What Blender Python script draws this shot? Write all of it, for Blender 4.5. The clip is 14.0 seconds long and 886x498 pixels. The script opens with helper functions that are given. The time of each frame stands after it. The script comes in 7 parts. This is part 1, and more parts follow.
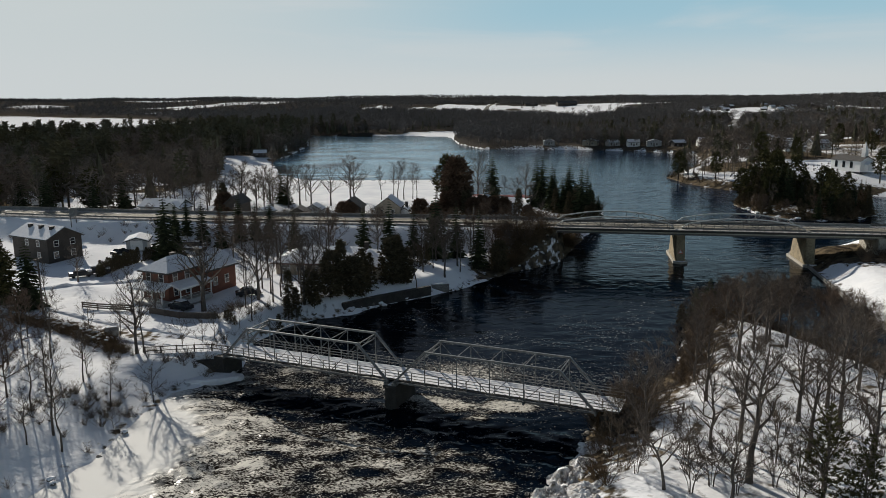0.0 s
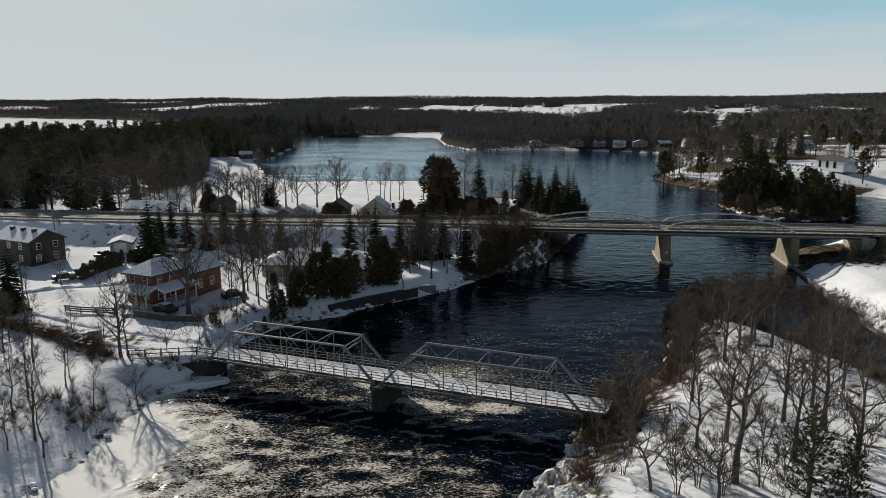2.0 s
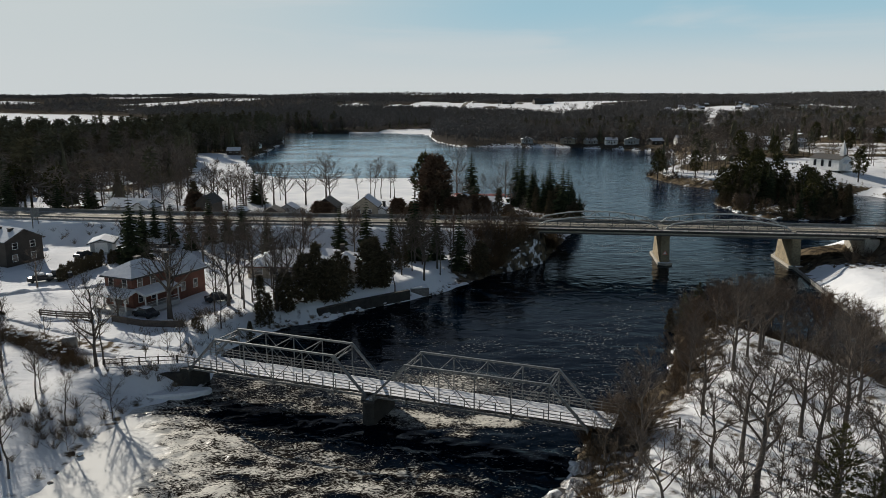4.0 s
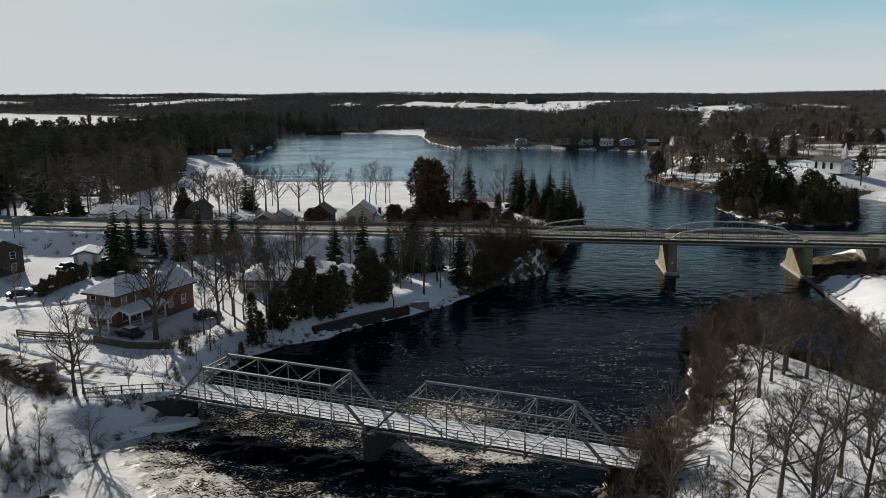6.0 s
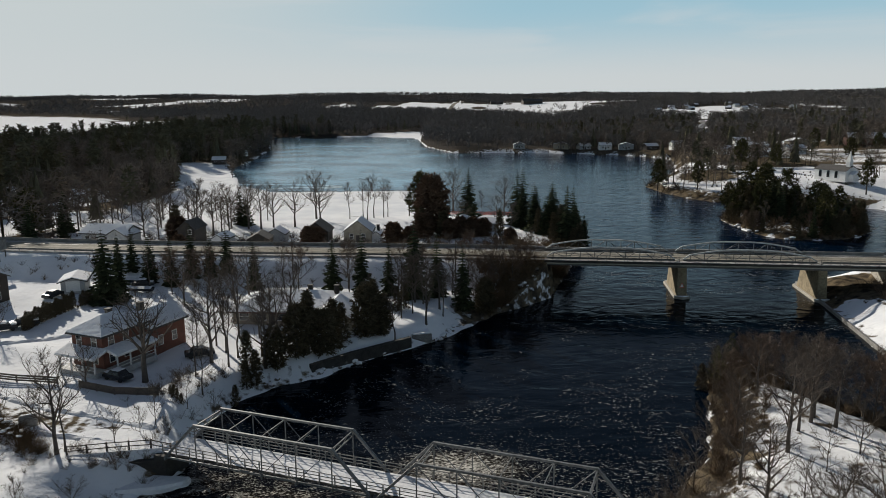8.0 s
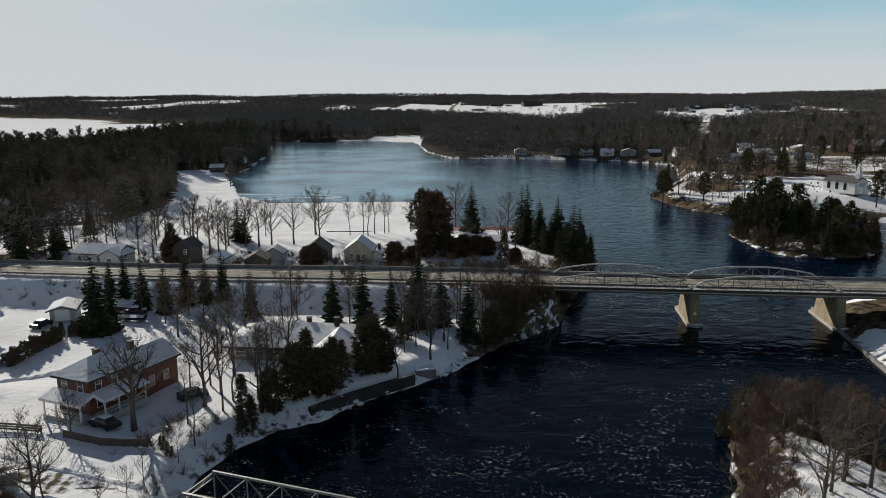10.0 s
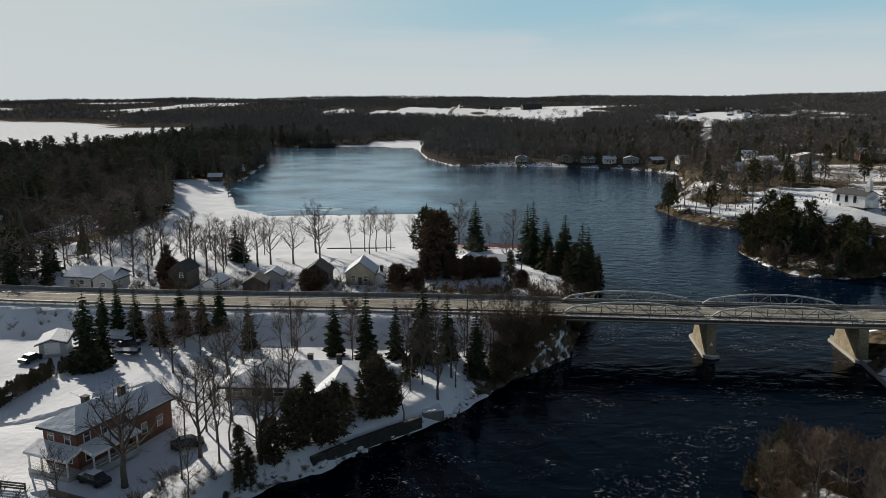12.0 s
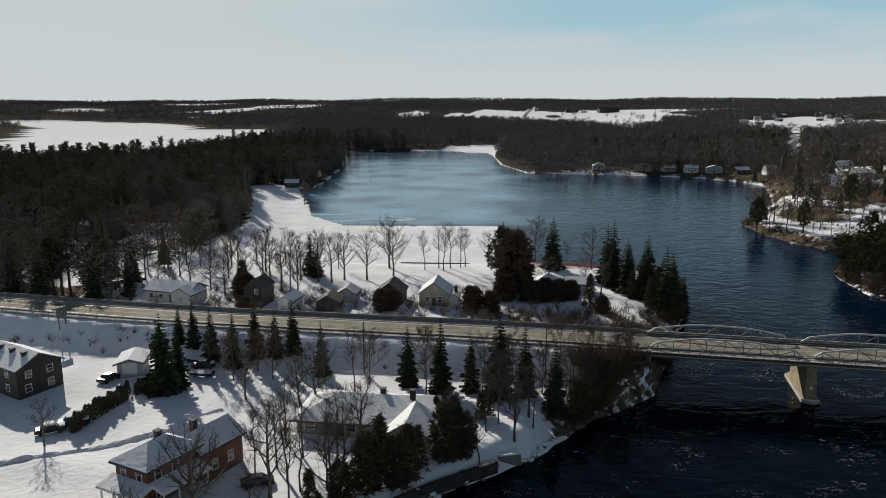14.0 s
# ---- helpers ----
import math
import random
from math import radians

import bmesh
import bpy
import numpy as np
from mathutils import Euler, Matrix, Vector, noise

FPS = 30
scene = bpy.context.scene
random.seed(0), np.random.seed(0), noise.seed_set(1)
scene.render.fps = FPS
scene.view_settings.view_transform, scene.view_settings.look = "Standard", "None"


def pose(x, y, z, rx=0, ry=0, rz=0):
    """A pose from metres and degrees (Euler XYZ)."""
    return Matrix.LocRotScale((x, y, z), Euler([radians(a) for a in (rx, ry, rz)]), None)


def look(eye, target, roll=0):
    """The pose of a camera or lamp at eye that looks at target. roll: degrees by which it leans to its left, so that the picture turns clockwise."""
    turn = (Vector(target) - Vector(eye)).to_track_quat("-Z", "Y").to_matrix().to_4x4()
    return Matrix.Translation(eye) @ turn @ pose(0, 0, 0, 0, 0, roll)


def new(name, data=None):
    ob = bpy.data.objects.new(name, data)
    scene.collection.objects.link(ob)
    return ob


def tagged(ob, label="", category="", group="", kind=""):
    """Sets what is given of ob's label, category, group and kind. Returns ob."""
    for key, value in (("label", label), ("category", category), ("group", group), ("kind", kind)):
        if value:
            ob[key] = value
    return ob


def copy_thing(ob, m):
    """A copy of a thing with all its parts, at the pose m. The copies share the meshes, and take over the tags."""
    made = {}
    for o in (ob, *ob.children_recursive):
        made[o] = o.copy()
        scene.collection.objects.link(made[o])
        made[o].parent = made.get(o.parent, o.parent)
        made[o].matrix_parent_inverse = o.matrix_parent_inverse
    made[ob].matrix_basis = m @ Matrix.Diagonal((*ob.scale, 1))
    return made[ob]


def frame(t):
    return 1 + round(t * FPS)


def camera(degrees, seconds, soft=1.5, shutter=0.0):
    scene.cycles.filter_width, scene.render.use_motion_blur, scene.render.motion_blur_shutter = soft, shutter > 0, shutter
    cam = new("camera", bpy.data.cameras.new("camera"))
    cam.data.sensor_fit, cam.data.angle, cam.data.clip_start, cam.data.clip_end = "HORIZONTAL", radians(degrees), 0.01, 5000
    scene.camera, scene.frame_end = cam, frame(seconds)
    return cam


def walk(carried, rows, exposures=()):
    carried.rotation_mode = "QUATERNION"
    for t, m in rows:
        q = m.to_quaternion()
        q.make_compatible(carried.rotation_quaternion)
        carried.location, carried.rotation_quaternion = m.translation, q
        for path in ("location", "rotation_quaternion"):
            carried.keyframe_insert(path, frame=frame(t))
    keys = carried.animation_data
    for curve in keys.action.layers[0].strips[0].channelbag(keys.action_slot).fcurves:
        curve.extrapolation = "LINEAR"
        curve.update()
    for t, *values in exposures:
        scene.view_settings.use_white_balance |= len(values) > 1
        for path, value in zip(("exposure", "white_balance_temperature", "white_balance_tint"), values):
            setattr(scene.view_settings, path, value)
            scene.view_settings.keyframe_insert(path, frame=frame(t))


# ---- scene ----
cam = camera(61.11, 14.0, soft=0.8)
walk(cam, [
    (0, pose(0.00, 0.00, 36.00, 79.05, 0, -0.00) @ pose(0, 0, 0, 0, 0, -0.25)),
    (0.5, pose(0.05, -0.00, 36.05, 79.12, 0, -0.23) @ pose(0, 0, 0, 0, 0, -0.31)),
    (1, pose(0.09, -0.04, 36.08, 79.14, 0, -0.47) @ pose(0, 0, 0, 0, 0, -0.31)),
    (1.5, pose(0.14, -0.05, 36.08, 79.15, 0, -0.72) @ pose(0, 0, 0, 0, 0, -0.30)),
    (2, pose(0.12, 0.28, 36.05, 79.11, 0, -0.99) @ pose(0, 0, 0, 0, 0, -0.27)),
    (2.5, pose(0.04, 1.17, 35.97, 79.01, 0, -1.24) @ pose(0, 0, 0, 0, 0, -0.21)),
    (3, pose(-0.04, 2.42, 35.85, 78.92, 0, -1.44) @ pose(0, 0, 0, 0, 0, -0.12)),
    (5.5, pose(-1.44, 10.51, 35.97, 78.84, 0, -2.26) @ pose(0, 0, 0, 0, 0, -0.06)),
    (6, pose(-1.74, 12.14, 36.92, 78.82, 0, -2.39) @ pose(0, 0, 0, 0, 0, -0.07)),
    (6.5, pose(-1.99, 13.79, 37.91, 78.79, 0, -2.47) @ pose(0, 0, 0, 0, 0, -0.12)),
    (7, pose(-2.22, 15.44, 38.91, 78.78, 0, -2.55) @ pose(0, 0, 0, 0, 0, -0.20)),
    (7.5, pose(-2.44, 17.07, 39.90, 78.76, 0, -2.63) @ pose(0, 0, 0, 0, 0, -0.25)),
    (8, pose(-2.66, 18.72, 40.86, 78.75, 0, -2.71) @ pose(0, 0, 0, 0, 0, -0.30)),
    (10.5, pose(-3.47, 27.07, 45.85, 78.77, 0, -2.79) @ pose(0, 0, 0, 0, 0, -0.28)),
    (11, pose(-3.75, 28.77, 46.80, 78.81, 0, -2.83) @ pose(0, 0, 0, 0, 0, -0.29)),
    (11.5, pose(-4.05, 30.50, 47.81, 78.85, 0, -2.85) @ pose(0, 0, 0, 0, 0, -0.31)),
    (12, pose(-4.33, 32.22, 48.89, 78.87, 0, -2.86) @ pose(0, 0, 0, 0, 0, -0.33)),
    (12.5, pose(-4.57, 33.89, 49.98, 78.89, 0, -2.87) @ pose(0, 0, 0, 0, 0, -0.36)),
    (13, pose(-4.75, 35.52, 51.03, 78.90, 0, -2.87) @ pose(0, 0, 0, 0, 0, -0.36)),
    (13.5, pose(-5.07, 37.04, 52.15, 78.89, 0, -2.12) @ pose(0, 0, 0, 0, 0, -0.34)),
    (14, pose(-5.50, 38.33, 52.79, 78.97, 0, 2.66) @ pose(0, 0, 0, 0, 0, -0.17)),
])

# ---- world, sun ----
SUN_AZ, SUN_EL = radians(-31.0), radians(23.0)      # azimuth from +y, to the left when negative
world = bpy.data.worlds.new("world")
scene.world = world
world.use_nodes = True
wn, wl = world.node_tree.nodes, world.node_tree.links
wn.clear()
sky = wn.new("ShaderNodeTexSky")
sky.sky_type, sky.sun_disc = "NISHITA", False
sky.sun_elevation, sky.sun_rotation = SUN_EL, SUN_AZ
sky.altitude, sky.air_density, sky.dust_density, sky.ozone_density = 200, 1.0, 0.3, 1.5


def w_node(kind, **values):
    n = wn.new(kind)
    for key, v in values.items():
        n.inputs[key.replace("_", " ")].default_value = v
    return n


def w_range(source, lo, hi, to_lo=0.0, to_hi=1.0):
    n = w_node("ShaderNodeMapRange", From_Min=lo, From_Max=hi, To_Min=to_lo, To_Max=to_hi)
    n.interpolation_type = "SMOOTHSTEP"
    wl.new(source, n.inputs["Value"])
    return n.outputs["Result"]


def w_blend(fac, a, b):
    n = wn.new("ShaderNodeMix")
    n.data_type = "RGBA"
    wl.new(fac, n.inputs["Factor"])
    for key, v in (("A", a), ("B", b)):
        if isinstance(v, tuple):
            n.inputs[key].default_value = (*v, 1)
        else:
            wl.new(v, n.inputs[key])
    return n.outputs["Result"]


# haze that whitens the sky towards the horizon and the sun, and thin high cloud in it
w_co, w_sep, w_dot = wn.new("ShaderNodeTexCoord"), wn.new("ShaderNodeSeparateXYZ"), wn.new("ShaderNodeVectorMath")
wl.new(w_co.outputs["Generated"], w_sep.inputs["Vector"])
w_dot.operation = "DOT_PRODUCT"
w_dot.inputs[1].default_value = (math.sin(SUN_AZ) * math.cos(SUN_EL), math.cos(SUN_AZ) * math.cos(SUN_EL), math.sin(SUN_EL))
wl.new(w_co.outputs["Generated"], w_dot.inputs[0])
w_map = w_node("ShaderNodeMapping", Scale=(1.3, 1.3, 9.0))
w_noise = w_node("ShaderNodeTexNoise", Scale=2.4, Detail=7.0, Distortion=0.6)
wl.new(w_co.outputs["Generated"], w_map.inputs["Vector"])
wl.new(w_map.outputs["Vector"], w_noise.inputs["Vector"])
w_cloud = w_range(w_noise.outputs["Fac"], 0.50, 0.72, 0.0, 0.5)
upper = w_blend(w_range(w_dot.outputs["Value"], 0.74, 0.99), (6.6, 10.5, 12.5), (11.4, 12.3, 12.4))
upper = w_blend(w_cloud, upper, (11.6, 12.4, 12.8))
haze = w_blend(w_range(w_sep.outputs["Z"], 0.018, 0.12), (11.7, 12.5, 12.7), upper)
clear = w_node("ShaderNodeHueSaturation", Saturation=0.75, Value=1.0)
wl.new(sky.outputs["Color"], clear.inputs["Color"])
w_bg = wn.new("ShaderNodeBackground")
w_bg.inputs["Strength"].default_value = 0.05
w_out = wn.new("ShaderNodeOutputWorld")
wl.new(w_blend(w_range(w_sep.outputs["Z"], 0.32, 0.10), clear.outputs["Color"], haze), w_bg.inputs["Color"])
wl.new(w_bg.outputs["Background"], w_out.inputs["Surface"])

sun = new("sun", bpy.data.lights.new("sun", "SUN"))
sun.data.energy, sun.data.angle, sun.data.color = 5.0, radians(0.55), (1.0, 0.93, 0.82)
to_sun = Vector((math.sin(SUN_AZ) * math.cos(SUN_EL), math.cos(SUN_AZ) * math.cos(SUN_EL), math.sin(SUN_EL)))
sun.matrix_world = look(to_sun * 400, (0, 0, 0))
scene.view_settings.exposure = 0.0

# ---- materials ----
def material(name, low, high, scale=1.0, rough=0.8, metal=0.0, bump=0.0, bump_scale=None, fine=8.0, vary=0.0, spec=0.5):
    """A procedural surface: two colours mixed by noise at two scales, with relief; vary: brightness per object."""
    m = bpy.data.materials.new(name)
    m.use_nodes = True
    nd, lk = m.node_tree.nodes, m.node_tree.links
    b = nd["Principled BSDF"]
    co = nd.new("ShaderNodeTexCoord")
    n1, n2 = nd.new("ShaderNodeTexNoise"), nd.new("ShaderNodeTexNoise")
    n1.inputs["Scale"].default_value, n1.inputs["Detail"].default_value = scale, 5
    n2.inputs["Scale"].default_value, n2.inputs["Detail"].default_value = scale * fine, 4
    for n in (n1, n2):
        lk.new(co.outputs["Object"], n.inputs["Vector"])
    add = nd.new("ShaderNodeMath")
    add.operation = "MULTIPLY_ADD"
    add.inputs[1].default_value = 0.5
    lk.new(n2.outputs["Fac"], add.inputs[0])
    half = nd.new("ShaderNodeMath")
    half.operation = "MULTIPLY"
    half.inputs[1].default_value = 0.5
    lk.new(n1.outputs["Fac"], half.inputs[0])
    lk.new(half.outputs[0], add.inputs[2])
    rng = nd.new("ShaderNodeMapRange")
    rng.inputs["From Min"].default_value, rng.inputs["From Max"].default_value = 0.36, 0.64
    lk.new(add.outputs[0], rng.inputs["Value"])
    mix = nd.new("ShaderNodeMix")
    mix.data_type = "RGBA"
    mix.inputs["A"].default_value, mix.inputs["B"].default_value = (*low, 1), (*high, 1)
    lk.new(rng.outputs["Result"], mix.inputs["Factor"])
    last = mix.outputs["Result"]
    if vary:
        info, hsv, mr = nd.new("ShaderNodeObjectInfo"), nd.new("ShaderNodeHueSaturation"), nd.new("ShaderNodeMapRange")
        mr.inputs["To Min"].default_value, mr.inputs["To Max"].default_value = 1 - vary, 1 + vary
        lk.new(info.outputs["Random"], mr.inputs["Value"])
        lk.new(mr.outputs["Result"], hsv.inputs["Value"])
        lk.new(last, hsv.inputs["Color"])
        last = hsv.outputs["Color"]
    lk.new(last, b.inputs["Base Color"])
    b.inputs["Roughness"].default_value, b.inputs["Metallic"].default_value = rough, metal
    b.inputs["Specular IOR Level"].default_value = spec
    if bump:
        bp = nd.new("ShaderNodeBump")
        bp.inputs["Strength"].default_value, bp.inputs["Distance"].default_value = 1.0, bump
        nb = nd.new("ShaderNodeTexNoise")
        nb.inputs["Scale"].default_value, nb.inputs["Detail"].default_value = bump_scale or scale * 6, 6
        lk.new(co.outputs["Object"], nb.inputs["Vector"])
        lk.new(nb.outputs["Fac"], bp.inputs["Height"])
        lk.new(bp.outputs["Normal"], b.inputs["Normal"])
    return m


def island_material(name, low, high, rough=0.85):
    """Foliage or twigs: colour by the island's own random value, between two colours."""
    m = bpy.data.materials.new(name)
    m.use_nodes = True
    nd, lk = m.node_tree.nodes, m.node_tree.links
    b = nd["Principled BSDF"]
    geo, mix = nd.new("ShaderNodeNewGeometry"), nd.new("ShaderNodeMix")
    mix.data_type = "RGBA"
    mix.inputs["A"].default_value, mix.inputs["B"].default_value = (*low, 1), (*high, 1)
    lk.new(geo.outputs["Random Per Island"], mix.inputs["Factor"])
    lk.new(mix.outputs["Result"], b.inputs["Base Color"])
    b.inputs["Roughness"].default_value = rough
    b.inputs["Specular IOR Level"].default_value = 0.0
    return m


SNOW = material("snow", (0.76, 0.78, 0.81), (0.89, 0.90, 0.91), 0.25, 0.75, bump=0.10, bump_scale=1.3, spec=0.0)
SNOW_PACKED = material("packed_snow", (0.60, 0.61, 0.63), (0.82, 0.83, 0.85), 0.6, 0.7, bump=0.05, bump_scale=2.0, spec=0.02)
DIRTY_SNOW = material("dirty_snow", (0.16, 0.15, 0.135), (0.55, 0.54, 0.53), 0.9, 0.8, bump=0.05, bump_scale=2.0, spec=0.0)
STEEL = material("weathered_steel", (0.11, 0.112, 0.112), (0.27, 0.275, 0.27), 2.5, 0.5, 0.55, bump=0.004)
GIRDER = material("grey_painted_steel", (0.30, 0.31, 0.31), (0.50, 0.51, 0.50), 1.5, 0.55, 0.3, bump=0.004)
DARKSTEEL = material("dark_steel", (0.06, 0.06, 0.058), (0.15, 0.15, 0.145), 1.5, 0.6, 0.2, bump=0.004)
RAILWOOD = material("grey_timber", (0.16, 0.15, 0.14), (0.34, 0.32, 0.29), 3.0, 0.85, bump=0.006)
CONCRETE = material("concrete", (0.30, 0.28, 0.24), (0.46, 0.43, 0.37), 0.6, 0.9, bump=0.02, bump_scale=5)
CONCRETE_PALE = material("pale_concrete", (0.15, 0.12, 0.075), (0.33, 0.27, 0.17), 0.35, 0.9, bump=0.02, bump_scale=4)
STONE = material("masonry_stone", (0.13, 0.125, 0.115), (0.30, 0.29, 0.27), 0.9, 0.9, bump=0.03, bump_scale=3, vary=0.25)
WETSTONE = material("wet_stone", (0.022, 0.02, 0.018), (0.065, 0.06, 0.052), 0.9, 0.85, bump=0.03, bump_scale=3)
# pale tan from salt, and from the sun's sheen put into the base colour
ASPHALT = material("salted_sheen_asphalt", (0.15, 0.142, 0.12), (0.32, 0.30, 0.25), 0.3, 0.85, spec=0.03, bump=0.008, bump_scale=14)
BARK = material("bark", (0.055, 0.047, 0.040), (0.13, 0.112, 0.096), 2.0, 0.9, bump=0.02)
TWIG = island_material("twigs", (0.07, 0.06, 0.052), (0.175, 0.146, 0.122))
TWIG_BROWN = island_material("brown_twigs", (0.085, 0.064, 0.05), (0.20, 0.15, 0.115))
OAK = island_material("withered_oak_leaves", (0.07, 0.045, 0.032), (0.17, 0.115, 0.08))
TWIG_PALE = island_material("pale_twigs", (0.08, 0.065, 0.05), (0.19, 0.155, 0.12))
SPRUCE = island_material("spruce_needles", (0.020, 0.026, 0.016), (0.075, 0.085, 0.045))
CEDAR = island_material("cedar_foliage", (0.055, 0.047, 0.032), (0.15, 0.125, 0.078))
PINE = island_material("pine_needles", (0.032, 0.036, 0.018), (0.12, 0.11, 0.05))
THICKET = island_material("thicket_twigs", (0.055, 0.043, 0.034), (0.15, 0.115, 0.085))
SCRUB = island_material("brown_scrub", (0.06, 0.045, 0.03), (0.19, 0.135, 0.085))
# greyer than the nearer bare woods: some distance haze mixed into the colour
FARWOOD = island_material("hazed_bare_woods", (0.125, 0.116, 0.111), (0.19, 0.176, 0.166))
DULLBRICK = material("old_dark_brick", (0.09, 0.045, 0.035), (0.17, 0.085, 0.065), 1.0, 0.9, bump=0.01)
# needles lightened, as haze would lift their shaded sides
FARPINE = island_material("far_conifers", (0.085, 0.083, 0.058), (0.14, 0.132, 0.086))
MIDWOOD = island_material("bare_woods", (0.125, 0.105, 0.09), (0.20, 0.168, 0.142))
BRICK = material("red_brick", (0.12, 0.05, 0.034), (0.20, 0.085, 0.058), 1.2, 0.9, bump=0.01, bump_scale=9)
BROWN = material("dark_brown_siding", (0.032, 0.027, 0.023), (0.065, 0.055, 0.046), 0.8, 0.85, bump=0.008)
WHITE = material("white_siding", (0.72, 0.72, 0.70), (0.86, 0.86, 0.84), 0.7, 0.7, bump=0.004)
GREY = material("grey_siding", (0.32, 0.33, 0.33), (0.48, 0.49, 0.48), 0.7, 0.75, bump=0.004)
TAN = material("tan_siding", (0.30, 0.26, 0.20), (0.44, 0.39, 0.31), 0.7, 0.8, bump=0.004)
SHINGLE = material("roof_shingle", (0.035, 0.034, 0.033), (0.10, 0.095, 0.09), 2.0, 0.9, bump=0.01)
FASCIA = material("red_brown_fascia", (0.10, 0.035, 0.025), (0.18, 0.07, 0.05), 1.5, 0.7)
TRIM = material("white_trim", (0.62, 0.62, 0.60), (0.80, 0.80, 0.78), 2.0, 0.6)
GLASS = material("window_glass", (0.012, 0.014, 0.016), (0.03, 0.034, 0.038), 0.5, 0.08, spec=0.8)
DARKPAINT = material("dark_car_paint", (0.015, 0.016, 0.018), (0.03, 0.032, 0.035), 1.0, 0.25)
TYRE = material("rubber", (0.012, 0.012, 0.012), (0.025, 0.025, 0.025), 4.0, 0.8)
ORANGE = material("orange_mesh", (0.55, 0.10, 0.06), (0.70, 0.18, 0.12), 3.0, 0.7)
ROCK = material("shore_rock", (0.09, 0.08, 0.07), (0.26, 0.24, 0.21), 0.8, 0.9, bump=0.04, bump_scale=3, vary=0.3)
ROUGHICE = material("rough_shore_ice", (0.16, 0.14, 0.115), (0.90, 0.90, 0.90), 1.1, 0.75, bump=0.12, bump_scale=2.5, fine=3.0, spec=0.05)
WOODDARK = material("weathered_boards", (0.05, 0.042, 0.036), (0.12, 0.10, 0.085), 2.0, 0.85, bump=0.01)


def ground_material():
    """Snow with leaf litter, brush stubble and bare soil where the land cover says so."""
    m = bpy.data.materials.new("snowy_ground")
    m.use_nodes = True
    nd, lk = m.node_tree.nodes, m.node_tree.links
    b = nd["Principled BSDF"]
    co, at = nd.new("ShaderNodeTexCoord"), nd.new("ShaderNodeAttribute")
    at.attribute_name = "litter"
    def noise_at(scale, detail=6):
        n = nd.new("ShaderNodeTexNoise")
        n.inputs["Scale"].default_value, n.inputs["Detail"].default_value = scale, detail
        lk.new(co.outputs["Object"], n.inputs["Vector"])
        return n.outputs["Fac"]
    def mixed(a, c, fac):
        x = nd.new("ShaderNodeMix")
        x.data_type = "RGBA"
        for key, v in (("A", a), ("B", c)):
            if isinstance(v, tuple):
                x.inputs[key].default_value = (*v, 1)
            else:
                lk.new(v, x.inputs[key])
        lk.new(fac, x.inputs["Factor"])
        return x.outputs["Result"]
    def ranged(v, lo, hi):
        r = nd.new("ShaderNodeMapRange")
        r.inputs["From Min"].default_value, r.inputs["From Max"].default_value = lo, hi
        lk.new(v, r.inputs["Value"])
        return r.outputs["Result"]
    snow = mixed((0.76, 0.78, 0.81), (0.90, 0.91, 0.92), ranged(noise_at(0.12), 0.35, 0.65))
    litter = mixed((0.035, 0.03, 0.025), (0.17, 0.135, 0.09), ranged(noise_at(0.5), 0.35, 0.65))
    # shade under the dense far woods, put into the litter colour
    wood_shade = nd.new("ShaderNodeAttribute")
    wood_shade.attribute_name = "wood_shade"
    litter = mixed(litter, (0.06, 0.055, 0.05), wood_shade.outputs["Fac"])
    # a patchy threshold: more litter, fewer patches of snow
    sub = nd.new("ShaderNodeMath")
    sub.operation = "ADD"
    lk.new(at.outputs["Fac"], sub.inputs[0])
    lk.new(noise_at(0.7, 8), sub.inputs[1])
    fac = ranged(sub.outputs[0], 0.92, 1.06)
    lk.new(mixed(snow, litter, fac), b.inputs["Base Color"])
    b.inputs["Roughness"].default_value = 0.8
    b.inputs["Specular IOR Level"].default_value = 0.0
    bp = nd.new("ShaderNodeBump")
    bp.inputs["Strength"].default_value, bp.inputs["Distance"].default_value = 1.0, 0.16
    lk.new(noise_at(0.9, 7), bp.inputs["Height"])
    lk.new(bp.outputs["Normal"], b.inputs["Normal"])
    return m


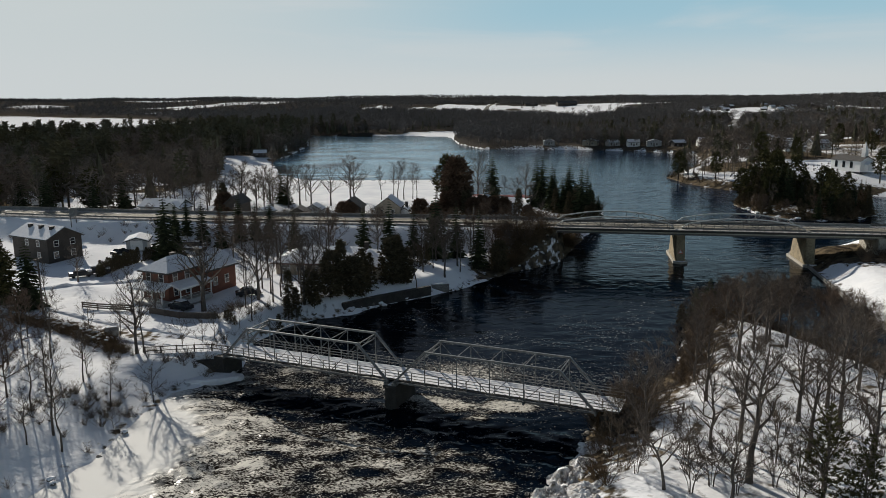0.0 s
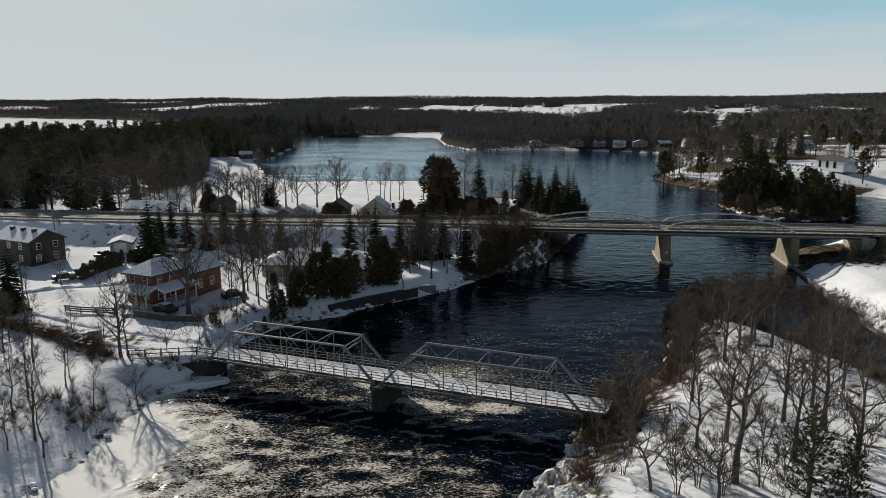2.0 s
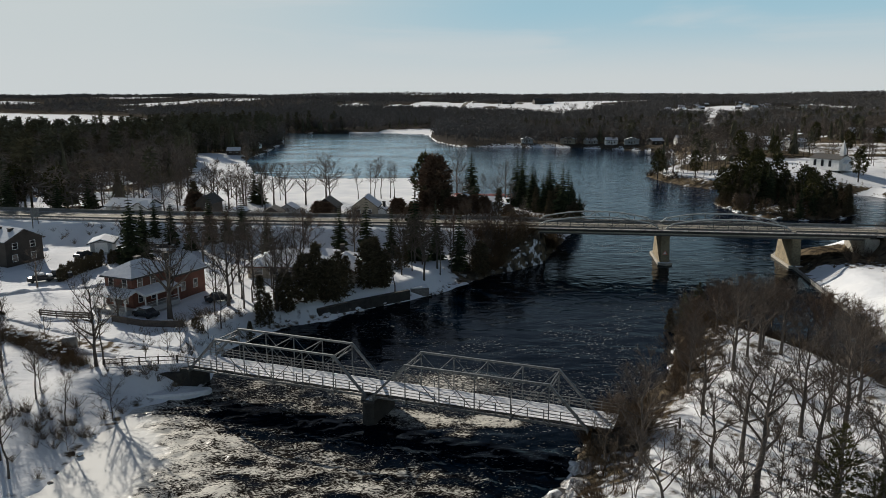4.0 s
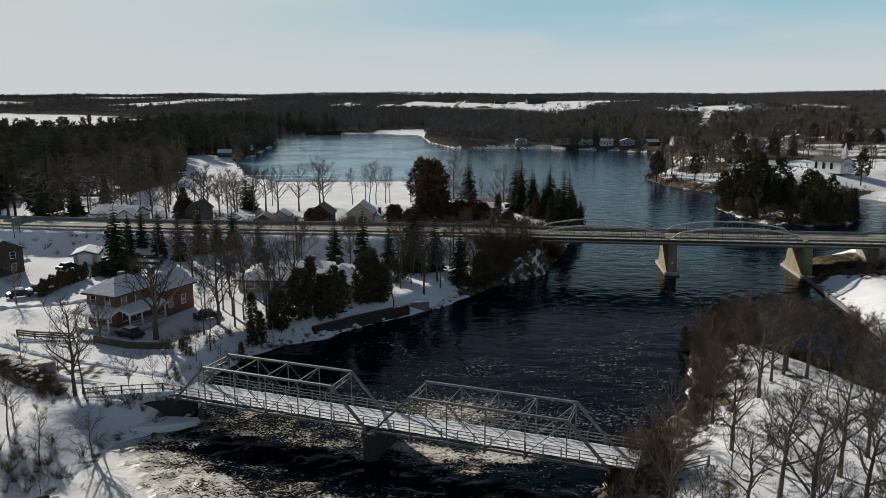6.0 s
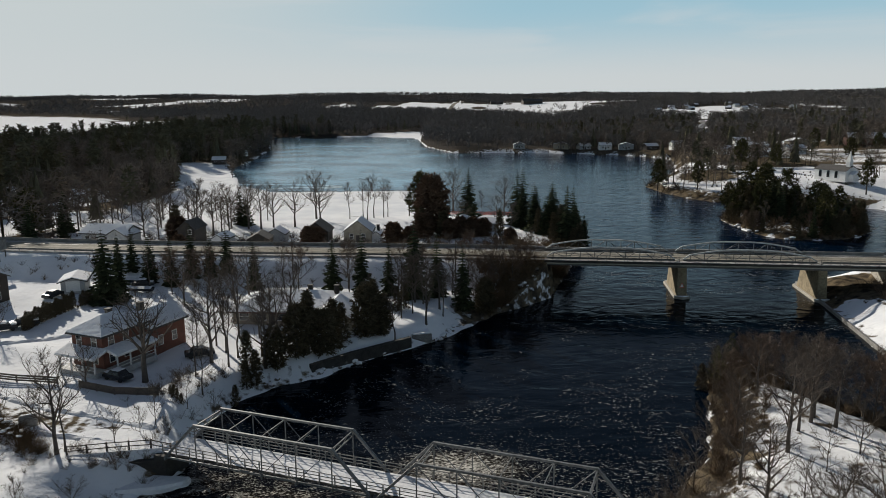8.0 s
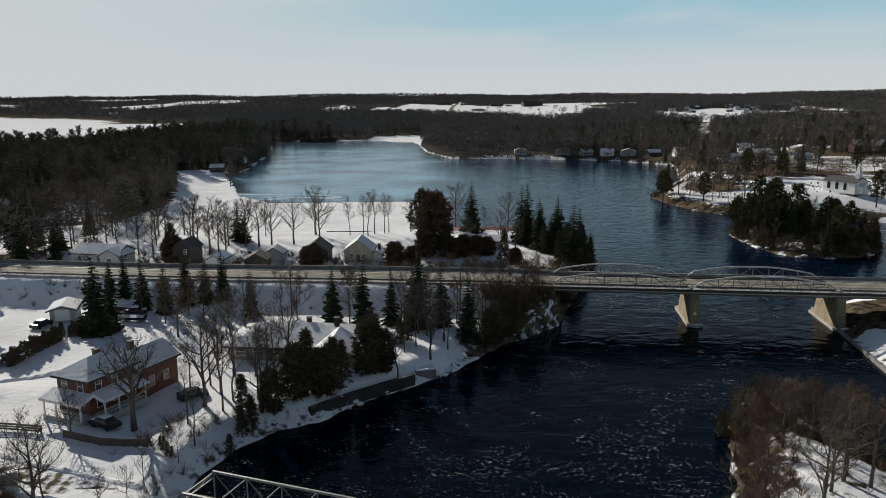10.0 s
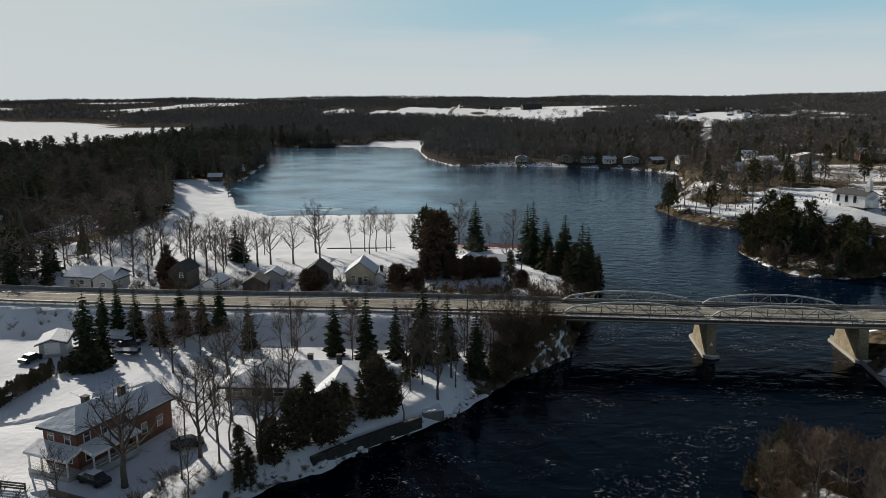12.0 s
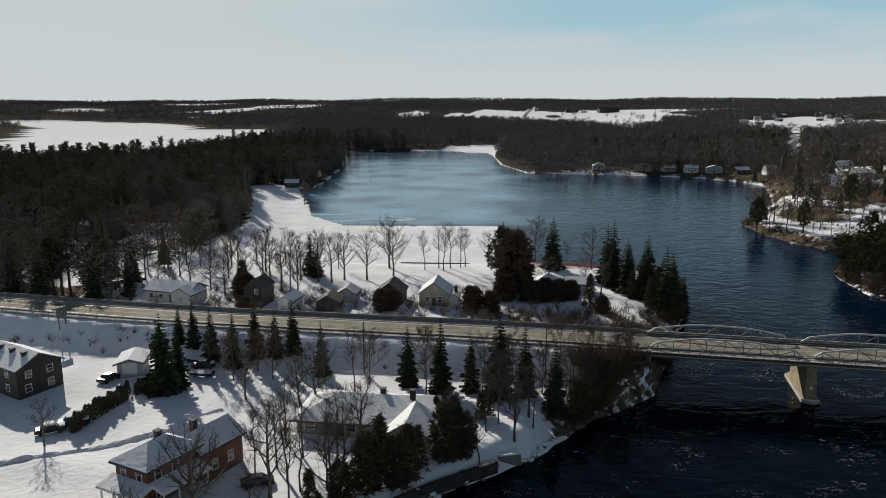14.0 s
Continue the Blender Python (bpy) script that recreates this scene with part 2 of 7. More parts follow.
def water_material():
    """Dark clear river water; foam where the water is broken, ripples at three scales."""
    m = bpy.data.materials.new("river_water")
    m.use_nodes = True
    nd, lk = m.node_tree.nodes, m.node_tree.links
    b = nd["Principled BSDF"]
    co, at = nd.new("ShaderNodeTexCoord"), nd.new("ShaderNodeAttribute")
    at.attribute_name = "foam"
    mp = nd.new("ShaderNodeMapping")
    mp.inputs["Rotation"].default_value = (0, 0, radians(-20))
    mp.inputs["Scale"].default_value = (0.55, 1.0, 1.0)
    lk.new(co.outputs["Object"], mp.inputs["Vector"])
    def noise_at(scale, detail=5, distort=0.0):
        n = nd.new("ShaderNodeTexNoise")
        n.inputs["Scale"].default_value, n.inputs["Detail"].default_value = scale, detail
        n.inputs["Distortion"].default_value = distort
        lk.new(mp.outputs["Vector"], n.inputs["Vector"])
        return n.outputs["Fac"]
    def math_node(op, a, c, e=None):
        x = nd.new("ShaderNodeMath")
        x.operation = op
        for i, v in enumerate((a, c) if e is None else (a, c, e)):
            if isinstance(v, (int, float)):
                x.inputs[i].default_value = v
            else:
                lk.new(v, x.inputs[i])
        return x.outputs[0]
    # foam: broken filaments along the crests of two wave trains
    def crest(scale, distort):
        return math_node("SUBTRACT", 1.0, math_node("ABSOLUTE", math_node("MULTIPLY_ADD", noise_at(scale, 7, distort), 6.0, -3.0), 0.0))
    web = math_node("MAXIMUM", crest(0.62, 2.4), crest(1.7, 1.8))
    web = math_node("MULTIPLY_ADD", math_node("MAXIMUM", web, 0.0), 0.34, math_node("MULTIPLY", noise_at(2.3, 9, 2.0), 0.95))
    foam_sum = math_node("ADD", at.outputs["Fac"], web)
    lake = nd.new("ShaderNodeAttribute")
    lake.attribute_name = "lake"
    # loose flecks on the quieter water: sun glitter painted in as white
    glitter = math_node("MULTIPLY", math_node("SUBTRACT", noise_at(2.1, 8, 2.0), 0.625), math_node("MULTIPLY", math_node("MAXIMUM", math_node("SUBTRACT", noise_at(0.07, 5, 2.0), 0.47), 0.0), 110.0))
    fr = nd.new("ShaderNodeMapRange")
    fr.inputs["From Min"].default_value, fr.inputs["From Max"].default_value = 1.02, 1.20
    lk.new(foam_sum, fr.inputs["Value"])
    white = math_node("MAXIMUM", fr.outputs["Result"], math_node("MINIMUM", math_node("MULTIPLY", math_node("MAXIMUM", glitter, 0.0), math_node("SUBTRACT", 1.0, lake.outputs["Fac"])), 0.42))
    mix = nd.new("ShaderNodeMix")
    mix.data_type = "RGBA"
    mix.inputs["B"].default_value = (0.62, 0.60, 0.54, 1)
    lk.new(white, mix.inputs["Factor"])
    # peat-brown where the river runs broken and shallow
    peat, pf = nd.new("ShaderNodeMix"), nd.new("ShaderNodeMapRange")
    peat.data_type = "RGBA"
    peat.inputs["B"].default_value = (0.016, 0.012, 0.008, 1)
    # dark river below the road; lakewards, reflected sky blue painted into the colour
    sky_tint = nd.new("ShaderNodeMix")
    sky_tint.data_type = "RGBA"
    sky_tint.inputs["A"].default_value, sky_tint.inputs["B"].default_value = (0.0006, 0.0035, 0.0085, 1), (0.001, 0.0105, 0.031, 1)
    lk.new(lake.outputs["Fac"], sky_tint.inputs["Factor"])
    lk.new(sky_tint.outputs["Result"], peat.inputs["A"])
    pf.inputs["From Min"].default_value, pf.inputs["From Max"].default_value = 0.17, 0.28
    lk.new(at.outputs["Fac"], pf.inputs["Value"])
    lk.new(pf.outputs["Result"], peat.inputs["Factor"])
    lk.new(peat.outputs["Result"], mix.inputs["A"])
    ice = nd.new("ShaderNodeAttribute")
    ice.attribute_name = "ice"
    mix2 = nd.new("ShaderNodeMix")
    mix2.data_type = "RGBA"
    mix2.inputs["B"].default_value = (0.25, 0.43, 0.56, 1)
    lk.new(ice.outputs["Fac"], mix2.inputs["Factor"])
    lk.new(mix.outputs["Result"], mix2.inputs["A"])
    shelf, mix3 = nd.new("ShaderNodeAttribute"), nd.new("ShaderNodeMix")
    shelf.attribute_name = "shelf"
    mix3.data_type = "RGBA"
    mix3.inputs["B"].default_value = (0.80, 0.80, 0.77, 1)
    lk.new(shelf.outputs["Fac"], mix3.inputs["Factor"])
    lk.new(mix2.outputs["Result"], mix3.inputs["A"])
    lk.new(mix3.outputs["Result"], b.inputs["Base Color"])
    rr = nd.new("ShaderNodeMapRange")
    rr.inputs["To Min"].default_value, rr.inputs["To Max"].default_value = 0.045, 0.7
    lk.new(math_node("MAXIMUM", white, shelf.outputs["Fac"]), rr.inputs["Value"])
    pn = nd.new("ShaderNodeTexNoise")
    pn.inputs["Scale"].default_value, pn.inputs["Detail"].default_value, pn.inputs["Distortion"].default_value = 0.035, 5, 1.0
    pm = nd.new("ShaderNodeMapping")
    pm.inputs["Rotation"].default_value, pm.inputs["Scale"].default_value = (0, 0, radians(14)), (0.45, 1.6, 1.0)
    lk.new(co.outputs["Object"], pm.inputs["Vector"])
    lk.new(pm.outputs["Vector"], pn.inputs["Vector"])
    pr = nd.new("ShaderNodeMapRange")
    pr.inputs["From Min"].default_value, pr.inputs["From Max"].default_value, pr.inputs["To Max"].default_value = 0.42, 0.66, 0.05
    lk.new(pn.outputs["Fac"], pr.inputs["Value"])
    lk.new(math_node("ADD", rr.outputs["Result"], pr.outputs["Result"]), b.inputs["Roughness"])
    b.inputs["IOR"].default_value = 1.33
    b.inputs["Specular IOR Level"].default_value = 0.068
    h = math_node("ADD", math_node("MULTIPLY", noise_at(0.30, 2, 0.8), 0.50), math_node("ADD", math_node("MULTIPLY", noise_at(1.3, 2, 0.6), 0.075), math_node("MULTIPLY", noise_at(4.5, 2, 0.8), 0.016)))
    bp = nd.new("ShaderNodeBump")
    bp.inputs["Strength"].default_value, bp.inputs["Distance"].default_value = 1.0, 0.5
    h = math_node("MULTIPLY", h, math_node("MULTIPLY_ADD", pf.outputs["Result"], 0.65, 0.58))
    h = math_node("MULTIPLY", h, math_node("MULTIPLY_ADD", lake.outputs["Fac"], 0.8, 1.0))
    h = math_node("MULTIPLY", h, math_node("SUBTRACT", 1.0, math_node("MULTIPLY", shelf.outputs["Fac"], 0.93)))
    lk.new(h, bp.inputs["Height"])
    lk.new(bp.outputs["Normal"], b.inputs["Normal"])
    return m


GROUND, WATER = ground_material(), water_material()

# ---- building tools ----
class Geo:
    """Vertices and faces gathered for one mesh."""

    def __init__(self):
        self.v, self.f = [], []

    def face(self, *pts):
        n = len(self.v)
        self.v.extend(tuple(p) for p in pts)
        self.f.append(tuple(range(n, n + len(pts))))

    def tube(self, pts, radii, sides=5):
        """A tapered round bar along points."""
        n = len(self.v)
        pts = [Vector(p) for p in pts]
        for i, p in enumerate(pts):
            d = (pts[min(i + 1, len(pts) - 1)] - pts[max(i - 1, 0)]).normalized()
            a = d.orthogonal().normalized()
            if abs(d.z) < 0.9:
                a = d.cross(Vector((0, 0, 1))).normalized()
            c = d.cross(a)
            for k in range(sides):
                t = 2 * math.pi * k / sides
                self.v.append(tuple(p + (a * math.cos(t) + c * math.sin(t)) * radii[i]))
        for i in range(len(pts) - 1):
            for k in range(sides):
                a0, a1 = n + i * sides + k, n + i * sides + (k + 1) % sides
                self.f.append((a0, a1, a1 + sides, a0 + sides))
        self.f.append(tuple(range(n + sides - 1, n - 1, -1)))
        self.f.append(tuple(range(n + (len(pts) - 1) * sides, n + len(pts) * sides)))

    def box(self, x0, y0, z0, x1, y1, z1, m=None):
        n = len(self.v)
        pts = [(x, y, z) for z in (z0, z1) for x, y in ((x0, y0), (x1, y0), (x1, y1), (x0, y1))]
        self.v.extend(tuple(m @ Vector(p)) if m else p for p in pts)
        for q in ((3, 2, 1, 0), (4, 5, 6, 7), (0, 1, 5, 4), (1, 2, 6, 5), (2, 3, 7, 6), (3, 0, 4, 7)):
            self.f.append(tuple(n + i for i in q))

    def beam(self, a, b, w, h):
        """A straight bar of rectangular section from a to b."""
        a, b = Vector(a), Vector(b)
        d = (b - a).normalized()
        s = d.cross(Vector((0, 0, 1)))
        s = s.normalized() if s.length > 1e-3 else Vector((1, 0, 0))
        u = s.cross(d)
        n = len(self.v)
        for p in (a, b):
            for x, y in ((-1, -1), (1, -1), (1, 1), (-1, 1)):
                self.v.append(tuple(p + s * (x * w / 2) + u * (y * h / 2)))
        for q in ((3, 2, 1, 0), (4, 5, 6, 7), (0, 1, 5, 4), (1, 2, 6, 5), (2, 3, 7, 6), (3, 0, 4, 7)):
            self.f.append(tuple(n + i for i in q))

    def prism(self, poly, z0, z1, m=None):
        """An upright block on a plan outline (counter-clockwise)."""
        n, k = len(self.v), len(poly)
        pts = [(x, y, z0) for x, y in poly] + [(x, y, z1) for x, y in poly]
        self.v.extend(tuple(m @ Vector(p)) if m else p for p in pts)
        self.f.append(tuple(range(n + k - 1, n - 1, -1)))
        self.f.append(tuple(range(n + k, n + 2 * k)))
        for i in range(k):
            j = (i + 1) % k
            self.f.append((n + i, n + j, n + k + j, n + k + i))

    def mesh(self, name, mat, smooth=False):
        me = bpy.data.meshes.new(name)
        me.from_pydata(self.v, [], self.f)
        me.materials.append(mat)
        if smooth:
            me.polygons.foreach_set("use_smooth", [True] * len(me.polygons))
        me.update()
        return me

    def bevelled(self, name, mat, width=0.03):
        bm = bmesh.new()
        me = self.mesh(name, mat)
        bm.from_mesh(me)
        bmesh.ops.bevel(bm, geom=bm.edges[:], offset=width, segments=1, affect="EDGES")
        bm.to_mesh(me)
        bm.free()
        return me


def part(name, geo, mat, parent, label="", smooth=False, bevel=0.0):
    """One mesh object under a thing or under a part."""
    ob = new(name, geo.bevelled(name, mat, bevel) if bevel else geo.mesh(name, mat, smooth))
    ob.parent = parent
    if label:
        ob["label"] = label
    return ob


def share(name, me, parent, m):
    """An object of its own on a mesh that alike pieces share."""
    ob = new(name, me)
    ob.parent = parent
    ob.matrix_basis = m
    return ob


def thing(name, m, label, category, group=""):
    ob = new(name)
    ob.empty_display_size = 0.3
    ob.matrix_basis = m
    return tagged(ob, label, category, group)


def joined(name, blocks, mat, label, category="", kind="stuff", smooth=False):
    """One object out of many placed copies: blocks is a list of (verts, faces, transforms n x 4 x 3)."""
    vs, loops, counts, base = [], [], [], 0
    for v, f, tr in blocks:
        if len(tr) == 0:
            continue
        v, tr = np.asarray(v, float), np.asarray(tr, float)
        out = np.einsum("vi,nij->nvj", np.c_[v, np.ones(len(v))], tr).reshape(-1, 3)
        lens = np.array([len(q) for q in f])
        flat = np.concatenate([np.asarray(q) for q in f])
        n = len(tr)
        loops.append((flat[None] + (np.arange(n) * len(v))[:, None] + base).ravel())
        counts.append(np.tile(lens, n))
        vs.append(out)
        base += len(out)
    vs, loops, counts = np.concatenate(vs), np.concatenate(loops), np.concatenate(counts)
    me = bpy.data.meshes.new(name)
    me.vertices.add(len(vs))
    me.vertices.foreach_set("co", vs.ravel())
    me.loops.add(len(loops))
    me.loops.foreach_set("vertex_index", loops.astype(np.int32))
    me.polygons.add(len(counts))
    me.polygons.foreach_set("loop_start", np.r_[0, np.cumsum(counts)[:-1]].astype(np.int32))
    me.polygons.foreach_set("loop_total", counts.astype(np.int32))
    me.materials.append(mat)
    me.update(calc_edges=True)
    return tagged(new(name, me), label, category, kind=kind)


def placed(xyz, scale, turn, tall=None):
    """Transforms for joined(): places, sizes and turns about z."""
    xyz, scale, turn = np.asarray(xyz, float), np.asarray(scale, float), np.asarray(turn, float)
    tall = scale if tall is None else np.asarray(tall, float)
    tr = np.zeros((len(xyz), 4, 3))
    c, s = np.cos(turn), np.sin(turn)
    tr[:, 0, 0], tr[:, 0, 1], tr[:, 1, 0], tr[:, 1, 1] = c * scale, s * scale, -s * scale, c * scale
    tr[:, 2, 2] = tall
    tr[:, 3] = xyz
    return tr


# ---- the plan ----
RIVER = [(-46, -80), (-42, 40), (-38, 66), (-36, 72), (-35.5, 80), (-34, 90), (-30, 94.5), (-28, 100), (-29.5, 107), (-26.4, 118),
         (-21.3, 123.3), (-16.4, 126), (-11.4, 131.8), (-2.2, 139.4), (2, 142.5), (9.9, 152.9), (16.6, 160.9), (25, 169.6),
         (29, 175), (36, 195), (44.4, 217), (50.6, 235), (55, 257), (48, 267), (30, 273), (12, 280), (6, 305), (4, 340), (3.5, 363),
         (-33.6, 360), (-63, 361), (-85, 391), (-97, 440), (-110, 481), (-108, 529), (-118, 668), (-157, 893), (-100, 862), (-50, 872),
         (-20, 850), (4, 835), (10, 800), (14, 690), (32, 610), (74, 600), (115, 590), (152, 572), (167, 552), (178, 526),
         (150, 440), (109, 367), (110, 342), (114, 323), (121, 310), (132, 314), (150, 300), (172, 287), (182, 262), (172, 235),
         (142, 205), (105, 190), (84.5, 178), (82, 167), (79, 153), (75.3, 136), (72.5, 123), (70.9, 112), (71, 95), (72, 20), (75, -80),
         (60, -80), (62, 20), (63, 70), (60.6, 95.7), (57.8, 103), (54.6, 111), (51.5, 118), (50, 129.5), (45, 127.5), (41, 121),
         (36, 108), (32, 98), (27, 92), (22.7, 85.5), (18, 82), (15, 74.5), (12.4, 70), (10.6, 66), (8.5, 60), (8, 40), (14, -80)]
ISLE = [(110, 280), (103.5, 266), (102.4, 245), (106.6, 231), (116, 228), (125, 229.5), (131, 232), (140, 240), (146, 255), (138, 275), (122, 287)]
OPEN_BAY = [(-76, 285), (-94, 296), (-103, 352), (-138, 465), (-146, 490), (-113, 497), (-100, 440), (-80, 340)]
FROZEN_BAY = [(3.5, 363), (6, 300), (4, 284), (-20, 279), (-50, 282), (-70, 300), (-82, 330), (-100, 400), (-112, 440), (-116, 481), (-97, 440), (-85, 391), (-63, 361), (-33, 360)]
LAKE_END = [(-100, 862), (-50, 872), (-20, 850), (4, 835), (10, 800), (24, 930), (30, 1010), (-43, 955), (-47, 897)]
FAR_ICE = [(-1300, 2300), (-1152, 2200), (-927, 2035), (-729, 1895), (-600, 1640), (-534, 1500), (-433, 1540), (-330, 1330), (-285, 1000), (-268, 800), (-275, 660), (-340, 600), (-440, 610), (-600, 800), (-720, 1150), (-1000, 1650), (-1500, 2150)]
ROAD = [(-700, 300), (-400, 245), (-250, 222), (-160, 209), (-114, 201.5), (-86, 195.5), (-59, 190.5), (-34, 187.2), (-10.5, 184.3), (12, 181), (27, 178),
        (54, 173.6), (82, 168.6), (130, 160), (220, 144), (500, 120)]
ROAD_Z = 7.6
LANE = [(-30, 97.5), (-34, 100.5), (-42, 104), (-57, 110.5), (-68, 115.5), (-100, 128), (-160, 150)]


def inside(poly, x, y):
    hit = np.zeros(np.shape(x), bool)
    for (x0, y0), (x1, y1) in zip(poly, poly[1:] + poly[:1]):
        cross = ((y0 > y) != (y1 > y)) & (x < (x1 - x0) * (y - y0) / ((y1 - y0) or 1e-9) + x0)
        hit ^= cross
    return hit


def line_distance(line, x, y, closed=False):
    """The distance to a line of points, and how far along it the nearest point lies (0 to n - 1)."""
    best, along = np.full(np.shape(x), 1e9), np.zeros(np.shape(x))
    ends = line[1:] + line[:1] if closed else line[1:]
    for i, ((x0, y0), (x1, y1)) in enumerate(zip(line, ends)):
        dx, dy = x1 - x0, y1 - y0
        t = np.clip(((x - x0) * dx + (y - y0) * dy) / (dx * dx + dy * dy), 0, 1)
        d = np.hypot(x - x0 - t * dx, y - y0 - t * dy)
        near = d < best
        best, along = np.where(near, d, best), np.where(near, i + t, along)
    return best, along


def step(a, b, v):
    t = np.clip((v - a) / (b - a), 0, 1)
    return t * t * (3 - 2 * t)


def waves(x, y, size, seed=0):
    """Smooth pseudo-random relief between -1 and 1."""
    r = np.random.RandomState(seed)
    out = np.zeros(np.shape(x))
    for k in range(7):
        a, p = r.uniform(0, 2 * np.pi), r.uniform(0, 2 * np.pi)
        f = 2 * np.pi / size * r.uniform(0.6, 1.9)
        out += np.sin((x * np.cos(a) + y * np.sin(a)) * f + p + 1.3 * np.sin((y * np.cos(a) - x * np.sin(a)) * f * 0.6))
    return out / 4.2


def shore(x, y):
    """Signed distance to the water's edge: positive on land."""
    d, _ = line_distance(RIVER, x, y, True)
    wet = inside(RIVER, x, y)
    di, _ = line_distance(ISLE, x, y, True)
    on = inside(ISLE, x, y)
    sd = np.where(wet, -d, d)
    return np.where(on, di, np.where(wet, np.maximum(sd, -di), sd))


def land(x, y):
    """The height of the ground."""
    x, y = np.asarray(x, float), np.asarray(y, float)
    sd = shore(x, y) + 0.5 * waves(x, y, 9, 3) * step(10, 40, y)
    far = np.hypot(x * 0.8, y)
    plain = 3.0 + 0.35 * waves(x, y, 26, 1) + 30 * step(900, 2300, far) + 24 * step(2200, 3600, far)
    plain += 9 * waves(x, y, 900, 5) * step(800, 2200, far) + 8 * waves(x, y, 1500, 8) * step(2200, 3400, far)
    plain += (10 * step(150, 420, x) * step(260, 560, y) + 8 * step(300, 900, x) * step(400, 1200, y)) * step(3000, 1400, far)
    plain += 4.6 * step(122, 160, x) * step(288, 326, y) * step(620, 430, y)
    plain -= (plain - 2.5) * step(-180, -420, x) * step(600, 800, y) * step(3000, 2000, y) * 0.85
    steep = 9 - 5.2 * step(8, 2, x) * step(-50, -42, x) * step(91, 97, y) * step(156, 148, y)
    bank = np.where(sd > 0, 0.25 + (plain - 0.25) * step(0, steep, sd), np.maximum(sd * 0.6, -3.0))
    bank = np.where(sd > 0, bank, np.minimum(bank, sd * 0.6))
    frozen = inside(FROZEN_BAY, x, y)
    fd, _ = line_distance(FROZEN_BAY, x, y, True)
    bank = np.where(frozen & (sd > 0), 0.2, np.where(sd > 0, np.minimum(bank, 0.2 + fd * 0.22), bank))
    bank = np.where(inside(LAKE_END, x, y) & (sd > 0), 0.25, bank)
    ice = inside(FAR_ICE, x, y)
    bank = np.where(ice, 1.0, bank)
    rd, ra = line_distance(ROAD, x, y)
    on_bridge = (ra > 10.05) & (ra < 12.33)
    fill = (ROAD_Z - 0.35) - np.maximum(rd - 7.0, 0) * 0.55
    bank = np.where(on_bridge | (sd < -1), bank, np.maximum(bank, fill))
    return bank


def axis(cuts):
    """Grid lines: (start, end, pitch) stretches end to end."""
    out = []
    for a, b, p in cuts:
        out.append(np.linspace(a, b, max(1, int(round((b - a) / p))), endpoint=False))
    return np.concatenate(out + [[cuts[-1][1]]])


def sheet(name, xs, ys, height, mat, fields, label, kind="structure", keep=None):
    """A ground or water sheet on a grid, with named values per vertex."""
    x, y = np.meshgrid(xs, ys)
    z = height(x, y)
    nx, ny = len(xs), len(ys)
    i = (np.arange(ny - 1)[:, None] * nx + np.arange(nx - 1)[None]).ravel()
    quads = np.stack([i, i + 1, i + nx + 1, i + nx], 1)
    if keep is not None:
        ok = keep(x, y).ravel()
        quads = quads[ok[quads].any(1)]
    me = bpy.data.meshes.new(name)
    me.vertices.add(x.size)
    me.vertices.foreach_set("co", np.stack([x, y, z], -1).ravel())
    me.loops.add(quads.size)
    me.loops.foreach_set("vertex_index", quads.ravel().astype(np.int32))
    me.polygons.add(len(quads))
    me.polygons.foreach_set("loop_start", (np.arange(len(quads)) * 4).astype(np.int32))
    me.polygons.foreach_set("loop_total", np.full(len(quads), 4, np.int32))
    me.polygons.foreach_set("use_smooth", np.ones(len(quads), bool))
    for key, f in fields.items():
        me.attributes.new(key, "FLOAT", "POINT").data.foreach_set("value", f(x, y).ravel().astype(np.float32))
    me.materials.append(mat)
    me.update(calc_edges=True)
    return tagged(new(name, me), label, kind=kind)


# Snow-covered fields and clearings in the far woods: centre, half-widths
FIELDS = [(-1360, 2655, 110, 45), (-1080, 2990, 150, 45), (-900, 2610, 120, 45), (-800, 2690, 100, 75), (-700, 2820, 110, 100), (-630, 2960, 80, 90), (-840, 2340, 62, 22),
          (-170, 2010, 48, 22), (-40, 1900, 70, 60), (40, 1990, 70, 60), (50, 1780, 45, 40), (150, 1720, 95, 110), (140, 1900, 70, 60), (250, 1560, 70, 110), (290, 1750, 110, 110), (370, 1680, 60, 90), (330, 1960, 120, 90),
          (480, 2000, 130, 70), (620, 2080, 120, 50), (900, 3050, 130, 190), (470, 1330, 60, 45), (540, 1370, 45, 40), (580, 1250, 70, 30), (420, 1230, 60, 26), (690, 1370, 40, 30), (800, 1800, 70, 40),
          (172, 312, 28, 24), (-122, 262, 13, 26), (-150, 285, 12, 16), (-172, 262, 13, 12), (-128, 320, 9, 26), (240, 440, 45, 60), (205, 352, 55, 30), (272, 565, 34, 22), (165, 335, 40, 14), (330, 700, 14, 60)]
HILL_ROAD = [(70, 1600), (92, 1690), (128, 2000), (165, 2350), (208, 2814)]
EAST_STREET = [(262, 500), (246, 640), (300, 790), (350, 900), (380, 990)]
VILLAGE_LANE = [(238, 425), (214, 462), (226, 528), (240, 600)]


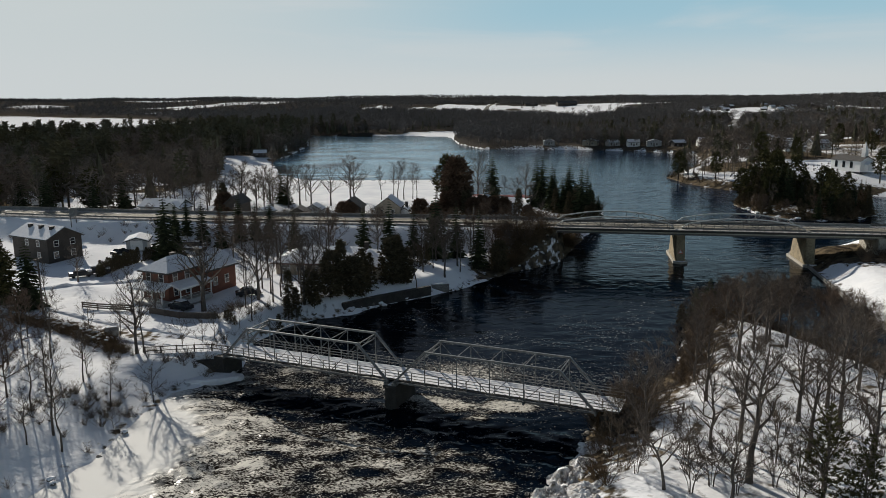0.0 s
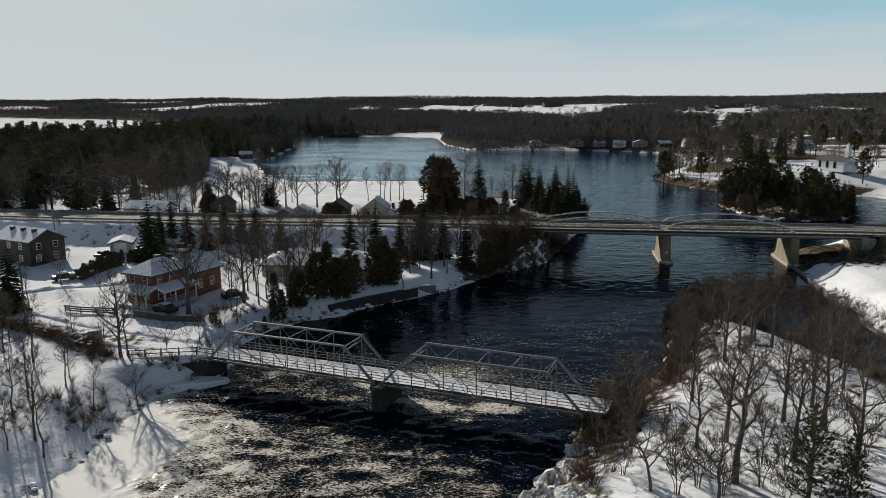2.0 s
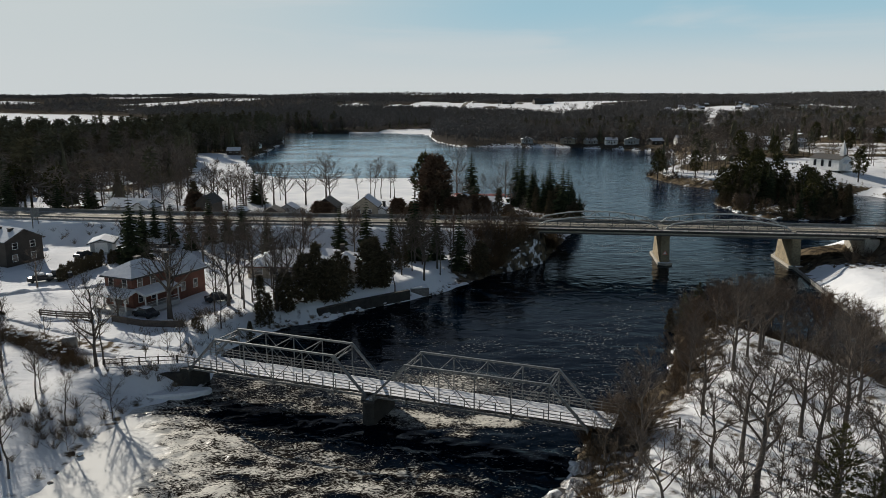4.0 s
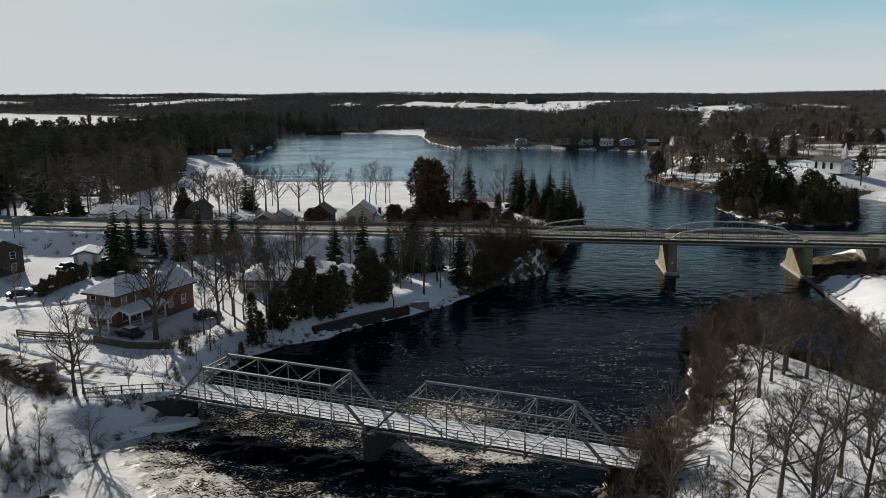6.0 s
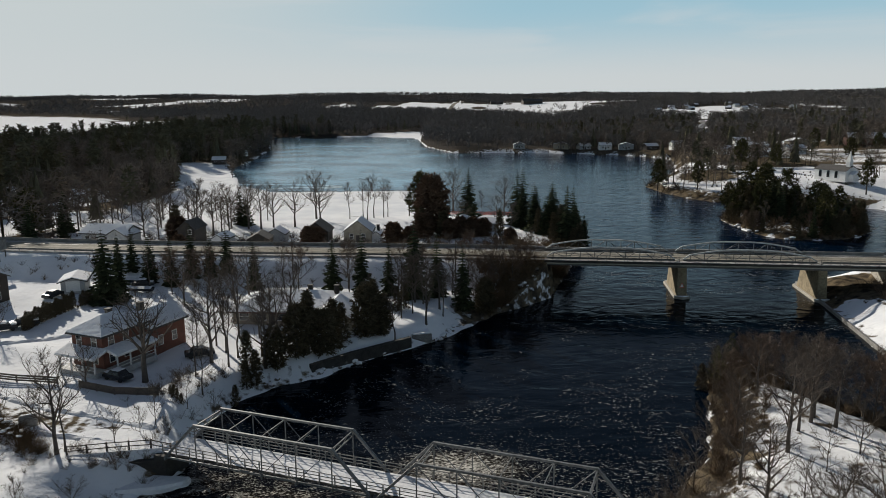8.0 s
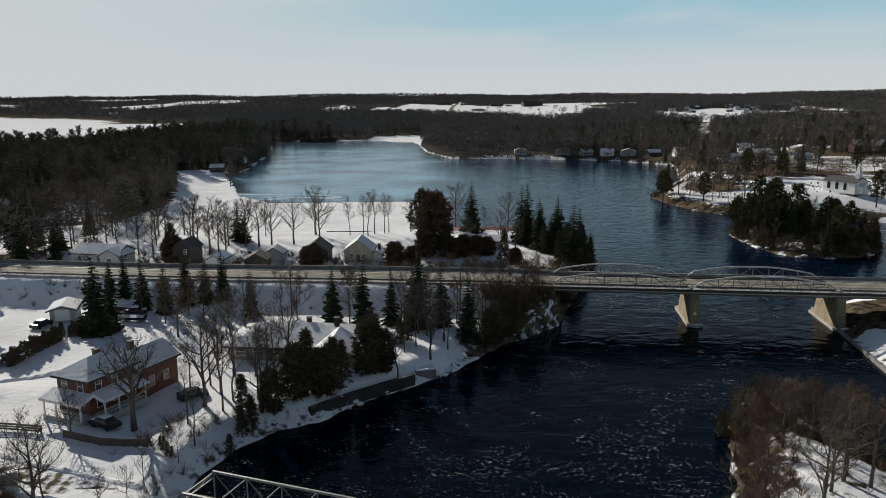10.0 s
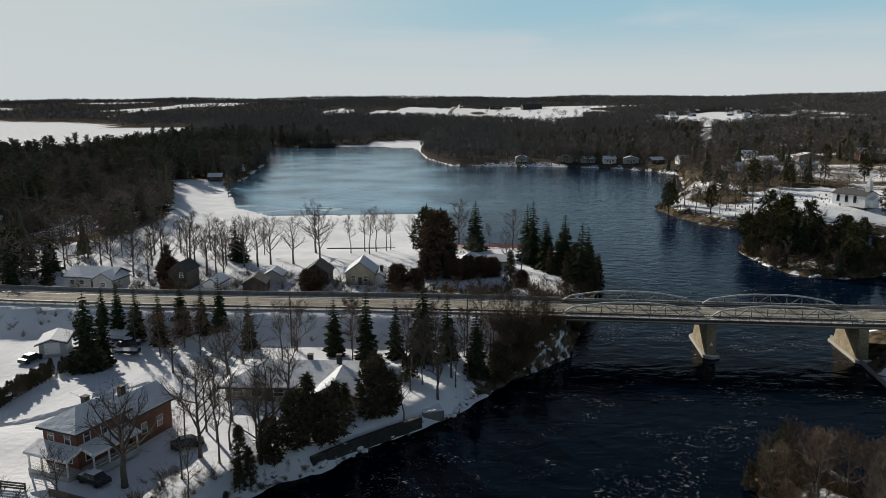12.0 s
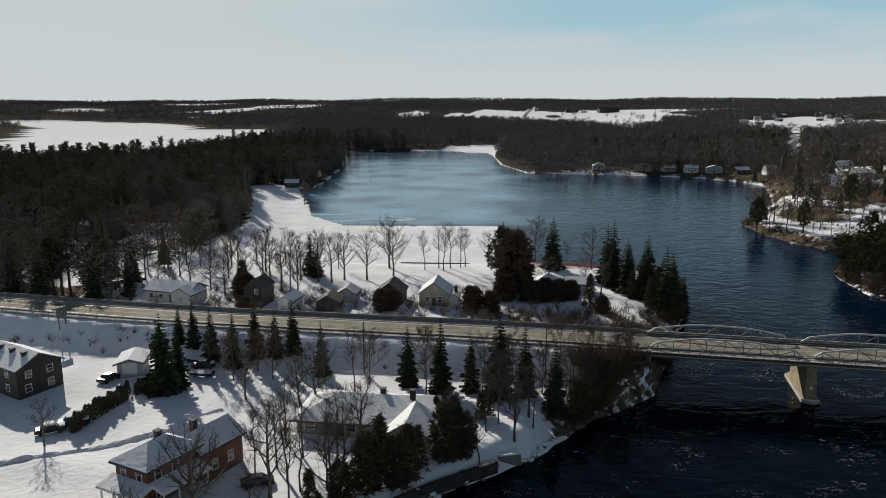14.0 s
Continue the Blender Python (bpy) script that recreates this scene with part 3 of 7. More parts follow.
def open_field(x, y):
    out = np.zeros(np.shape(x))
    for cx, cy, a, b in FIELDS:
        if cy > 1100:                              # reach towards the viewer, past the trees at their foot
            cy, b = (cy - 110, b + 100) if cy < 2200 else (cy - 60, b + 40)
        r = np.hypot((x - cx) / a, (y - cy) / b) + 0.25 * waves(x, y, max(a, b) * 0.7, 4)
        out = np.maximum(out, step(1.1, 0.9, r))
    # hedgerows and single trees break the larger fields up
    hedge = step(0.10, 0.03, np.abs(waves(x, y, 330, 71))) * step(-0.2, 0.3, waves(x, y, 90, 72)) * (y > 1100)
    out = out * (1 - 0.8 * hedge)
    for lane, half in ((HILL_ROAD, 9), (EAST_STREET, 6), (VILLAGE_LANE, 6)):
        out = np.maximum(out, step(half + 3, half, line_distance(lane, x, y)[0]))
    return np.maximum(out, (inside(FAR_ICE, x, y) | inside(LAKE_END, x, y)) * 1.0)


def woods(x, y):
    """How wooded the land is, 0 to 1."""
    w = step(560, 640, y) + step(285, 330, y) * step(-92, -122, x) + step(285, 330, y) * step(100, 130, x) * (0.25 + 0.75 * np.maximum(step(0.0, 0.5, waves(x, y, 55, 17)), step(470, 540, y))) + step(150, 170, x) * step(180, 200, y) * 0.7
    w += step(206, 225, y) * step(-90, -118, x)
    w = np.clip(w, 0, 1) * (1 - open_field(x, y)) * (1 - inside(OPEN_BAY, x, y))
    return w * (shore(x, y) > 1.5)


def litter(x, y):
    """Leaf litter, brush and bare soil against snow."""
    sd = shore(x, y)
    v = 0.15 + 0.62 * woods(x, y) * step(500, 800, y) + 0.52 * woods(x, y)
    v += 0.30 * step(3.5, 0.5, sd) * (sd > 0) * (y < 700) * (1 - inside(FROZEN_BAY, x, y))
    rd, ra = line_distance(LANE, x, y)
    v += 0.36 * step(3.6, 1.0, rd)
    v += 0.42 * inside(ISLE, x, y)
    v += 0.42 * (x > 86) * (x < 260) * step(26, 12, line_distance(ROAD, x, y)[0]) * (y < 175)
    v += 0.5 * step(3300, 3600, np.hypot(x * 0.8, y))
    near_bank = (x > 8) & (x < 64) & (y < 132)
    v = np.where(near_bank & (sd > 0), v + 0.22 * step(9, 3, sd) + 0.21 + 0.10 * waves(x, y, 11, 81), v)
    v += 0.30 * step(0, 6, x) * (x < 40) * step(150, 156, y) * (y < 200) * step(11, 5, sd)
    v += 0.40 * step(11, 4, sd) * (x > 100) * (y > 290) * (y < 400)
    v += 0.25 * step(118, 135, x) * step(300, 240, y) * (y > 190)
    v += 0.24 * step(112, 140, x) * (y > 290) * (y < 560) * step(-0.5, 0.5, waves(x, y, 34, 51))
    v += 0.24 * (x > 195) * (y > 362) * (y < 560)
    v += 0.12 * (x > 6) * (x < 40) * (y > 150) * (y < 200) * step(13, 6, sd) + 0.5 * (x > 80) * (x < 100) * step(13, 8, line_distance(ROAD, x, y)[0]) * (y < 200)
    v += 0.25 * (x > 40) * (x < 62) * (y > 90) * (y < 132) * step(7, 2, sd) * (sd > 0)
    return v


gx = axis([(-4600, -1500, 155), (-1500, -500, 50), (-500, -200, 15), (-200, -95, 4), (-95, 90, 1.25), (90, 200, 3), (200, 500, 15), (500, 1500, 50), (1500, 4600, 155)])
gy = axis([(-300, 20, 16), (20, 215, 1.25), (215, 300, 2.5), (300, 480, 4), (480, 700, 10), (700, 1500, 25), (1500, 4000, 60), (4000, 4700, 100)])


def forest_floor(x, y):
    """Where the dense woods beyond the lake shade their floor; darkens the litter colour."""
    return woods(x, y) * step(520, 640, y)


def rapids(x, y):
    """How broken the water is."""
    r = step(92, 80, y + 0.35 * x) * 0.9 + 0.1 * step(110, 90, y)
    return np.clip(r, 0, 1)


def shelf_ice(x, y):
    """Smooth snow-covered shore ice below the west bank."""
    width = 8.5 * step(92, 76, y) + 1.6 * waves(x, y, 7, 61) + 0.8 * waves(x, y, 2.6, 62) + 0.4
    return step(width + 1.3, width - 1.3, -shore(x, y)) * (x < -12) * step(93, 88, y)


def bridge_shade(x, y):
    """The old bridge's shade painted on the water: a near-side tongue with less foam."""
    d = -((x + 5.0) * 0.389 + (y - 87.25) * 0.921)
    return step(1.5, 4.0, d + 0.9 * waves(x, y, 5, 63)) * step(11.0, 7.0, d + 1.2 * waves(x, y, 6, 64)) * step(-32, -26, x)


def water_z(x, y):
    calm = 0.03 * waves(x, y, 7, 11) + 0.02 * waves(x, y, 3, 12)
    rough = 0.13 * waves(x, y, 6.5, 13) + 0.13 * waves(x, y, 2.9, 14) + 0.10 * waves(x, y, 1.6, 15)
    fade = step(205, 185, y)
    return (calm + rough * rapids(x, y)) * fade * (1 - shelf_ice(x, y)) + 0.12 * shelf_ice(x, y)


def foam(x, y):
    """Broken white water."""
    streak = waves(x * 0.5, y * 1.2, 5, 21)
    v = 0.10 * rapids(x, y) + 0.15 * streak * rapids(x, y) + 0.13 * step(96, 78, y + 0.3 * x) * step(-8, -30, x)
    # foam thinned in the bridge's shade, and near the east bank
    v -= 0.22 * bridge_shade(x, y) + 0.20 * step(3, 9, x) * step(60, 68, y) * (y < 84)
    d = np.abs((x + 5.0) * 0.389 + (y - 91.5) * 0.921)
    v += 0.26 * step(5.0, 1.5, d) * step(0.0, 0.7, waves(x, y, 9, 65)) * step(20, 8, x)
    crack = np.abs(y - 395 + 0.010 * (x + 70) ** 2 + 3 * waves(x, y, 28, 66))
    crack = np.minimum(crack, np.abs(y - 376 - 0.15 * (x + 60) + 4 * waves(x, y, 40, 67)))
    v += 0.8 * step(2.6, 0.8, crack) * (x < -34) * (y > 362)
    return v + 0.22 * np.exp(-(((x - 3) / 6) ** 2 + ((y - 97) / 4) ** 2)) + 0.16 - 0.10 * step(96, 118, y + 0.2 * x) - 0.04 * step(118, 160, y)


# grows with distance: how much reflected sky is painted into the water
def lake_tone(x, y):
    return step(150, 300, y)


def skin(x, y):
    """Thin pale ice over the quiet west side of the lake."""
    edge = 16 - x + 14 * waves(x, y, 120, 23) + 5 * waves(x, y, 35, 24)
    return step(-42, 42, edge) * step(355, 372, y + 4 * waves(x, y, 30, 25)) * (0.80 + 0.35 * waves(x, y, 70, 26)) * (1 - 0.85 * step(9, 2, -shore(x, y)) * (y > 400)) * (1 - 0.7 * step(700, 790, y + 22 * waves(x, y, 90, 28)))


ground = sheet("ground", gx, gy, land, GROUND, {"litter": litter, "wood_shade": forest_floor}, "snow-covered rolling ground with leaf litter and bare banks")

wx = axis([(-260, -100, 20), (-100, -60, 2.5), (-60, 80, 0.6), (80, 240, 8)])
wy = axis([(-90, 36, 9), (36, 120, 0.6), (120, 200, 1.2), (200, 360, 5), (360, 412, 1.6), (412, 1040, 10)])
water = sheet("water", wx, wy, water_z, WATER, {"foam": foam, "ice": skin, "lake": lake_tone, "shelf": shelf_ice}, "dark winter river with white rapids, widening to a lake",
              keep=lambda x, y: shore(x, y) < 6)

def ground_at(x, y):
    return float(land(np.array([x]), np.array([y]))[0])


# ---- the old truss bridge ----
def truss_bridge():
    turn = math.degrees(math.atan2(-0.389, 0.921))
    top = thing("truss_bridge", pose(-5.0, 85.0 + 2.25, 0, 0, 0, turn), "old steel through-truss bridge with a snowy deck and timber rails", "bridge")
    half, z0, z1 = 2.33, 3.35, 7.55
    spans = [(-25.1, -0.9), (0.0, 24.1)]
    for s0, s1 in spans:
        n = 6
        xs = [s0 + (s1 - s0) * i / n for i in range(n + 1)]
        for side in (-1, 1):
            y = side * half
            def member(name, a, b, w, h, label=""):
                g = Geo()
                g.beam((a[0], y, a[1]), (b[0], y, b[1]), w, h)
                part(name, g, STEEL, top, label)
            member("top_chord", (xs[1] - 0.1, z1), (xs[-2] + 0.1, z1), 0.24, 0.22, "grey riveted steel top chord")
            member("bottom_chord", (xs[0], z0), (xs[-1], z0), 0.16, 0.22)
            member("end_post", (xs[0], z0), (xs[1], z1), 0.28, 0.24)
            member("end_post", (xs[-1], z0), (xs[-2], z1), 0.28, 0.24)
            for i in range(1, n):
                member("hanger", (xs[i], z0), (xs[i], z1), 0.10, 0.10)
            for i, j in ((1, 2), (2, 3), (5, 4), (4, 3)):
                member("diagonal", (xs[i], z1 - 0.1), (xs[j], z0 + 0.1), 0.07, 0.07)
            member("counter_brace", (xs[2], z0 + 0.1), (xs[3], z1 - 0.1), 0.045, 0.045)
            member("counter_brace", (xs[4], z0 + 0.1), (xs[3], z1 - 0.1), 0.045, 0.045)
        for i in (1, 5):
            for dz in (0.0, 0.55):
                g = Geo()
                g.beam((xs[i], -half, z1 - 0.12 - dz), (xs[i], half, z1 - 0.12 - dz), 0.10, 0.12)
                part("portal_strut", g, STEEL, top)
            g = Geo()
            for k in range(4):
                ya, yb = -half + k * half / 2, -half + (k + 1) * half / 2
                g.beam((xs[i], ya, z1 - (0.12 if k % 2 else 0.67)), (xs[i], yb, z1 - (0.67 if k % 2 else 0.12)), 0.05, 0.05)
            part("portal_lattice", g, STEEL, top)
        for i in (2, 3, 4):
            g = Geo()
            g.beam((xs[i], -half, z1 - 0.05), (xs[i], half, z1 - 0.05), 0.07, 0.09)
            part("top_strut", g, STEEL, top)
        for i in range(n + 1):
            g = Geo()
            g.beam((xs[i], -half - 0.2, z0 - 0.12), (xs[i], half + 0.2, z0 - 0.12), 0.20, 0.42)
            part("floor_beam", g, STEEL, top)
        for yy in (-1.5, -0.5, 0.5, 1.5):
            g = Geo()
            g.beam((s0, yy, z0 + 0.02), (s1, yy, z0 + 0.02), 0.12, 0.22)
            part("stringer", g, WOODDARK, top)
    # deck planks with trodden snow on them
    g = Geo()
    g.box(-25.4, -2.12, z0 + 0.14, 26.4, 2.12, z0 + 0.24)
    part("deck", g, WOODDARK, top, "dark timber deck")
    g = Geo()
    xs = np.linspace(-25.6, 26.6, 150)
    ys = np.linspace(-2.0, 2.0, 13)
    rnd = np.random.RandomState(5)
    for a, b in zip(xs[:-1], xs[1:]):
        for c, d in zip(ys[:-1], ys[1:]):
            h = lambda x, y: z0 + 0.27 + 0.035 * math.sin(x * 1.7 + y * 3) * math.sin(y * 4.3 + x * 0.6) + 0.05 * (abs(abs(y) - 1.1) > 0.45)
            g.face((a, c, h(a, c)), (b, c, h(b, c)), (b, d, h(b, d)), (a, d, h(a, d)))
    part("deck_snow", g, SNOW_PACKED, top, "rutted packed snow on the deck", smooth=True)
    # timber rails on both sides
    post, rail = Geo(), Geo()
    post.box(-0.05, -0.05, 0, 0.05, 0.05, 1.18)
    pm = post.mesh("rail_post", RAILWOOD)
    for side in (-1, 1):
        y = side * 2.2
        for k in range(31):
            share("rail_post", pm, top, pose(-25.5 + k * 52 / 30, y, z0 + 0.2))
        for z in (0.45, 0.80, 1.15):
            g = Geo()
            g.beam((-25.8, y - side * 0.08, z0 + 0.2 + z), (26.8, y - side * 0.08, z0 + 0.2 + z), 0.04, 0.075)
            part("rail", g, RAILWOOD, top)
    # stone river pier and abutments
    pier = Geo()
    pier.prism([(-1.2, -2.5), (-0.45, -3.1), (0.3, -2.5), (0.3, 3.0), (-0.45, 4.0), (-1.2, 3.0)], -3.0, 2.55)
    pier.prism([(-1.35, -2.7), (-0.45, -3.3), (0.45, -2.7), (0.45, 3.2), (-0.45, 4.2), (-1.35, 3.2)], 2.55, 2.95)
    part("pier", pier, WETSTONE, top, "dark wet stone river pier", bevel=0.06)
    g = Geo()
    g.box(-1.2, -2.65, 2.95, 0.3, -1.2, 3.05)
    part("pier_snow", g, SNOW, top, bevel=0.05)
    for x0 in (-1.25, -0.20):
        for yy in (-half, half):
            g = Geo()
            g.box(x0, yy - 0.35, 2.95, x0 + 0.55, yy + 0.30, z0 - 0.1)
            part("bearing", g, STEEL, top)
    for x0, x1 in ((-27.4, -25.9), (24.4, 27.6)):
        g = Geo()
        g.box(x0, -1.7, -2.0, x1, 2.3, z0 - 0.5)
        part("abutment", g, WETSTONE, top, "dark stone abutment", bevel=0.08)
    return top


truss_bridge()


# ---- the road and its embankment ----
def along(line, offset, pitch=4.0):
    """Points beside a line of points, offset to its left, with their headings."""
    out = []
    for (x0, y0), (x1, y1) in zip(line, line[1:]):
        d = math.hypot(x1 - x0, y1 - y0)
        k = max(1, int(d / pitch))
        for i in range(k):
            t = i / k
            out.append((x0 + (x1 - x0) * t, y0 + (y1 - y0) * t))
    out.append(line[-1])
    res = []
    for i, (x, y) in enumerate(out):
        a, b = out[max(i - 1, 0)], out[min(i + 1, len(out) - 1)]
        h = math.atan2(b[1] - a[1], b[0] - a[0])
        res.append((x - math.sin(h) * offset, y + math.cos(h) * offset, h))
    return res


def ribbon(name, line, o0, o1, z, thick, mat, label, wobble=0.0, kind="structure", smooth=False):
    g = Geo()
    left, right = along(line, o1), along(line, o0)
    rnd = random.Random(name + label)
    rows = []
    for (lx, ly, _), (rx, ry, _) in zip(left, right):
        w = wobble * rnd.uniform(-1, 1)
        rows.append(((rx, ry + w), (lx, ly + w)))
    n = 0
    for r, l in rows:
        g.v += [(r[0], r[1], z), (l[0], l[1], z), (r[0], r[1], z - thick), (l[0], l[1], z - thick)]
    for i in range(len(rows) - 1):
        a, b = 4 * i, 4 * i + 4
        g.f += [(a, b, b + 1, a + 1), (a + 2, a + 3, b + 3, b + 2), (a, a + 2, b + 2, b), (a + 1, b + 1, b + 3, a + 3)]
    return tagged(new(name, g.mesh(name, mat)), label, kind=kind)


def lane_strip(line, half, mat, label):
    """A lane that follows the lie of the land."""
    g = Geo()
    left, right = along(line, half, 12.0), along(line, -half, 12.0)
    for (lx, ly, _), (rx, ry, _) in zip(left, right):
        zz = max(ground_at(lx, ly), ground_at(rx, ry), ground_at((lx + rx) / 2, (ly + ry) / 2)) + 0.25
        g.v += [(rx, ry, zz), (lx, ly, zz), (rx, ry, zz - 1.2), (lx, ly, zz - 1.2)]
    for i in range(len(left) - 1):
        a, b = 4 * i, 4 * i + 4
        g.f += [(a, b, b + 1, a + 1), (a + 2, a + 3, b + 3, b + 2), (a, a + 2, b + 2, b), (a + 1, b + 1, b + 3, a + 3)]
    tagged(new("road", g.mesh("road", mat)), label, kind="structure")


LAND_WEST, LAND_EAST, OVER_RIVER = ROAD[:11], ROAD[12:], ROAD[10:13]
ribbon("road", ROAD, -3.9, 3.9, ROAD_Z, 0.35, ASPHALT, "salt-stained grey two-lane road with bare wheel tracks")
for k, off in enumerate((-2.9, -0.15, 0.15, 2.9)):
    ribbon("road_marking", ROAD, off - 0.06, off + 0.06, ROAD_Z + 0.006, 0.004, TRIM if abs(off) > 1 else TAN, "worn painted line on the road")
for o0, o1 in ((-5.9, -3.7), (3.7, 5.9)):
    ribbon("road_shoulder", LAND_WEST, o0, o1, ROAD_Z + 0.08, 0.4, DIRTY_SNOW, "ploughed snow along the road shoulder", wobble=0.2)
    ribbon("road_shoulder", LAND_EAST, o0, o1, ROAD_Z + 0.08, 0.4, DIRTY_SNOW, "ploughed snow along the road shoulder", wobble=0.2)


lane_strip(HILL_ROAD, 4.5, ASPHALT, "straight grey road climbing the far hill")
lane_strip(EAST_STREET, 3.2, DIRTY_SNOW, "snowy street running up through the village")
lane_strip(VILLAGE_LANE, 3.0, DIRTY_SNOW, "snowy village lane near the church")


def barrier(line, off, z, label):
    """A steel guide rail with a post every few metres."""
    run = along(line, off, 4.0)
    x0, y0, h0 = run[0]
    top = thing("guard_rail", pose(0, 0, 0), label, "guard rail")
    post = Geo()
    post.box(-0.09, -0.10, -0.4, 0.09, 0.10, 0.78)
    pm = post.mesh("post", RAILWOOD)
    for x, y, h in run:
        share("post", pm, top, pose(x, y, z, 0, 0, math.degrees(h)))
    g = Geo()
    n = 0
    prof = [(-0.13, 0.36), (-0.05, 0.42), (-0.13, 0.52), (-0.05, 0.62), (-0.13, 0.74), (-0.17, 0.74), (-0.17, 0.36)]
    for x, y, h in run:
        for a, zz in prof:
            g.v.append((x - math.sin(h) * a, y + math.cos(h) * a, z + zz))
    k = len(prof)
    for i in range(len(run) - 1):
        for j in range(k):
            g.f.append((i * k + j, (i + 1) * k + j, (i + 1) * k + (j + 1) % k, i * k + (j + 1) % k))
    part("beam", g, DARKSTEEL, top, "dull galvanised steel beam")


def parapet(line, off, z, label):
    """A low solid concrete barrier."""
    run = along(line, off, 4.0)
    g = Geo()
    prof = [(-0.28, -0.1), (-0.22, 0.25), (-0.10, 0.85), (0.10, 0.85), (0.22, 0.25), (0.28, -0.1)]
    k = len(prof)
    for x, y, h in run:
        for a, zz in prof:
            g.v.append((x - math.sin(h) * a, y + math.cos(h) * a, z + zz))
    for i in range(len(run) - 1):
        for j in range(k - 1):
            g.f.append((i * k + j, (i + 1) * k + j, (i + 1) * k + j + 1, i * k + j + 1))
    tagged(new("parapet", g.mesh("parapet", STONE)), label, "barrier", kind="structure")


parapet(ROAD[3:11], 5.6, ROAD_Z, "low grey concrete barrier along the road edge")
barrier(ROAD[4:11], -5.6, ROAD_Z, "steel guide rail on wooden posts beside the road")
barrier(ROAD[12:14], -5.6, ROAD_Z, "steel guide rail on wooden posts beside the road")
barrier(ROAD[12:14], 5.6, ROAD_Z, "steel guide rail on wooden posts beside the road")


# ---- the road bridge with its two low truss spans ----
def pony_bridge():
    ax, ay, bx, by = 27.0, 178.0, 82.0, 168.6
    turn = math.degrees(math.atan2(by - ay, bx - ax))
    length = math.hypot(bx - ax, by - ay)
    top = thing("road_bridge", pose(ax, ay, ROAD_Z, 0, 0, turn), "grey steel pony-truss road bridge on concrete piers", "bridge")
    g = Geo()
    g.box(-1, -5.9, -0.75, length + 15, 5.0, -0.36)
    part("deck", g, CONCRETE, top, "concrete deck slab")
    for y in (-4.9, 4.9):
        g = Geo()
        g.beam((-1, y, -0.75), (length + 15, y, -0.75), 0.35, 0.95)
        part("edge_girder", g, DARKSTEEL, top)
    for y in (-2.5, 0, 2.5):
        g = Geo()
        g.beam((-1, y, -1.0), (length + 15, y, -1.0), 0.25, 0.7)
        part("stringer", g, DARKSTEEL, top)
    for y0, y1, mat in ((-6.5, -4.6, DIRTY_SNOW), (3.95, 4.3, DIRTY_SNOW)):
        g = Geo()
        g.box(-2, y0, -0.34, length + 16, y1, 0.10)
        part("sidewalk", g, WETSTONE, top, "stained concrete sidewalk")
        g = Geo()
        g.box(-2, y0 + 0.05, 0.10, length + 16, y1 - 0.05, 0.18)
        part("sidewalk_snow", g, mat, top, "snow on the sidewalk", bevel=0.03)
    for y in (-4.45, 4.55):
        for k in range(2):
            s0 = 0.4 + k * (length / 2 + 0.3)
            s1 = s0 + length / 2 - 1.4
            L = s1 - s0
            px = [0, 0.055, 0.16, 0.27, 0.38, 0.5, 0.62, 0.73, 0.84, 0.945, 1.0]
            pz = [0.25, 1.25, 1.75, 2.2, 2.42, 2.42, 2.42, 2.2, 1.75, 1.25, 0.25]
            pts = [(s0 + a * L, b + 0.2) for a, b in zip(px, pz)]
            for (xa, za), (xb, zb) in zip(pts, pts[1:]):
                g = Geo()
                g.beam((xa, y, za), (xb, y, zb), 0.30, 0.26)
                part("top_chord", g, GIRDER, top)
            g = Geo()
            g.beam((s0, y, 0.3), (s1, y, 0.3), 0.3, 0.3)
            part("bottom_chord", g, DARKSTEEL, top)
            for i, (xa, za) in enumerate(pts[1:-1], 1):
                g = Geo()
                g.beam((xa, y, 0.3), (xa, y, za), 0.14, 0.14)
                part("post", g, DARKSTEEL, top)
                if i % 2 and i < 9:
                    g = Geo()
                    g.beam((xa, y, za), (pts[i + 1][0], y, 0.3), 0.12, 0.12)
                    part("diagonal", g, DARKSTEEL, top)
                elif i < 9:
                    g = Geo()
                    g.beam((xa, y, 0.3), (pts[i + 1][0], y, pts[i + 1][1]), 0.12, 0.12)
                    part("diagonal", g, DARKSTEEL, top)
    # outer sidewalk railing
    post = Geo()
    post.box(-0.04, -0.04, 0, 0.04, 0.04, 1.1)
    pm = post.mesh("rail_post", DARKSTEEL)
    for i in range(41):
        share("rail_post", pm, top, pose(-2 + i * (length + 18) / 40, -6.4, 0.15))
    for z in (0.5, 0.85, 1.2):
        g = Geo()
        g.beam((-2, -6.4, z), (length + 16, -6.4, z), 0.06, 0.07)
        part("rail", g, DARKSTEEL, top)
    g = Geo()
    g.beam((-2, 5.3, 0.25), (length + 16, 5.3, 0.25), 0.35, 0.9)
    part("parapet", g, STONE, top, "dark stained concrete parapet")
    # piers: battered concrete, one in midstream and one at the east bank
    for x in (length / 2 + 0.6, length + 0.5):
        g = Geo()
        z0, z1 = -ROAD_Z - 2.5, -1.25
        base = [(-0.9, -5.9), (0.9, -5.9), (1.25, -5.0), (1.25, 7.0), (0, 9.0), (-1.25, 7.0), (-1.25, -5.0)]
        cap = [(-0.9, -4.7), (0.9, -4.7), (0.95, -4.4), (0.95, 4.8), (0, 5.4), (-0.95, 4.8), (-0.95, -4.4)]
        k = len(base)
        g.v = [(x + a, b, z0) for a, b in base] + [(x + a, b, z1) for a, b in cap]
        g.f = [tuple(range(k, 2 * k))] + [(i, (i + 1) % k, k + (i + 1) % k, k + i) for i in range(k)]
        part("pier", g, CONCRETE_PALE, top, "tan weathered concrete pier", bevel=0.08)
        g = Geo()
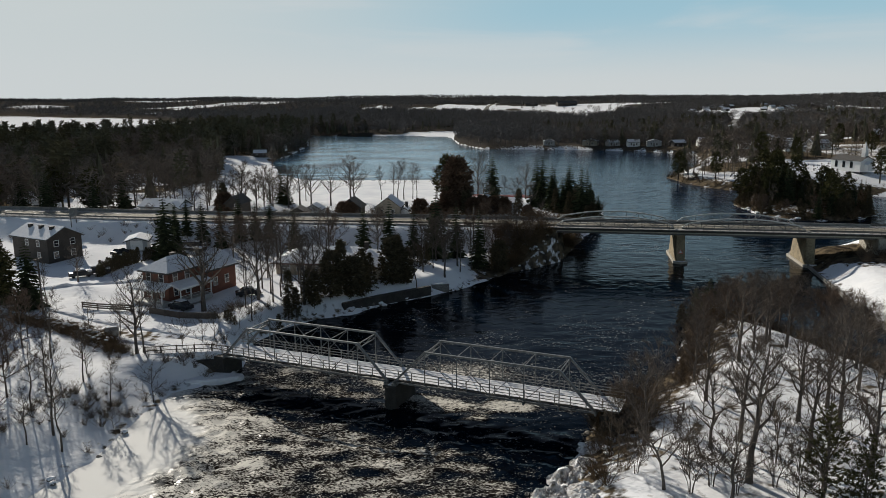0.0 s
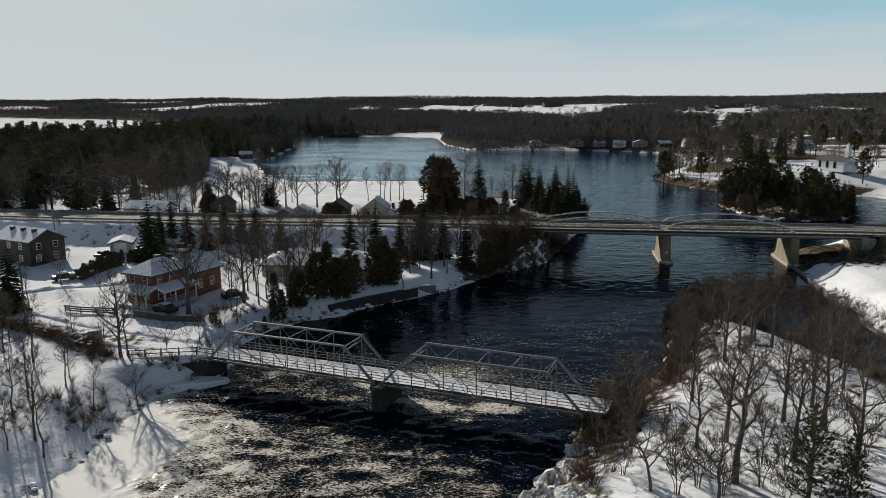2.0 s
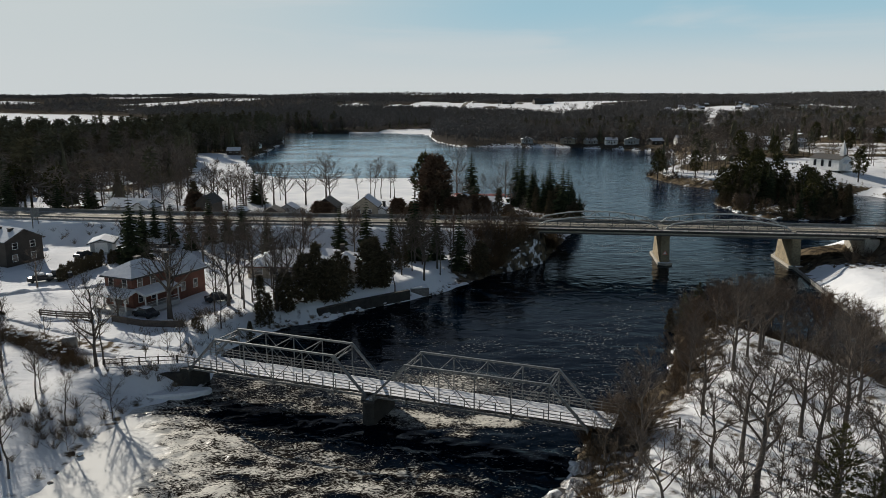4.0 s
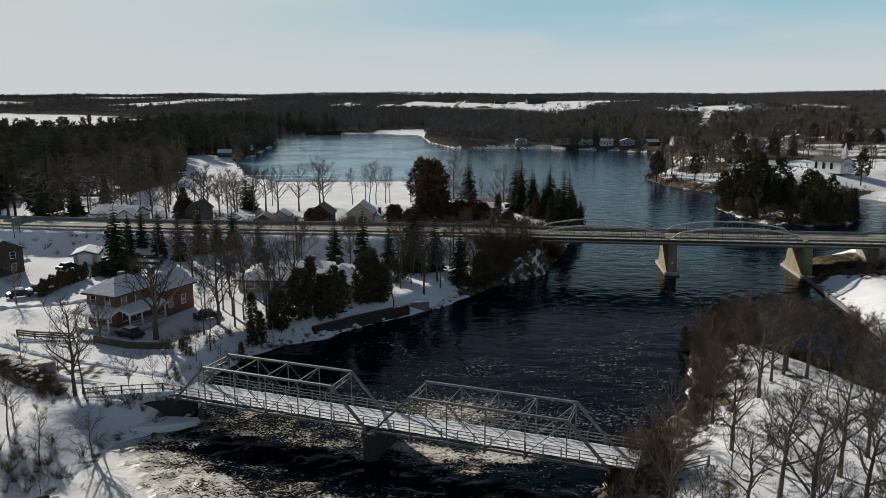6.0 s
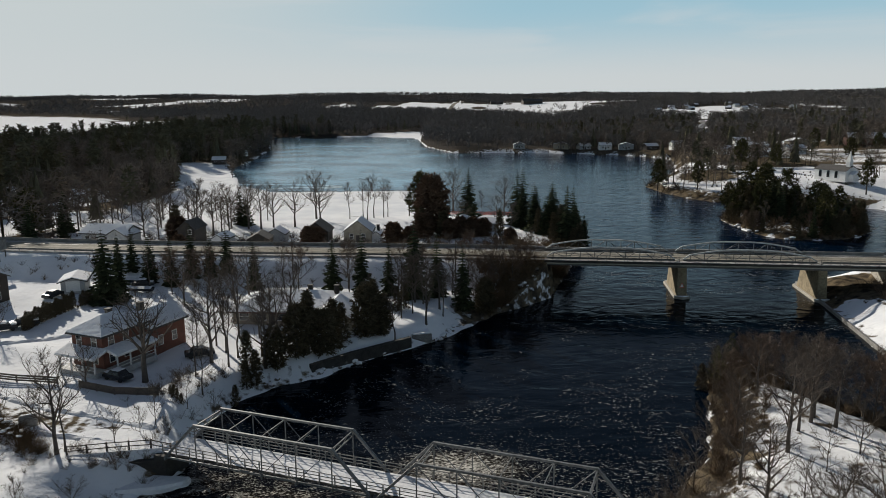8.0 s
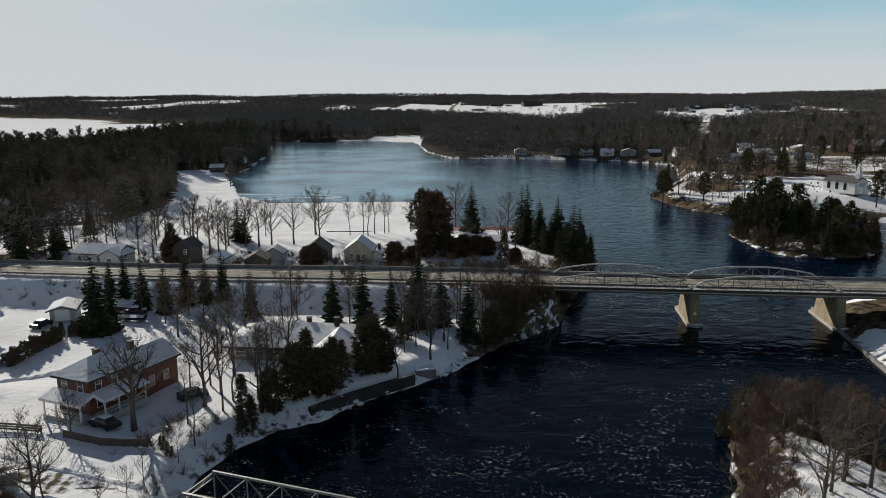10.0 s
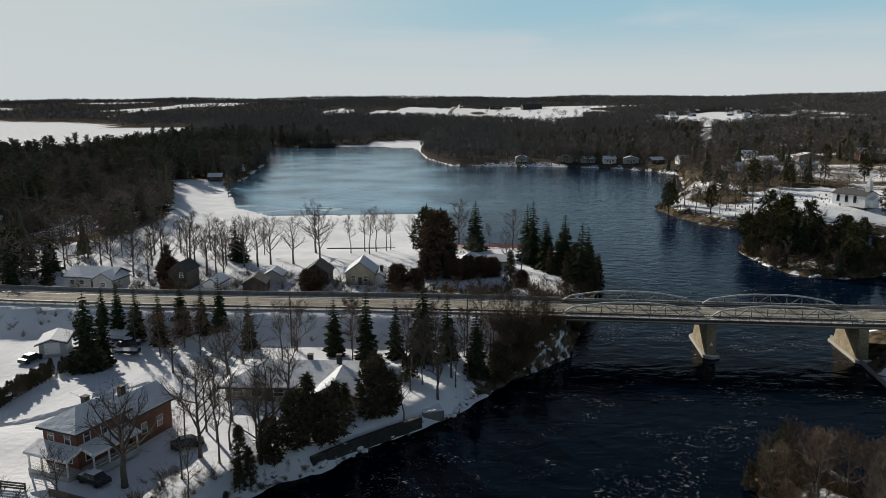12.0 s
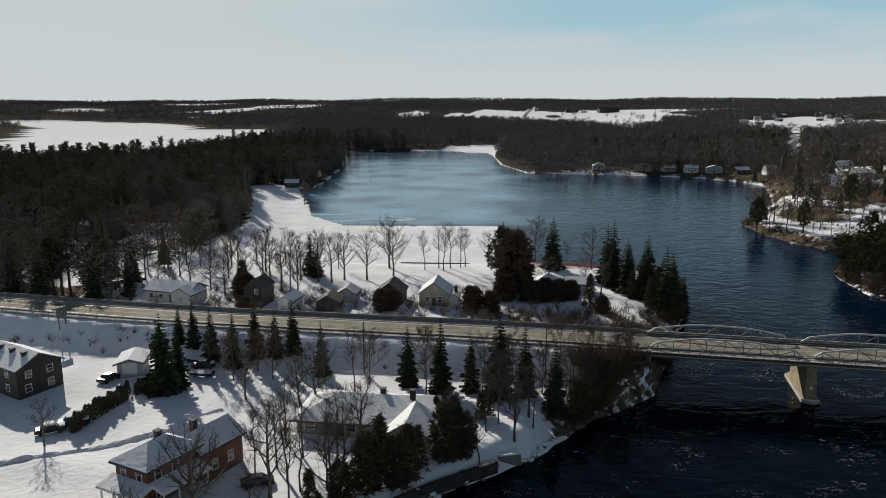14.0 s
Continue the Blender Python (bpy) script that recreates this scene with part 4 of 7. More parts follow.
        g.box(x - 1.15, -5.0, -1.3, x + 1.15, 5.5, -0.95)
        part("pier_cap", g, CONCRETE_PALE, top)
        g = Geo()
        g.prism([(x - 1.6, -5.9), (x, -6.8), (x + 1.6, -5.9), (x + 1.6, 7.6), (x, 9.6), (x - 1.6, 7.6)], z0, -ROAD_Z + 0.5)
        part("footing", g, CONCRETE, top, "icy concrete footing", bevel=0.1)
        g = Geo()
        g.prism([(x - 1.5, -5.95), (x, -6.7), (x + 1.5, -5.95), (x + 1.4, -5.75), (x - 1.4, -5.75)], -ROAD_Z + 0.5, -ROAD_Z + 0.6)
        part("footing_snow", g, SNOW, top, bevel=0.06)
        if x < length - 2:
            g = Geo()
            g.v = [(x - 0.55, -5.32, -ROAD_Z + 2.2), (x + 0.55, -5.32, -ROAD_Z + 2.2), (x, -5.18, -ROAD_Z + 3.2),
                   (x - 0.55, -5.26, -ROAD_Z + 2.2), (x + 0.55, -5.26, -ROAD_Z + 2.2), (x, -5.12, -ROAD_Z + 3.2)]
            g.f = [(0, 1, 2), (5, 4, 3), (0, 3, 4, 1), (1, 4, 5, 2), (2, 5, 3, 0)]
            sg = part("warning_sign", g, TRIM, top, "red and white triangular warning sign")
            g = Geo()
            for a, b in (((-0.5, 2.26), (0.5, 2.26)), ((0.5, 2.26), (0, 3.14)), ((0, 3.14), (-0.5, 2.26))):
                ya = -5.35 + (a[1] - 2.2) * 0.14
                yb = -5.35 + (b[1] - 2.2) * 0.14
                g.beam((x + a[0], ya, -ROAD_Z + a[1]), (x + b[0], yb, -ROAD_Z + b[1]), 0.05, 0.12)
            part("border", g, ORANGE, sg, "red border")
    for x0, x1 in ((-7.0, -0.2), (length + 14.0, length + 17.0)):
        g = Geo()
        g.box(x0, -5.8, -ROAD_Z, x1, 5.4, -0.78)
        part("abutment", g, CONCRETE, top, "concrete abutment in the bank", bevel=0.1)
    return top


pony_bridge()


# ---- walls at the water ----
def wall_run(name, pts, z0, z1, w, mat, label):
    g = Geo()
    for (x0, y0), (x1, y1) in zip(pts, pts[1:]):
        d = Vector((x1 - x0, y1 - y0, 0)).normalized()
        e = d * 0.1
        g.beam((x0 - e.x, y0 - e.y, (z0 + z1) / 2), (x1 + e.x, y1 + e.y, (z0 + z1) / 2), w, z1 - z0)
    return tagged(new(name, g.bevelled(name, mat, 0.06)), label, "wall", kind="structure")


wall_run("sea_wall", [(84.0, 178), (81.8, 167), (78.8, 153), (75.1, 136), (72.3, 123), (70.7, 112), (70.8, 95), (71.8, 40)], -2.0, 0.65, 0.5, STONE, "long low concrete wall along the channel")
wall_run("river_wall", [(-17.5, 127.0), (-11.9, 132.2), (-2.6, 139.4)], -2.0, 1.9, 0.8, WETSTONE, "dark mossy stone retaining wall at the river")
g = Geo()
g.prism([(-2.2, 141.0), (1.2, 141.8), (0.4, 145.6), (-3.0, 144.8)], -2.0, 1.6)
landing = tagged(new("landing_block", g.bevelled("landing_block", STONE, 0.08)), "square concrete landing block topped with snow", "landing")
g = Geo()
g.prism([(-2.1, 141.1), (1.1, 141.9), (0.3, 145.5), (-2.9, 144.7)], 1.6, 1.85)
cap = new("snow_cap", g.bevelled("snow_cap", SNOW, 0.08))
cap.parent = landing

# ---- trees ----
def bare_tree_geo(seed, height=13.0, spread=0.42, lean=0.0, forks=15, twigs=7, low=0.25, thick=0.02):
    """A leafless tree: (trunk, crown) with limbs, branches and twigs."""
    r = random.Random(seed)
    trunk, crown = Geo(), Geo()
    wob = [Vector((r.uniform(-1, 1), r.uniform(-1, 1), 0)) * 0.035 * height for _ in range(4)]
    pts, rad = [], []
    base_r = height * thick
    for i in range(9):
        t = i / 8
        p = Vector((lean * t * t * height, 0, t * height * 0.92)) + wob[min(3, int(t * 3.99))] * t * (1 - 0.4 * t)
        pts.append(p)
        rad.append(base_r * (1.25 - t * 0.2 if i == 0 else (1 - t) ** 0.9 * 1.0 + 0.12))
    trunk.tube(pts, rad, 7)
    def at(t):
        f = min(t, 0.999) * 8
        i = int(f)
        return pts[i].lerp(pts[i + 1], f - i), rad[i] + (rad[i + 1] - rad[i]) * (f - i)
    def bend(p, d, length, n, up, jig):
        out = [p]
        for k in range(n):
            d = (d + Vector((r.uniform(-jig, jig), r.uniform(-jig, jig), r.uniform(-jig, jig) + up))).normalized()
            p = p + d * (length / n)
            out.append(p)
        return out
    for k in range(forks):
        t = low + (0.97 - low) * (k + r.random() * 0.7) / forks
        p, pr = at(t)
        a = k * 2.399 + r.uniform(-0.4, 0.4)
        rise = r.uniform(0.35, 0.9) + 0.35 * t
        d = Vector((math.cos(a), math.sin(a), rise)).normalized()
        ln = height * spread * (1.15 - 0.75 * abs(t - 0.42)) * r.uniform(0.75, 1.15) * (1 if t < 0.8 else 0.7)
        limb = bend(p, d, ln, 5, 0.09, 0.22)
        r0 = min(pr * 0.65, base_r * 0.5)
        crown.tube(limb, [r0 * (1 - 0.85 * i / 5) + 0.012 for i in range(6)], 4)
        for j in range(6):
            u = 0.22 + 0.78 * (j + r.random()) / 6
            i = min(4, int(u * 5))
            q = limb[i].lerp(limb[i + 1], u * 5 - i if u < 1 else 1)
            ld = (limb[i + 1] - limb[i]).normalized()
            side = ld.cross(Vector((r.uniform(-1, 1), r.uniform(-1, 1), r.uniform(-1, 1)))).normalized()
            bd = (ld * 0.7 + side * 0.8 + Vector((0, 0, 0.3))).normalized()
            br = bend(q, bd, ln * r.uniform(0.28, 0.5) * (1.2 - 0.5 * u), 2, 0.08, 0.3)
            rr = max(0.018, r0 * 0.35)
            crown.tube(br, [rr, rr * 0.6, 0.012], 3)
            for m in range(twigs):
                w = (m + r.random()) / twigs
                i2 = min(1, int(w * 2))
                s = br[i2].lerp(br[i2 + 1], w * 2 - i2)
                sd = ((br[i2 + 1] - br[i2]).normalized() * 0.8 + Vector((r.uniform(-1, 1), r.uniform(-1, 1), r.uniform(-0.5, 1.1)))).normalized()
                tl = height * r.uniform(0.05, 0.10)
                e = s + sd * tl
                o = sd.orthogonal().normalized() * 0.021
                o2 = sd.cross(o)
                crown.face(s + o, s - o * 0.5 + o2 * 0.8, e)
                for x in range(3):
                    s2 = s.lerp(e, r.uniform(0.2, 0.8))
                    e2 = s2 + (sd + Vector((r.uniform(-1, 1), r.uniform(-1, 1), r.uniform(-0.6, 1)))).normalized() * tl * 0.6
                    crown.face(s2 + o * 0.8, s2 - o * 0.8, e2)
    return trunk, crown


def spruce_geo(seed, height=14.0, width=0.22, tiers=24, dense=9):
    """A spruce: trunk and drooping tiers of needled boughs."""
    r = random.Random(seed)
    trunk, crown = Geo(), Geo()
    trunk.tube([(0, 0, 0), (0, 0, height * 0.5), (0, 0, height * 0.97)], [height * 0.017, height * 0.010, 0.02], 6)
    for k in range(tiers):
        t = k / (tiers - 1)
        z = height * (0.06 + 0.92 * t ** 0.92)
        reach = height * width * (1 - t) ** 0.85 * r.uniform(0.8, 1.12) + 0.12
        n = max(5, int(dense * (1 - 0.4 * t)))
        for j in range(n):
            a = 2 * math.pi * (j + r.random() * 0.8) / n + k
            ln = reach * r.uniform(0.7, 1.1)
            d = Vector((math.cos(a), math.sin(a), 0))
            s = Vector((-d.y, d.x, 0))
            droop = 0.30 + 0.2 * (1 - t)
            root = Vector((0, 0, z + 0.1 * ln))
            prev, pw = root, 0.05
            for m in (1, 2, 3):
                u = m / 3
                p = root + d * ln * u + Vector((0, 0, -droop * ln * u * (1.15 - 0.45 * u)))
                w = ln * (0.30, 0.26, 0.02)[m - 1] * r.uniform(0.8, 1.2)
                sag = Vector((0, 0, -0.10 * ln))
                crown.face(prev - s * pw + sag * (m > 1), prev, p, p - s * w + sag)
                crown.face(prev, prev + s * pw + sag * (m > 1), p + s * w + sag, p)
                if m < 3:
                    for q in (-1, 1):
                        c = p + s * q * w * 0.6
                        crown.face(c, c + d * 0.2 * ln + s * q * 0.16 * ln + sag * 1.3, c + d * 0.04 * ln + s * q * 0.05 * ln + sag * 2)
                prev, pw = p, w
    return trunk, crown


def clump_geo(seed, height=13.0, shape="pine", clumps=70, blades=16):
    """An evergreen of many small tufts: an irregular pine, or a dense cedar column."""
    r = random.Random(seed)
    trunk, crown = Geo(), Geo()
    trunk.tube([(0, 0, 0), (r.uniform(-0.3, 0.3), 0.1, height * 0.5), (0, 0, height * 0.93)], [height * 0.022, height * 0.014, 0.03], 6)
    for k in range(clumps):
        t = (k + r.random()) / clumps
        if shape == "pine":
            z = height * (0.28 + 0.70 * t)
            lim = height * 0.24 * (0.55 + 0.45 * math.sin(math.pi * min(1, t * 1.15))) * (1.0 if t < 0.75 else (1.25 - t) * 2)
            size = height * 0.060
        elif shape == "round":
            z = height * (0.06 + 0.90 * t)
            lim = height * 0.26 * math.sqrt(max(0.02, 1 - (abs(t - 0.42) / 0.6) ** 2))
            size = height * 0.075
        else:
            z = height * (0.03 + 0.94 * t)
            lim = height * 0.20 * (1 - t) ** 0.7 + 0.1
            size = height * 0.055 + 0.05
        a = k * 2.399 + r.uniform(-0.5, 0.5)
        rad = lim * (r.random() ** 0.45)
        c = Vector((math.cos(a) * rad, math.sin(a) * rad, z + r.uniform(-0.03, 0.03) * height))
        if shape == "pine":
            hub = Vector((0, 0, z - 0.08 * height * (rad / max(lim, 0.01))))
            trunk.tube([hub, c], [0.05, 0.02], 3)
        for b in range(blades):
            th, ph = r.uniform(0, 2 * math.pi), r.uniform(-0.9, 1.2)
            d = Vector((math.cos(th) * math.cos(ph), math.sin(th) * math.cos(ph), math.sin(ph) * 0.75))
            d = (d + Vector((c.x, c.y, 0)).normalized() * 0.5).normalized() if rad > 0.1 else d
            s = d.cross(Vector((r.uniform(-1, 1), r.uniform(-1, 1), r.uniform(-1, 1)))).normalized()
            ln = size * r.uniform(0.8, 1.7)
            o = c + d * size * 0.1
            crown.face(o - s * ln * 0.07, o + s * ln * 0.07, o + d * ln * 0.6 + s * ln * 0.13, o + d * ln)
    return trunk, crown


def bush_geo(seed, height=2.5, stems=26):
    r = random.Random(seed)
    g = Geo()
    for k in range(stems):
        a, ph = r.uniform(0, 6.283), r.uniform(0.5, 1.45)
        d = Vector((math.cos(a) * math.cos(ph), math.sin(a) * math.cos(ph), math.sin(ph)))
        p = Vector((r.uniform(-0.5, 0.5), r.uniform(-0.5, 0.5), 0)) * height * 0.25
        ln = height * r.uniform(0.6, 1.1)
        m, e = p + d * ln * 0.5, p + d * ln + Vector((r.uniform(-.2, .2), r.uniform(-.2, .2), 0)) * ln
        o = d.orthogonal().normalized() * 0.022
        g.face(p - o, p + o, m + o * 0.7, m - o * 0.7)
        g.face(m - o * 0.7, m + o * 0.7, e)
        for j in range(5):
            s = m.lerp(e, r.random()) if j > 1 else p.lerp(m, r.uniform(0.4, 1))
            e2 = s + (d + Vector((r.uniform(-1, 1), r.uniform(-1, 1), r.uniform(-0.3, 1)))).normalized() * ln * r.uniform(0.2, 0.4)
            g.face(s - o * 0.6, s + o * 0.6, e2)
    return g


def tree_kind(name, geos, bark, leaf, label, category, group):
    """Builds one tree of each geometry; returns a function that plants copies."""
    first = []
    def plant(x, y, size, variant=None, turn=0.0, tall=1.0, dz=0.0, note=""):
        k = variant if variant is not None else int(abs(x * 7 + y * 13)) % len(geos)
        s = size / heights[k]
        m = pose(x, y, ground_at(x, y) - 0.15 + dz, 0, 0, turn) @ Matrix.Diagonal((s, s, s * tall, 1))
        if protos[k] is None:
            top = thing(name, m, label, category, group)
            part("trunk", geos[k][0], bark, top, smooth=True)
            part("crown", geos[k][1], leaf, top)
            protos[k] = top
            out = top
        else:
            out = copy_thing(protos[k], pose(0, 0, 0))
            out.matrix_basis = m
        if note:
            out["label"] = note
        return out
    heights = [max(v[2] for v in gg[1].v + gg[0].v) for gg in geos]
    protos = [None] * len(geos)
    return plant


maple = tree_kind("bare_tree", [bare_tree_geo(s, 13, 0.40, forks=14) for s in range(4)] + [bare_tree_geo(9, 13, 0.30, 0.10, forks=12, low=0.35), bare_tree_geo(12, 14, 0.48, 0.0, forks=18, low=0.30, thick=0.032), bare_tree_geo(14, 10, 0.50, -0.40, forks=12, low=0.30, thick=0.018), bare_tree_geo(17, 14, 0.30, 0.05, forks=13, low=0.40, thick=0.022)],
                  BARK, TWIG, "leafless grey-brown deciduous tree standing in snow", "tree", "bare trees")
slim = tree_kind("slim_bare_tree", [bare_tree_geo(20 + s, 14, 0.22, r, forks=12, low=0.40, thick=0.012, twigs=4) for s, r in enumerate((0.0, 0.08, -0.06))],
                 BARK, TWIG, "slender leafless tree with upswept branches", "tree", "slender bare trees")
sapling = tree_kind("bare_sapling", [bare_tree_geo(40 + s, 7, 0.45, forks=9, low=0.12, thick=0.012, twigs=5) for s in range(3)],
                    BARK, TWIG_PALE, "thin leafless sapling on the snowy bank", "tree", "saplings")
spruce = tree_kind("spruce", [spruce_geo(s, 14, w, 24, 8) for s, w in enumerate((0.20, 0.24, 0.175))], BARK, SPRUCE, "dark green spruce with drooping tiered boughs", "conifer", "spruces")
cedar = tree_kind("cedar", [clump_geo(60 + s, 8, "cedar", 110, 20) for s in range(2)], BARK, CEDAR, "dense dark cedar with an uneven crown", "conifer", "cedars")
def multi_stem_geo(seed, height=5.0, stems=5):
    """A clump of thin leaning stems from one root."""
    trunk, crown = Geo(), Geo()
    for k in range(stems):
        t, c = bare_tree_geo(seed * 10 + k, height * (0.75 + 0.25 * ((k * 3) % 5) / 4), 0.34, 0.30 + 0.07 * (k % 3), forks=5, twigs=4, low=0.25, thick=0.0085)
        m = Matrix.Rotation(k * 2 * math.pi / stems + 0.4 * (k % 2), 4, "Z") @ Matrix.Translation((0.18, 0, 0))
        for src, dst in ((t, trunk), (c, crown)):
            n = len(dst.v)
            dst.v += [tuple(m @ Vector(v)) for v in src.v]
            dst.f += [tuple(i + n for i in f) for f in src.f]
    return trunk, crown


def needle_pine_geo(seed, height=9.0):
    """A bushy young pine: whorled boughs ending in brushes of fine needles."""
    r = random.Random(seed)
    trunk, crown = Geo(), Geo()
    trunk.tube([(0, 0, 0), (0.1, 0, height * 0.5), (0, 0, height * 0.98)], [height * 0.018, height * 0.011, 0.02], 6)
    for k in range(15):
        t = k / 14
        z = height * (0.10 + 0.86 * t)
        n = 6 if t < 0.8 else 4
        for j in range(n):
            a = 6.283 * (j + r.random() * 0.7) / n + k * 0.7
            ln = height * 0.27 * (1 - t) ** 0.7 * r.uniform(0.6, 1.15) + 0.25
            d = Vector((math.cos(a), math.sin(a), r.uniform(0.05, 0.4))).normalized()
            root, tip = Vector((0, 0, z)), Vector((0, 0, z)) + d * ln
            trunk.tube([root, tip], [0.035, 0.012], 3)
            for m in range(max(5, int(ln * 5.5))):
                c = root.lerp(tip, r.uniform(0.35, 1.02)) + Vector((r.uniform(-1, 1), r.uniform(-1, 1), r.uniform(-0.4, 0.9))) * 0.22 * ln ** 0.5
                ax = (d + Vector((r.uniform(-0.8, 0.8), r.uniform(-0.8, 0.8), r.uniform(0.0, 0.9)))).normalized()
                for q in range(13):
                    nd = (ax + Vector((r.uniform(-1, 1), r.uniform(-1, 1), r.uniform(-1, 1))) * 0.75).normalized()
                    s = nd.orthogonal().normalized() * 0.03
                    o = c - ax * r.uniform(0, 0.18)
                    crown.face(o - s, o + s, o + nd * r.uniform(0.20, 0.34))
    return trunk, crown


shrub = tree_kind("bare_shrub", [multi_stem_geo(s) for s in (3, 4, 5)], BARK, TWIG, "leafless multi-stemmed shrub on the snowy park bank", "shrub", "bare shrubs")
young_pine = tree_kind("young_pine", [needle_pine_geo(5), needle_pine_geo(6)], BARK, PINE, "bushy olive-green young pine among bare trees", "conifer", "young pines")
pine = tree_kind("pine", [clump_geo(70 + s, 15, "pine", 85, 24) for s in range(3)], BARK, PINE, "open-crowned pine with tufted olive needles", "conifer", "pines")
round_pine = tree_kind("broad_evergreen", [clump_geo(80, 16, "round", 230, 24), clump_geo(81, 9, "round", 190, 22), clump_geo(82, 9, "round", 170, 22)], BARK, CEDAR, "broad dense dark evergreen with a rounded crown", "conifer", "broad evergreens")

hazy = tree_kind("twiggy_tree", [bare_tree_geo(100 + s, 10, 0.46, l, forks=15, low=0.18, thick=0.013, twigs=13) for s, l in enumerate((0.0, 0.06, -0.05))],
                 BARK, TWIG_BROWN, "leafless tree with a dense brown haze of twigs", "tree", "twiggy trees")
oak = tree_kind("brown_oak", [clump_geo(120, 16, "round", 260, 26)], BARK, OAK, "broad oak that keeps its withered brown leaves", "tree", "oaks")

# the wooded park on the east bank
for k, (x, y, s) in enumerate([(26.9, 61.1, 15), (19.1, 60.0, 9.5), (26.1, 68.4, 9.5), (20.0, 69.8, 11), (29.6, 70.0, 12), (37.5, 74.5, 12), (42.6, 78.5, 12), (29.6, 79.8, 11),
                               (40.5, 72.0, 14), (34.6, 66.2, 12), (38.6, 62.6, 13), (42.4, 98.2, 11), (44.9, 100.1, 12), (45.8, 101.1, 10), (47.2, 98.8, 11), (38.2, 92.5, 12),
                               (48.5, 83, 12), (52, 90, 11), (46, 70, 12), (50.5, 75.5, 12), (31, 88, 10), (43, 110, 10), (47, 116, 8), (36, 100, 10), (55, 97, 10), (33, 60, 11), (44.5, 60, 13), (24, 57.5, 9), (56, 84, 11), (49, 108, 9)]):
    maple(x, y, s, k % 5 if k > 1 else 7 - k, k * 77 if k > 1 else 0)
for k, (x, y) in enumerate([(18.8, 78), (20.5, 80.5), (22, 75), (24, 86), (27, 90), (31, 95), (34, 104), (38, 112), (41, 117), (44, 124), (48, 126), (22.5, 64), (31, 65), (35, 83), (40, 88), (28, 76), (17, 71), (46, 92), (16.5, 66)]):
    sapling(x, y, 5 + (k * 37 % 30) / 10, k % 3, k * 50)
for k, (x, y, s) in enumerate([(21.2, 59.4, 5.5), (23.4, 60.6, 6.0), (25.0, 59.0, 5.0), (28.8, 60.2, 5.0), (23.0, 66.5, 4.2), (32.5, 63.4, 5.5), (17.6, 63.5, 4.5), (36.5, 60.5, 5.5), (29.5, 57.0, 5.0), (41.5, 66.0, 5.0), (34.0, 71.5, 4.5), (44.0, 74.0, 4.5), (47.0, 66.0, 5.0), (19.5, 74.0, 4.0), (26.0, 82.0, 4.5), (33.0, 78.0, 4.5), (24.0, 72.5, 3.5), (38.0, 69.0, 4.0), (15.0, 70.5, 3.2)]):
    shrub(x, y, s, k % 3, k * 71)
for k, (x, y, s) in enumerate([(58.5, 100, 10), (57, 104.5, 10.5), (55.5, 108, 9.5), (54, 112, 9), (52.5, 115, 8), (51, 118.5, 7.5), (50, 122, 6.5), (48.5, 125.5, 5.5), (46.5, 122.5, 5.5), (43.5, 119.5, 5), (41.5, 114, 6.5), (39, 109, 5.5), (37.5, 104.5, 6),
                               (48, 119, 7), (45.5, 115, 8), (51.5, 110.5, 10), (54.5, 103, 10.5), (57.5, 96.5, 10), (59.5, 92, 10), (60.5, 87, 10), (35, 99.5, 5.5), (32.5, 94.5, 5), (61, 80, 11), (58, 77, 10), (47.5, 111.5, 9), (19.8, 79.0, 5.5)]):
    hazy(x, y, s, k % 3, k * 67)
young_pine(31.8, 57.8, 9.0, 0, 40)
young_pine(34.6, 56.6, 7.0, 1, 90)
young_pine(44.8, 122.2, 6.5, 0)
young_pine(41.5, 119.5, 6, 1, 50)
cedar(39.0, 118.5, 5, 0)

# the west bank by the old bridge
for k, (x, y, s) in enumerate([(-41.1, 73.9, 11), (-39.3, 71.9, 9.5), (-42.3, 71.0, 7), (-41.3, 96.7, 12.5), (-40.6, 97.2, 10), (-47, 84, 9), (-52, 95, 10), (-55, 80, 11), (-60, 104, 8), (-66, 121, 9), (-45.5, 78, 9), (-49.5, 76, 10), (-44, 87, 8), (-56, 92, 9), (-62, 88, 10), (-39, 83, 7), (-52, 70, 10)]):
    (maple if s > 12 else slim)(x, y, s, None, k * 61)
for k, (x, y) in enumerate([(-37.0, 78.7), (-35.4, 86.4), (-36, 99), (-34, 101.5), (-50, 88), (-45, 90), (-33, 104), (-31, 110), (-28.5, 113), (-52, 106), (-47, 105)]):
    sapling(x, y, 3.5 + (k * 53 % 30) / 10, k % 3, k * 70)
# mostly unseen trees left of view, placed to shade the snowy bank
for k, (x, y, s) in enumerate([(-68.5, 120.5, 12), (-72.5, 118, 14), (-75, 124, 13), (-70.5, 110.5, 11), (-66, 103, 10)]):
    (pine if k % 2 else spruce)(x, y, s, None, k * 55)
for k, (x, y, s) in enumerate([(-58, 99, 9), (-63, 96, 10), (-54, 86.5, 9), (-50.5, 82, 9.5), (-57.5, 76, 10), (-47.5, 71.5, 9), (-45, 67, 9), (-61, 83, 10), (-65, 91, 11)]):
    hazy(x, y, s, k % 3, k * 43)
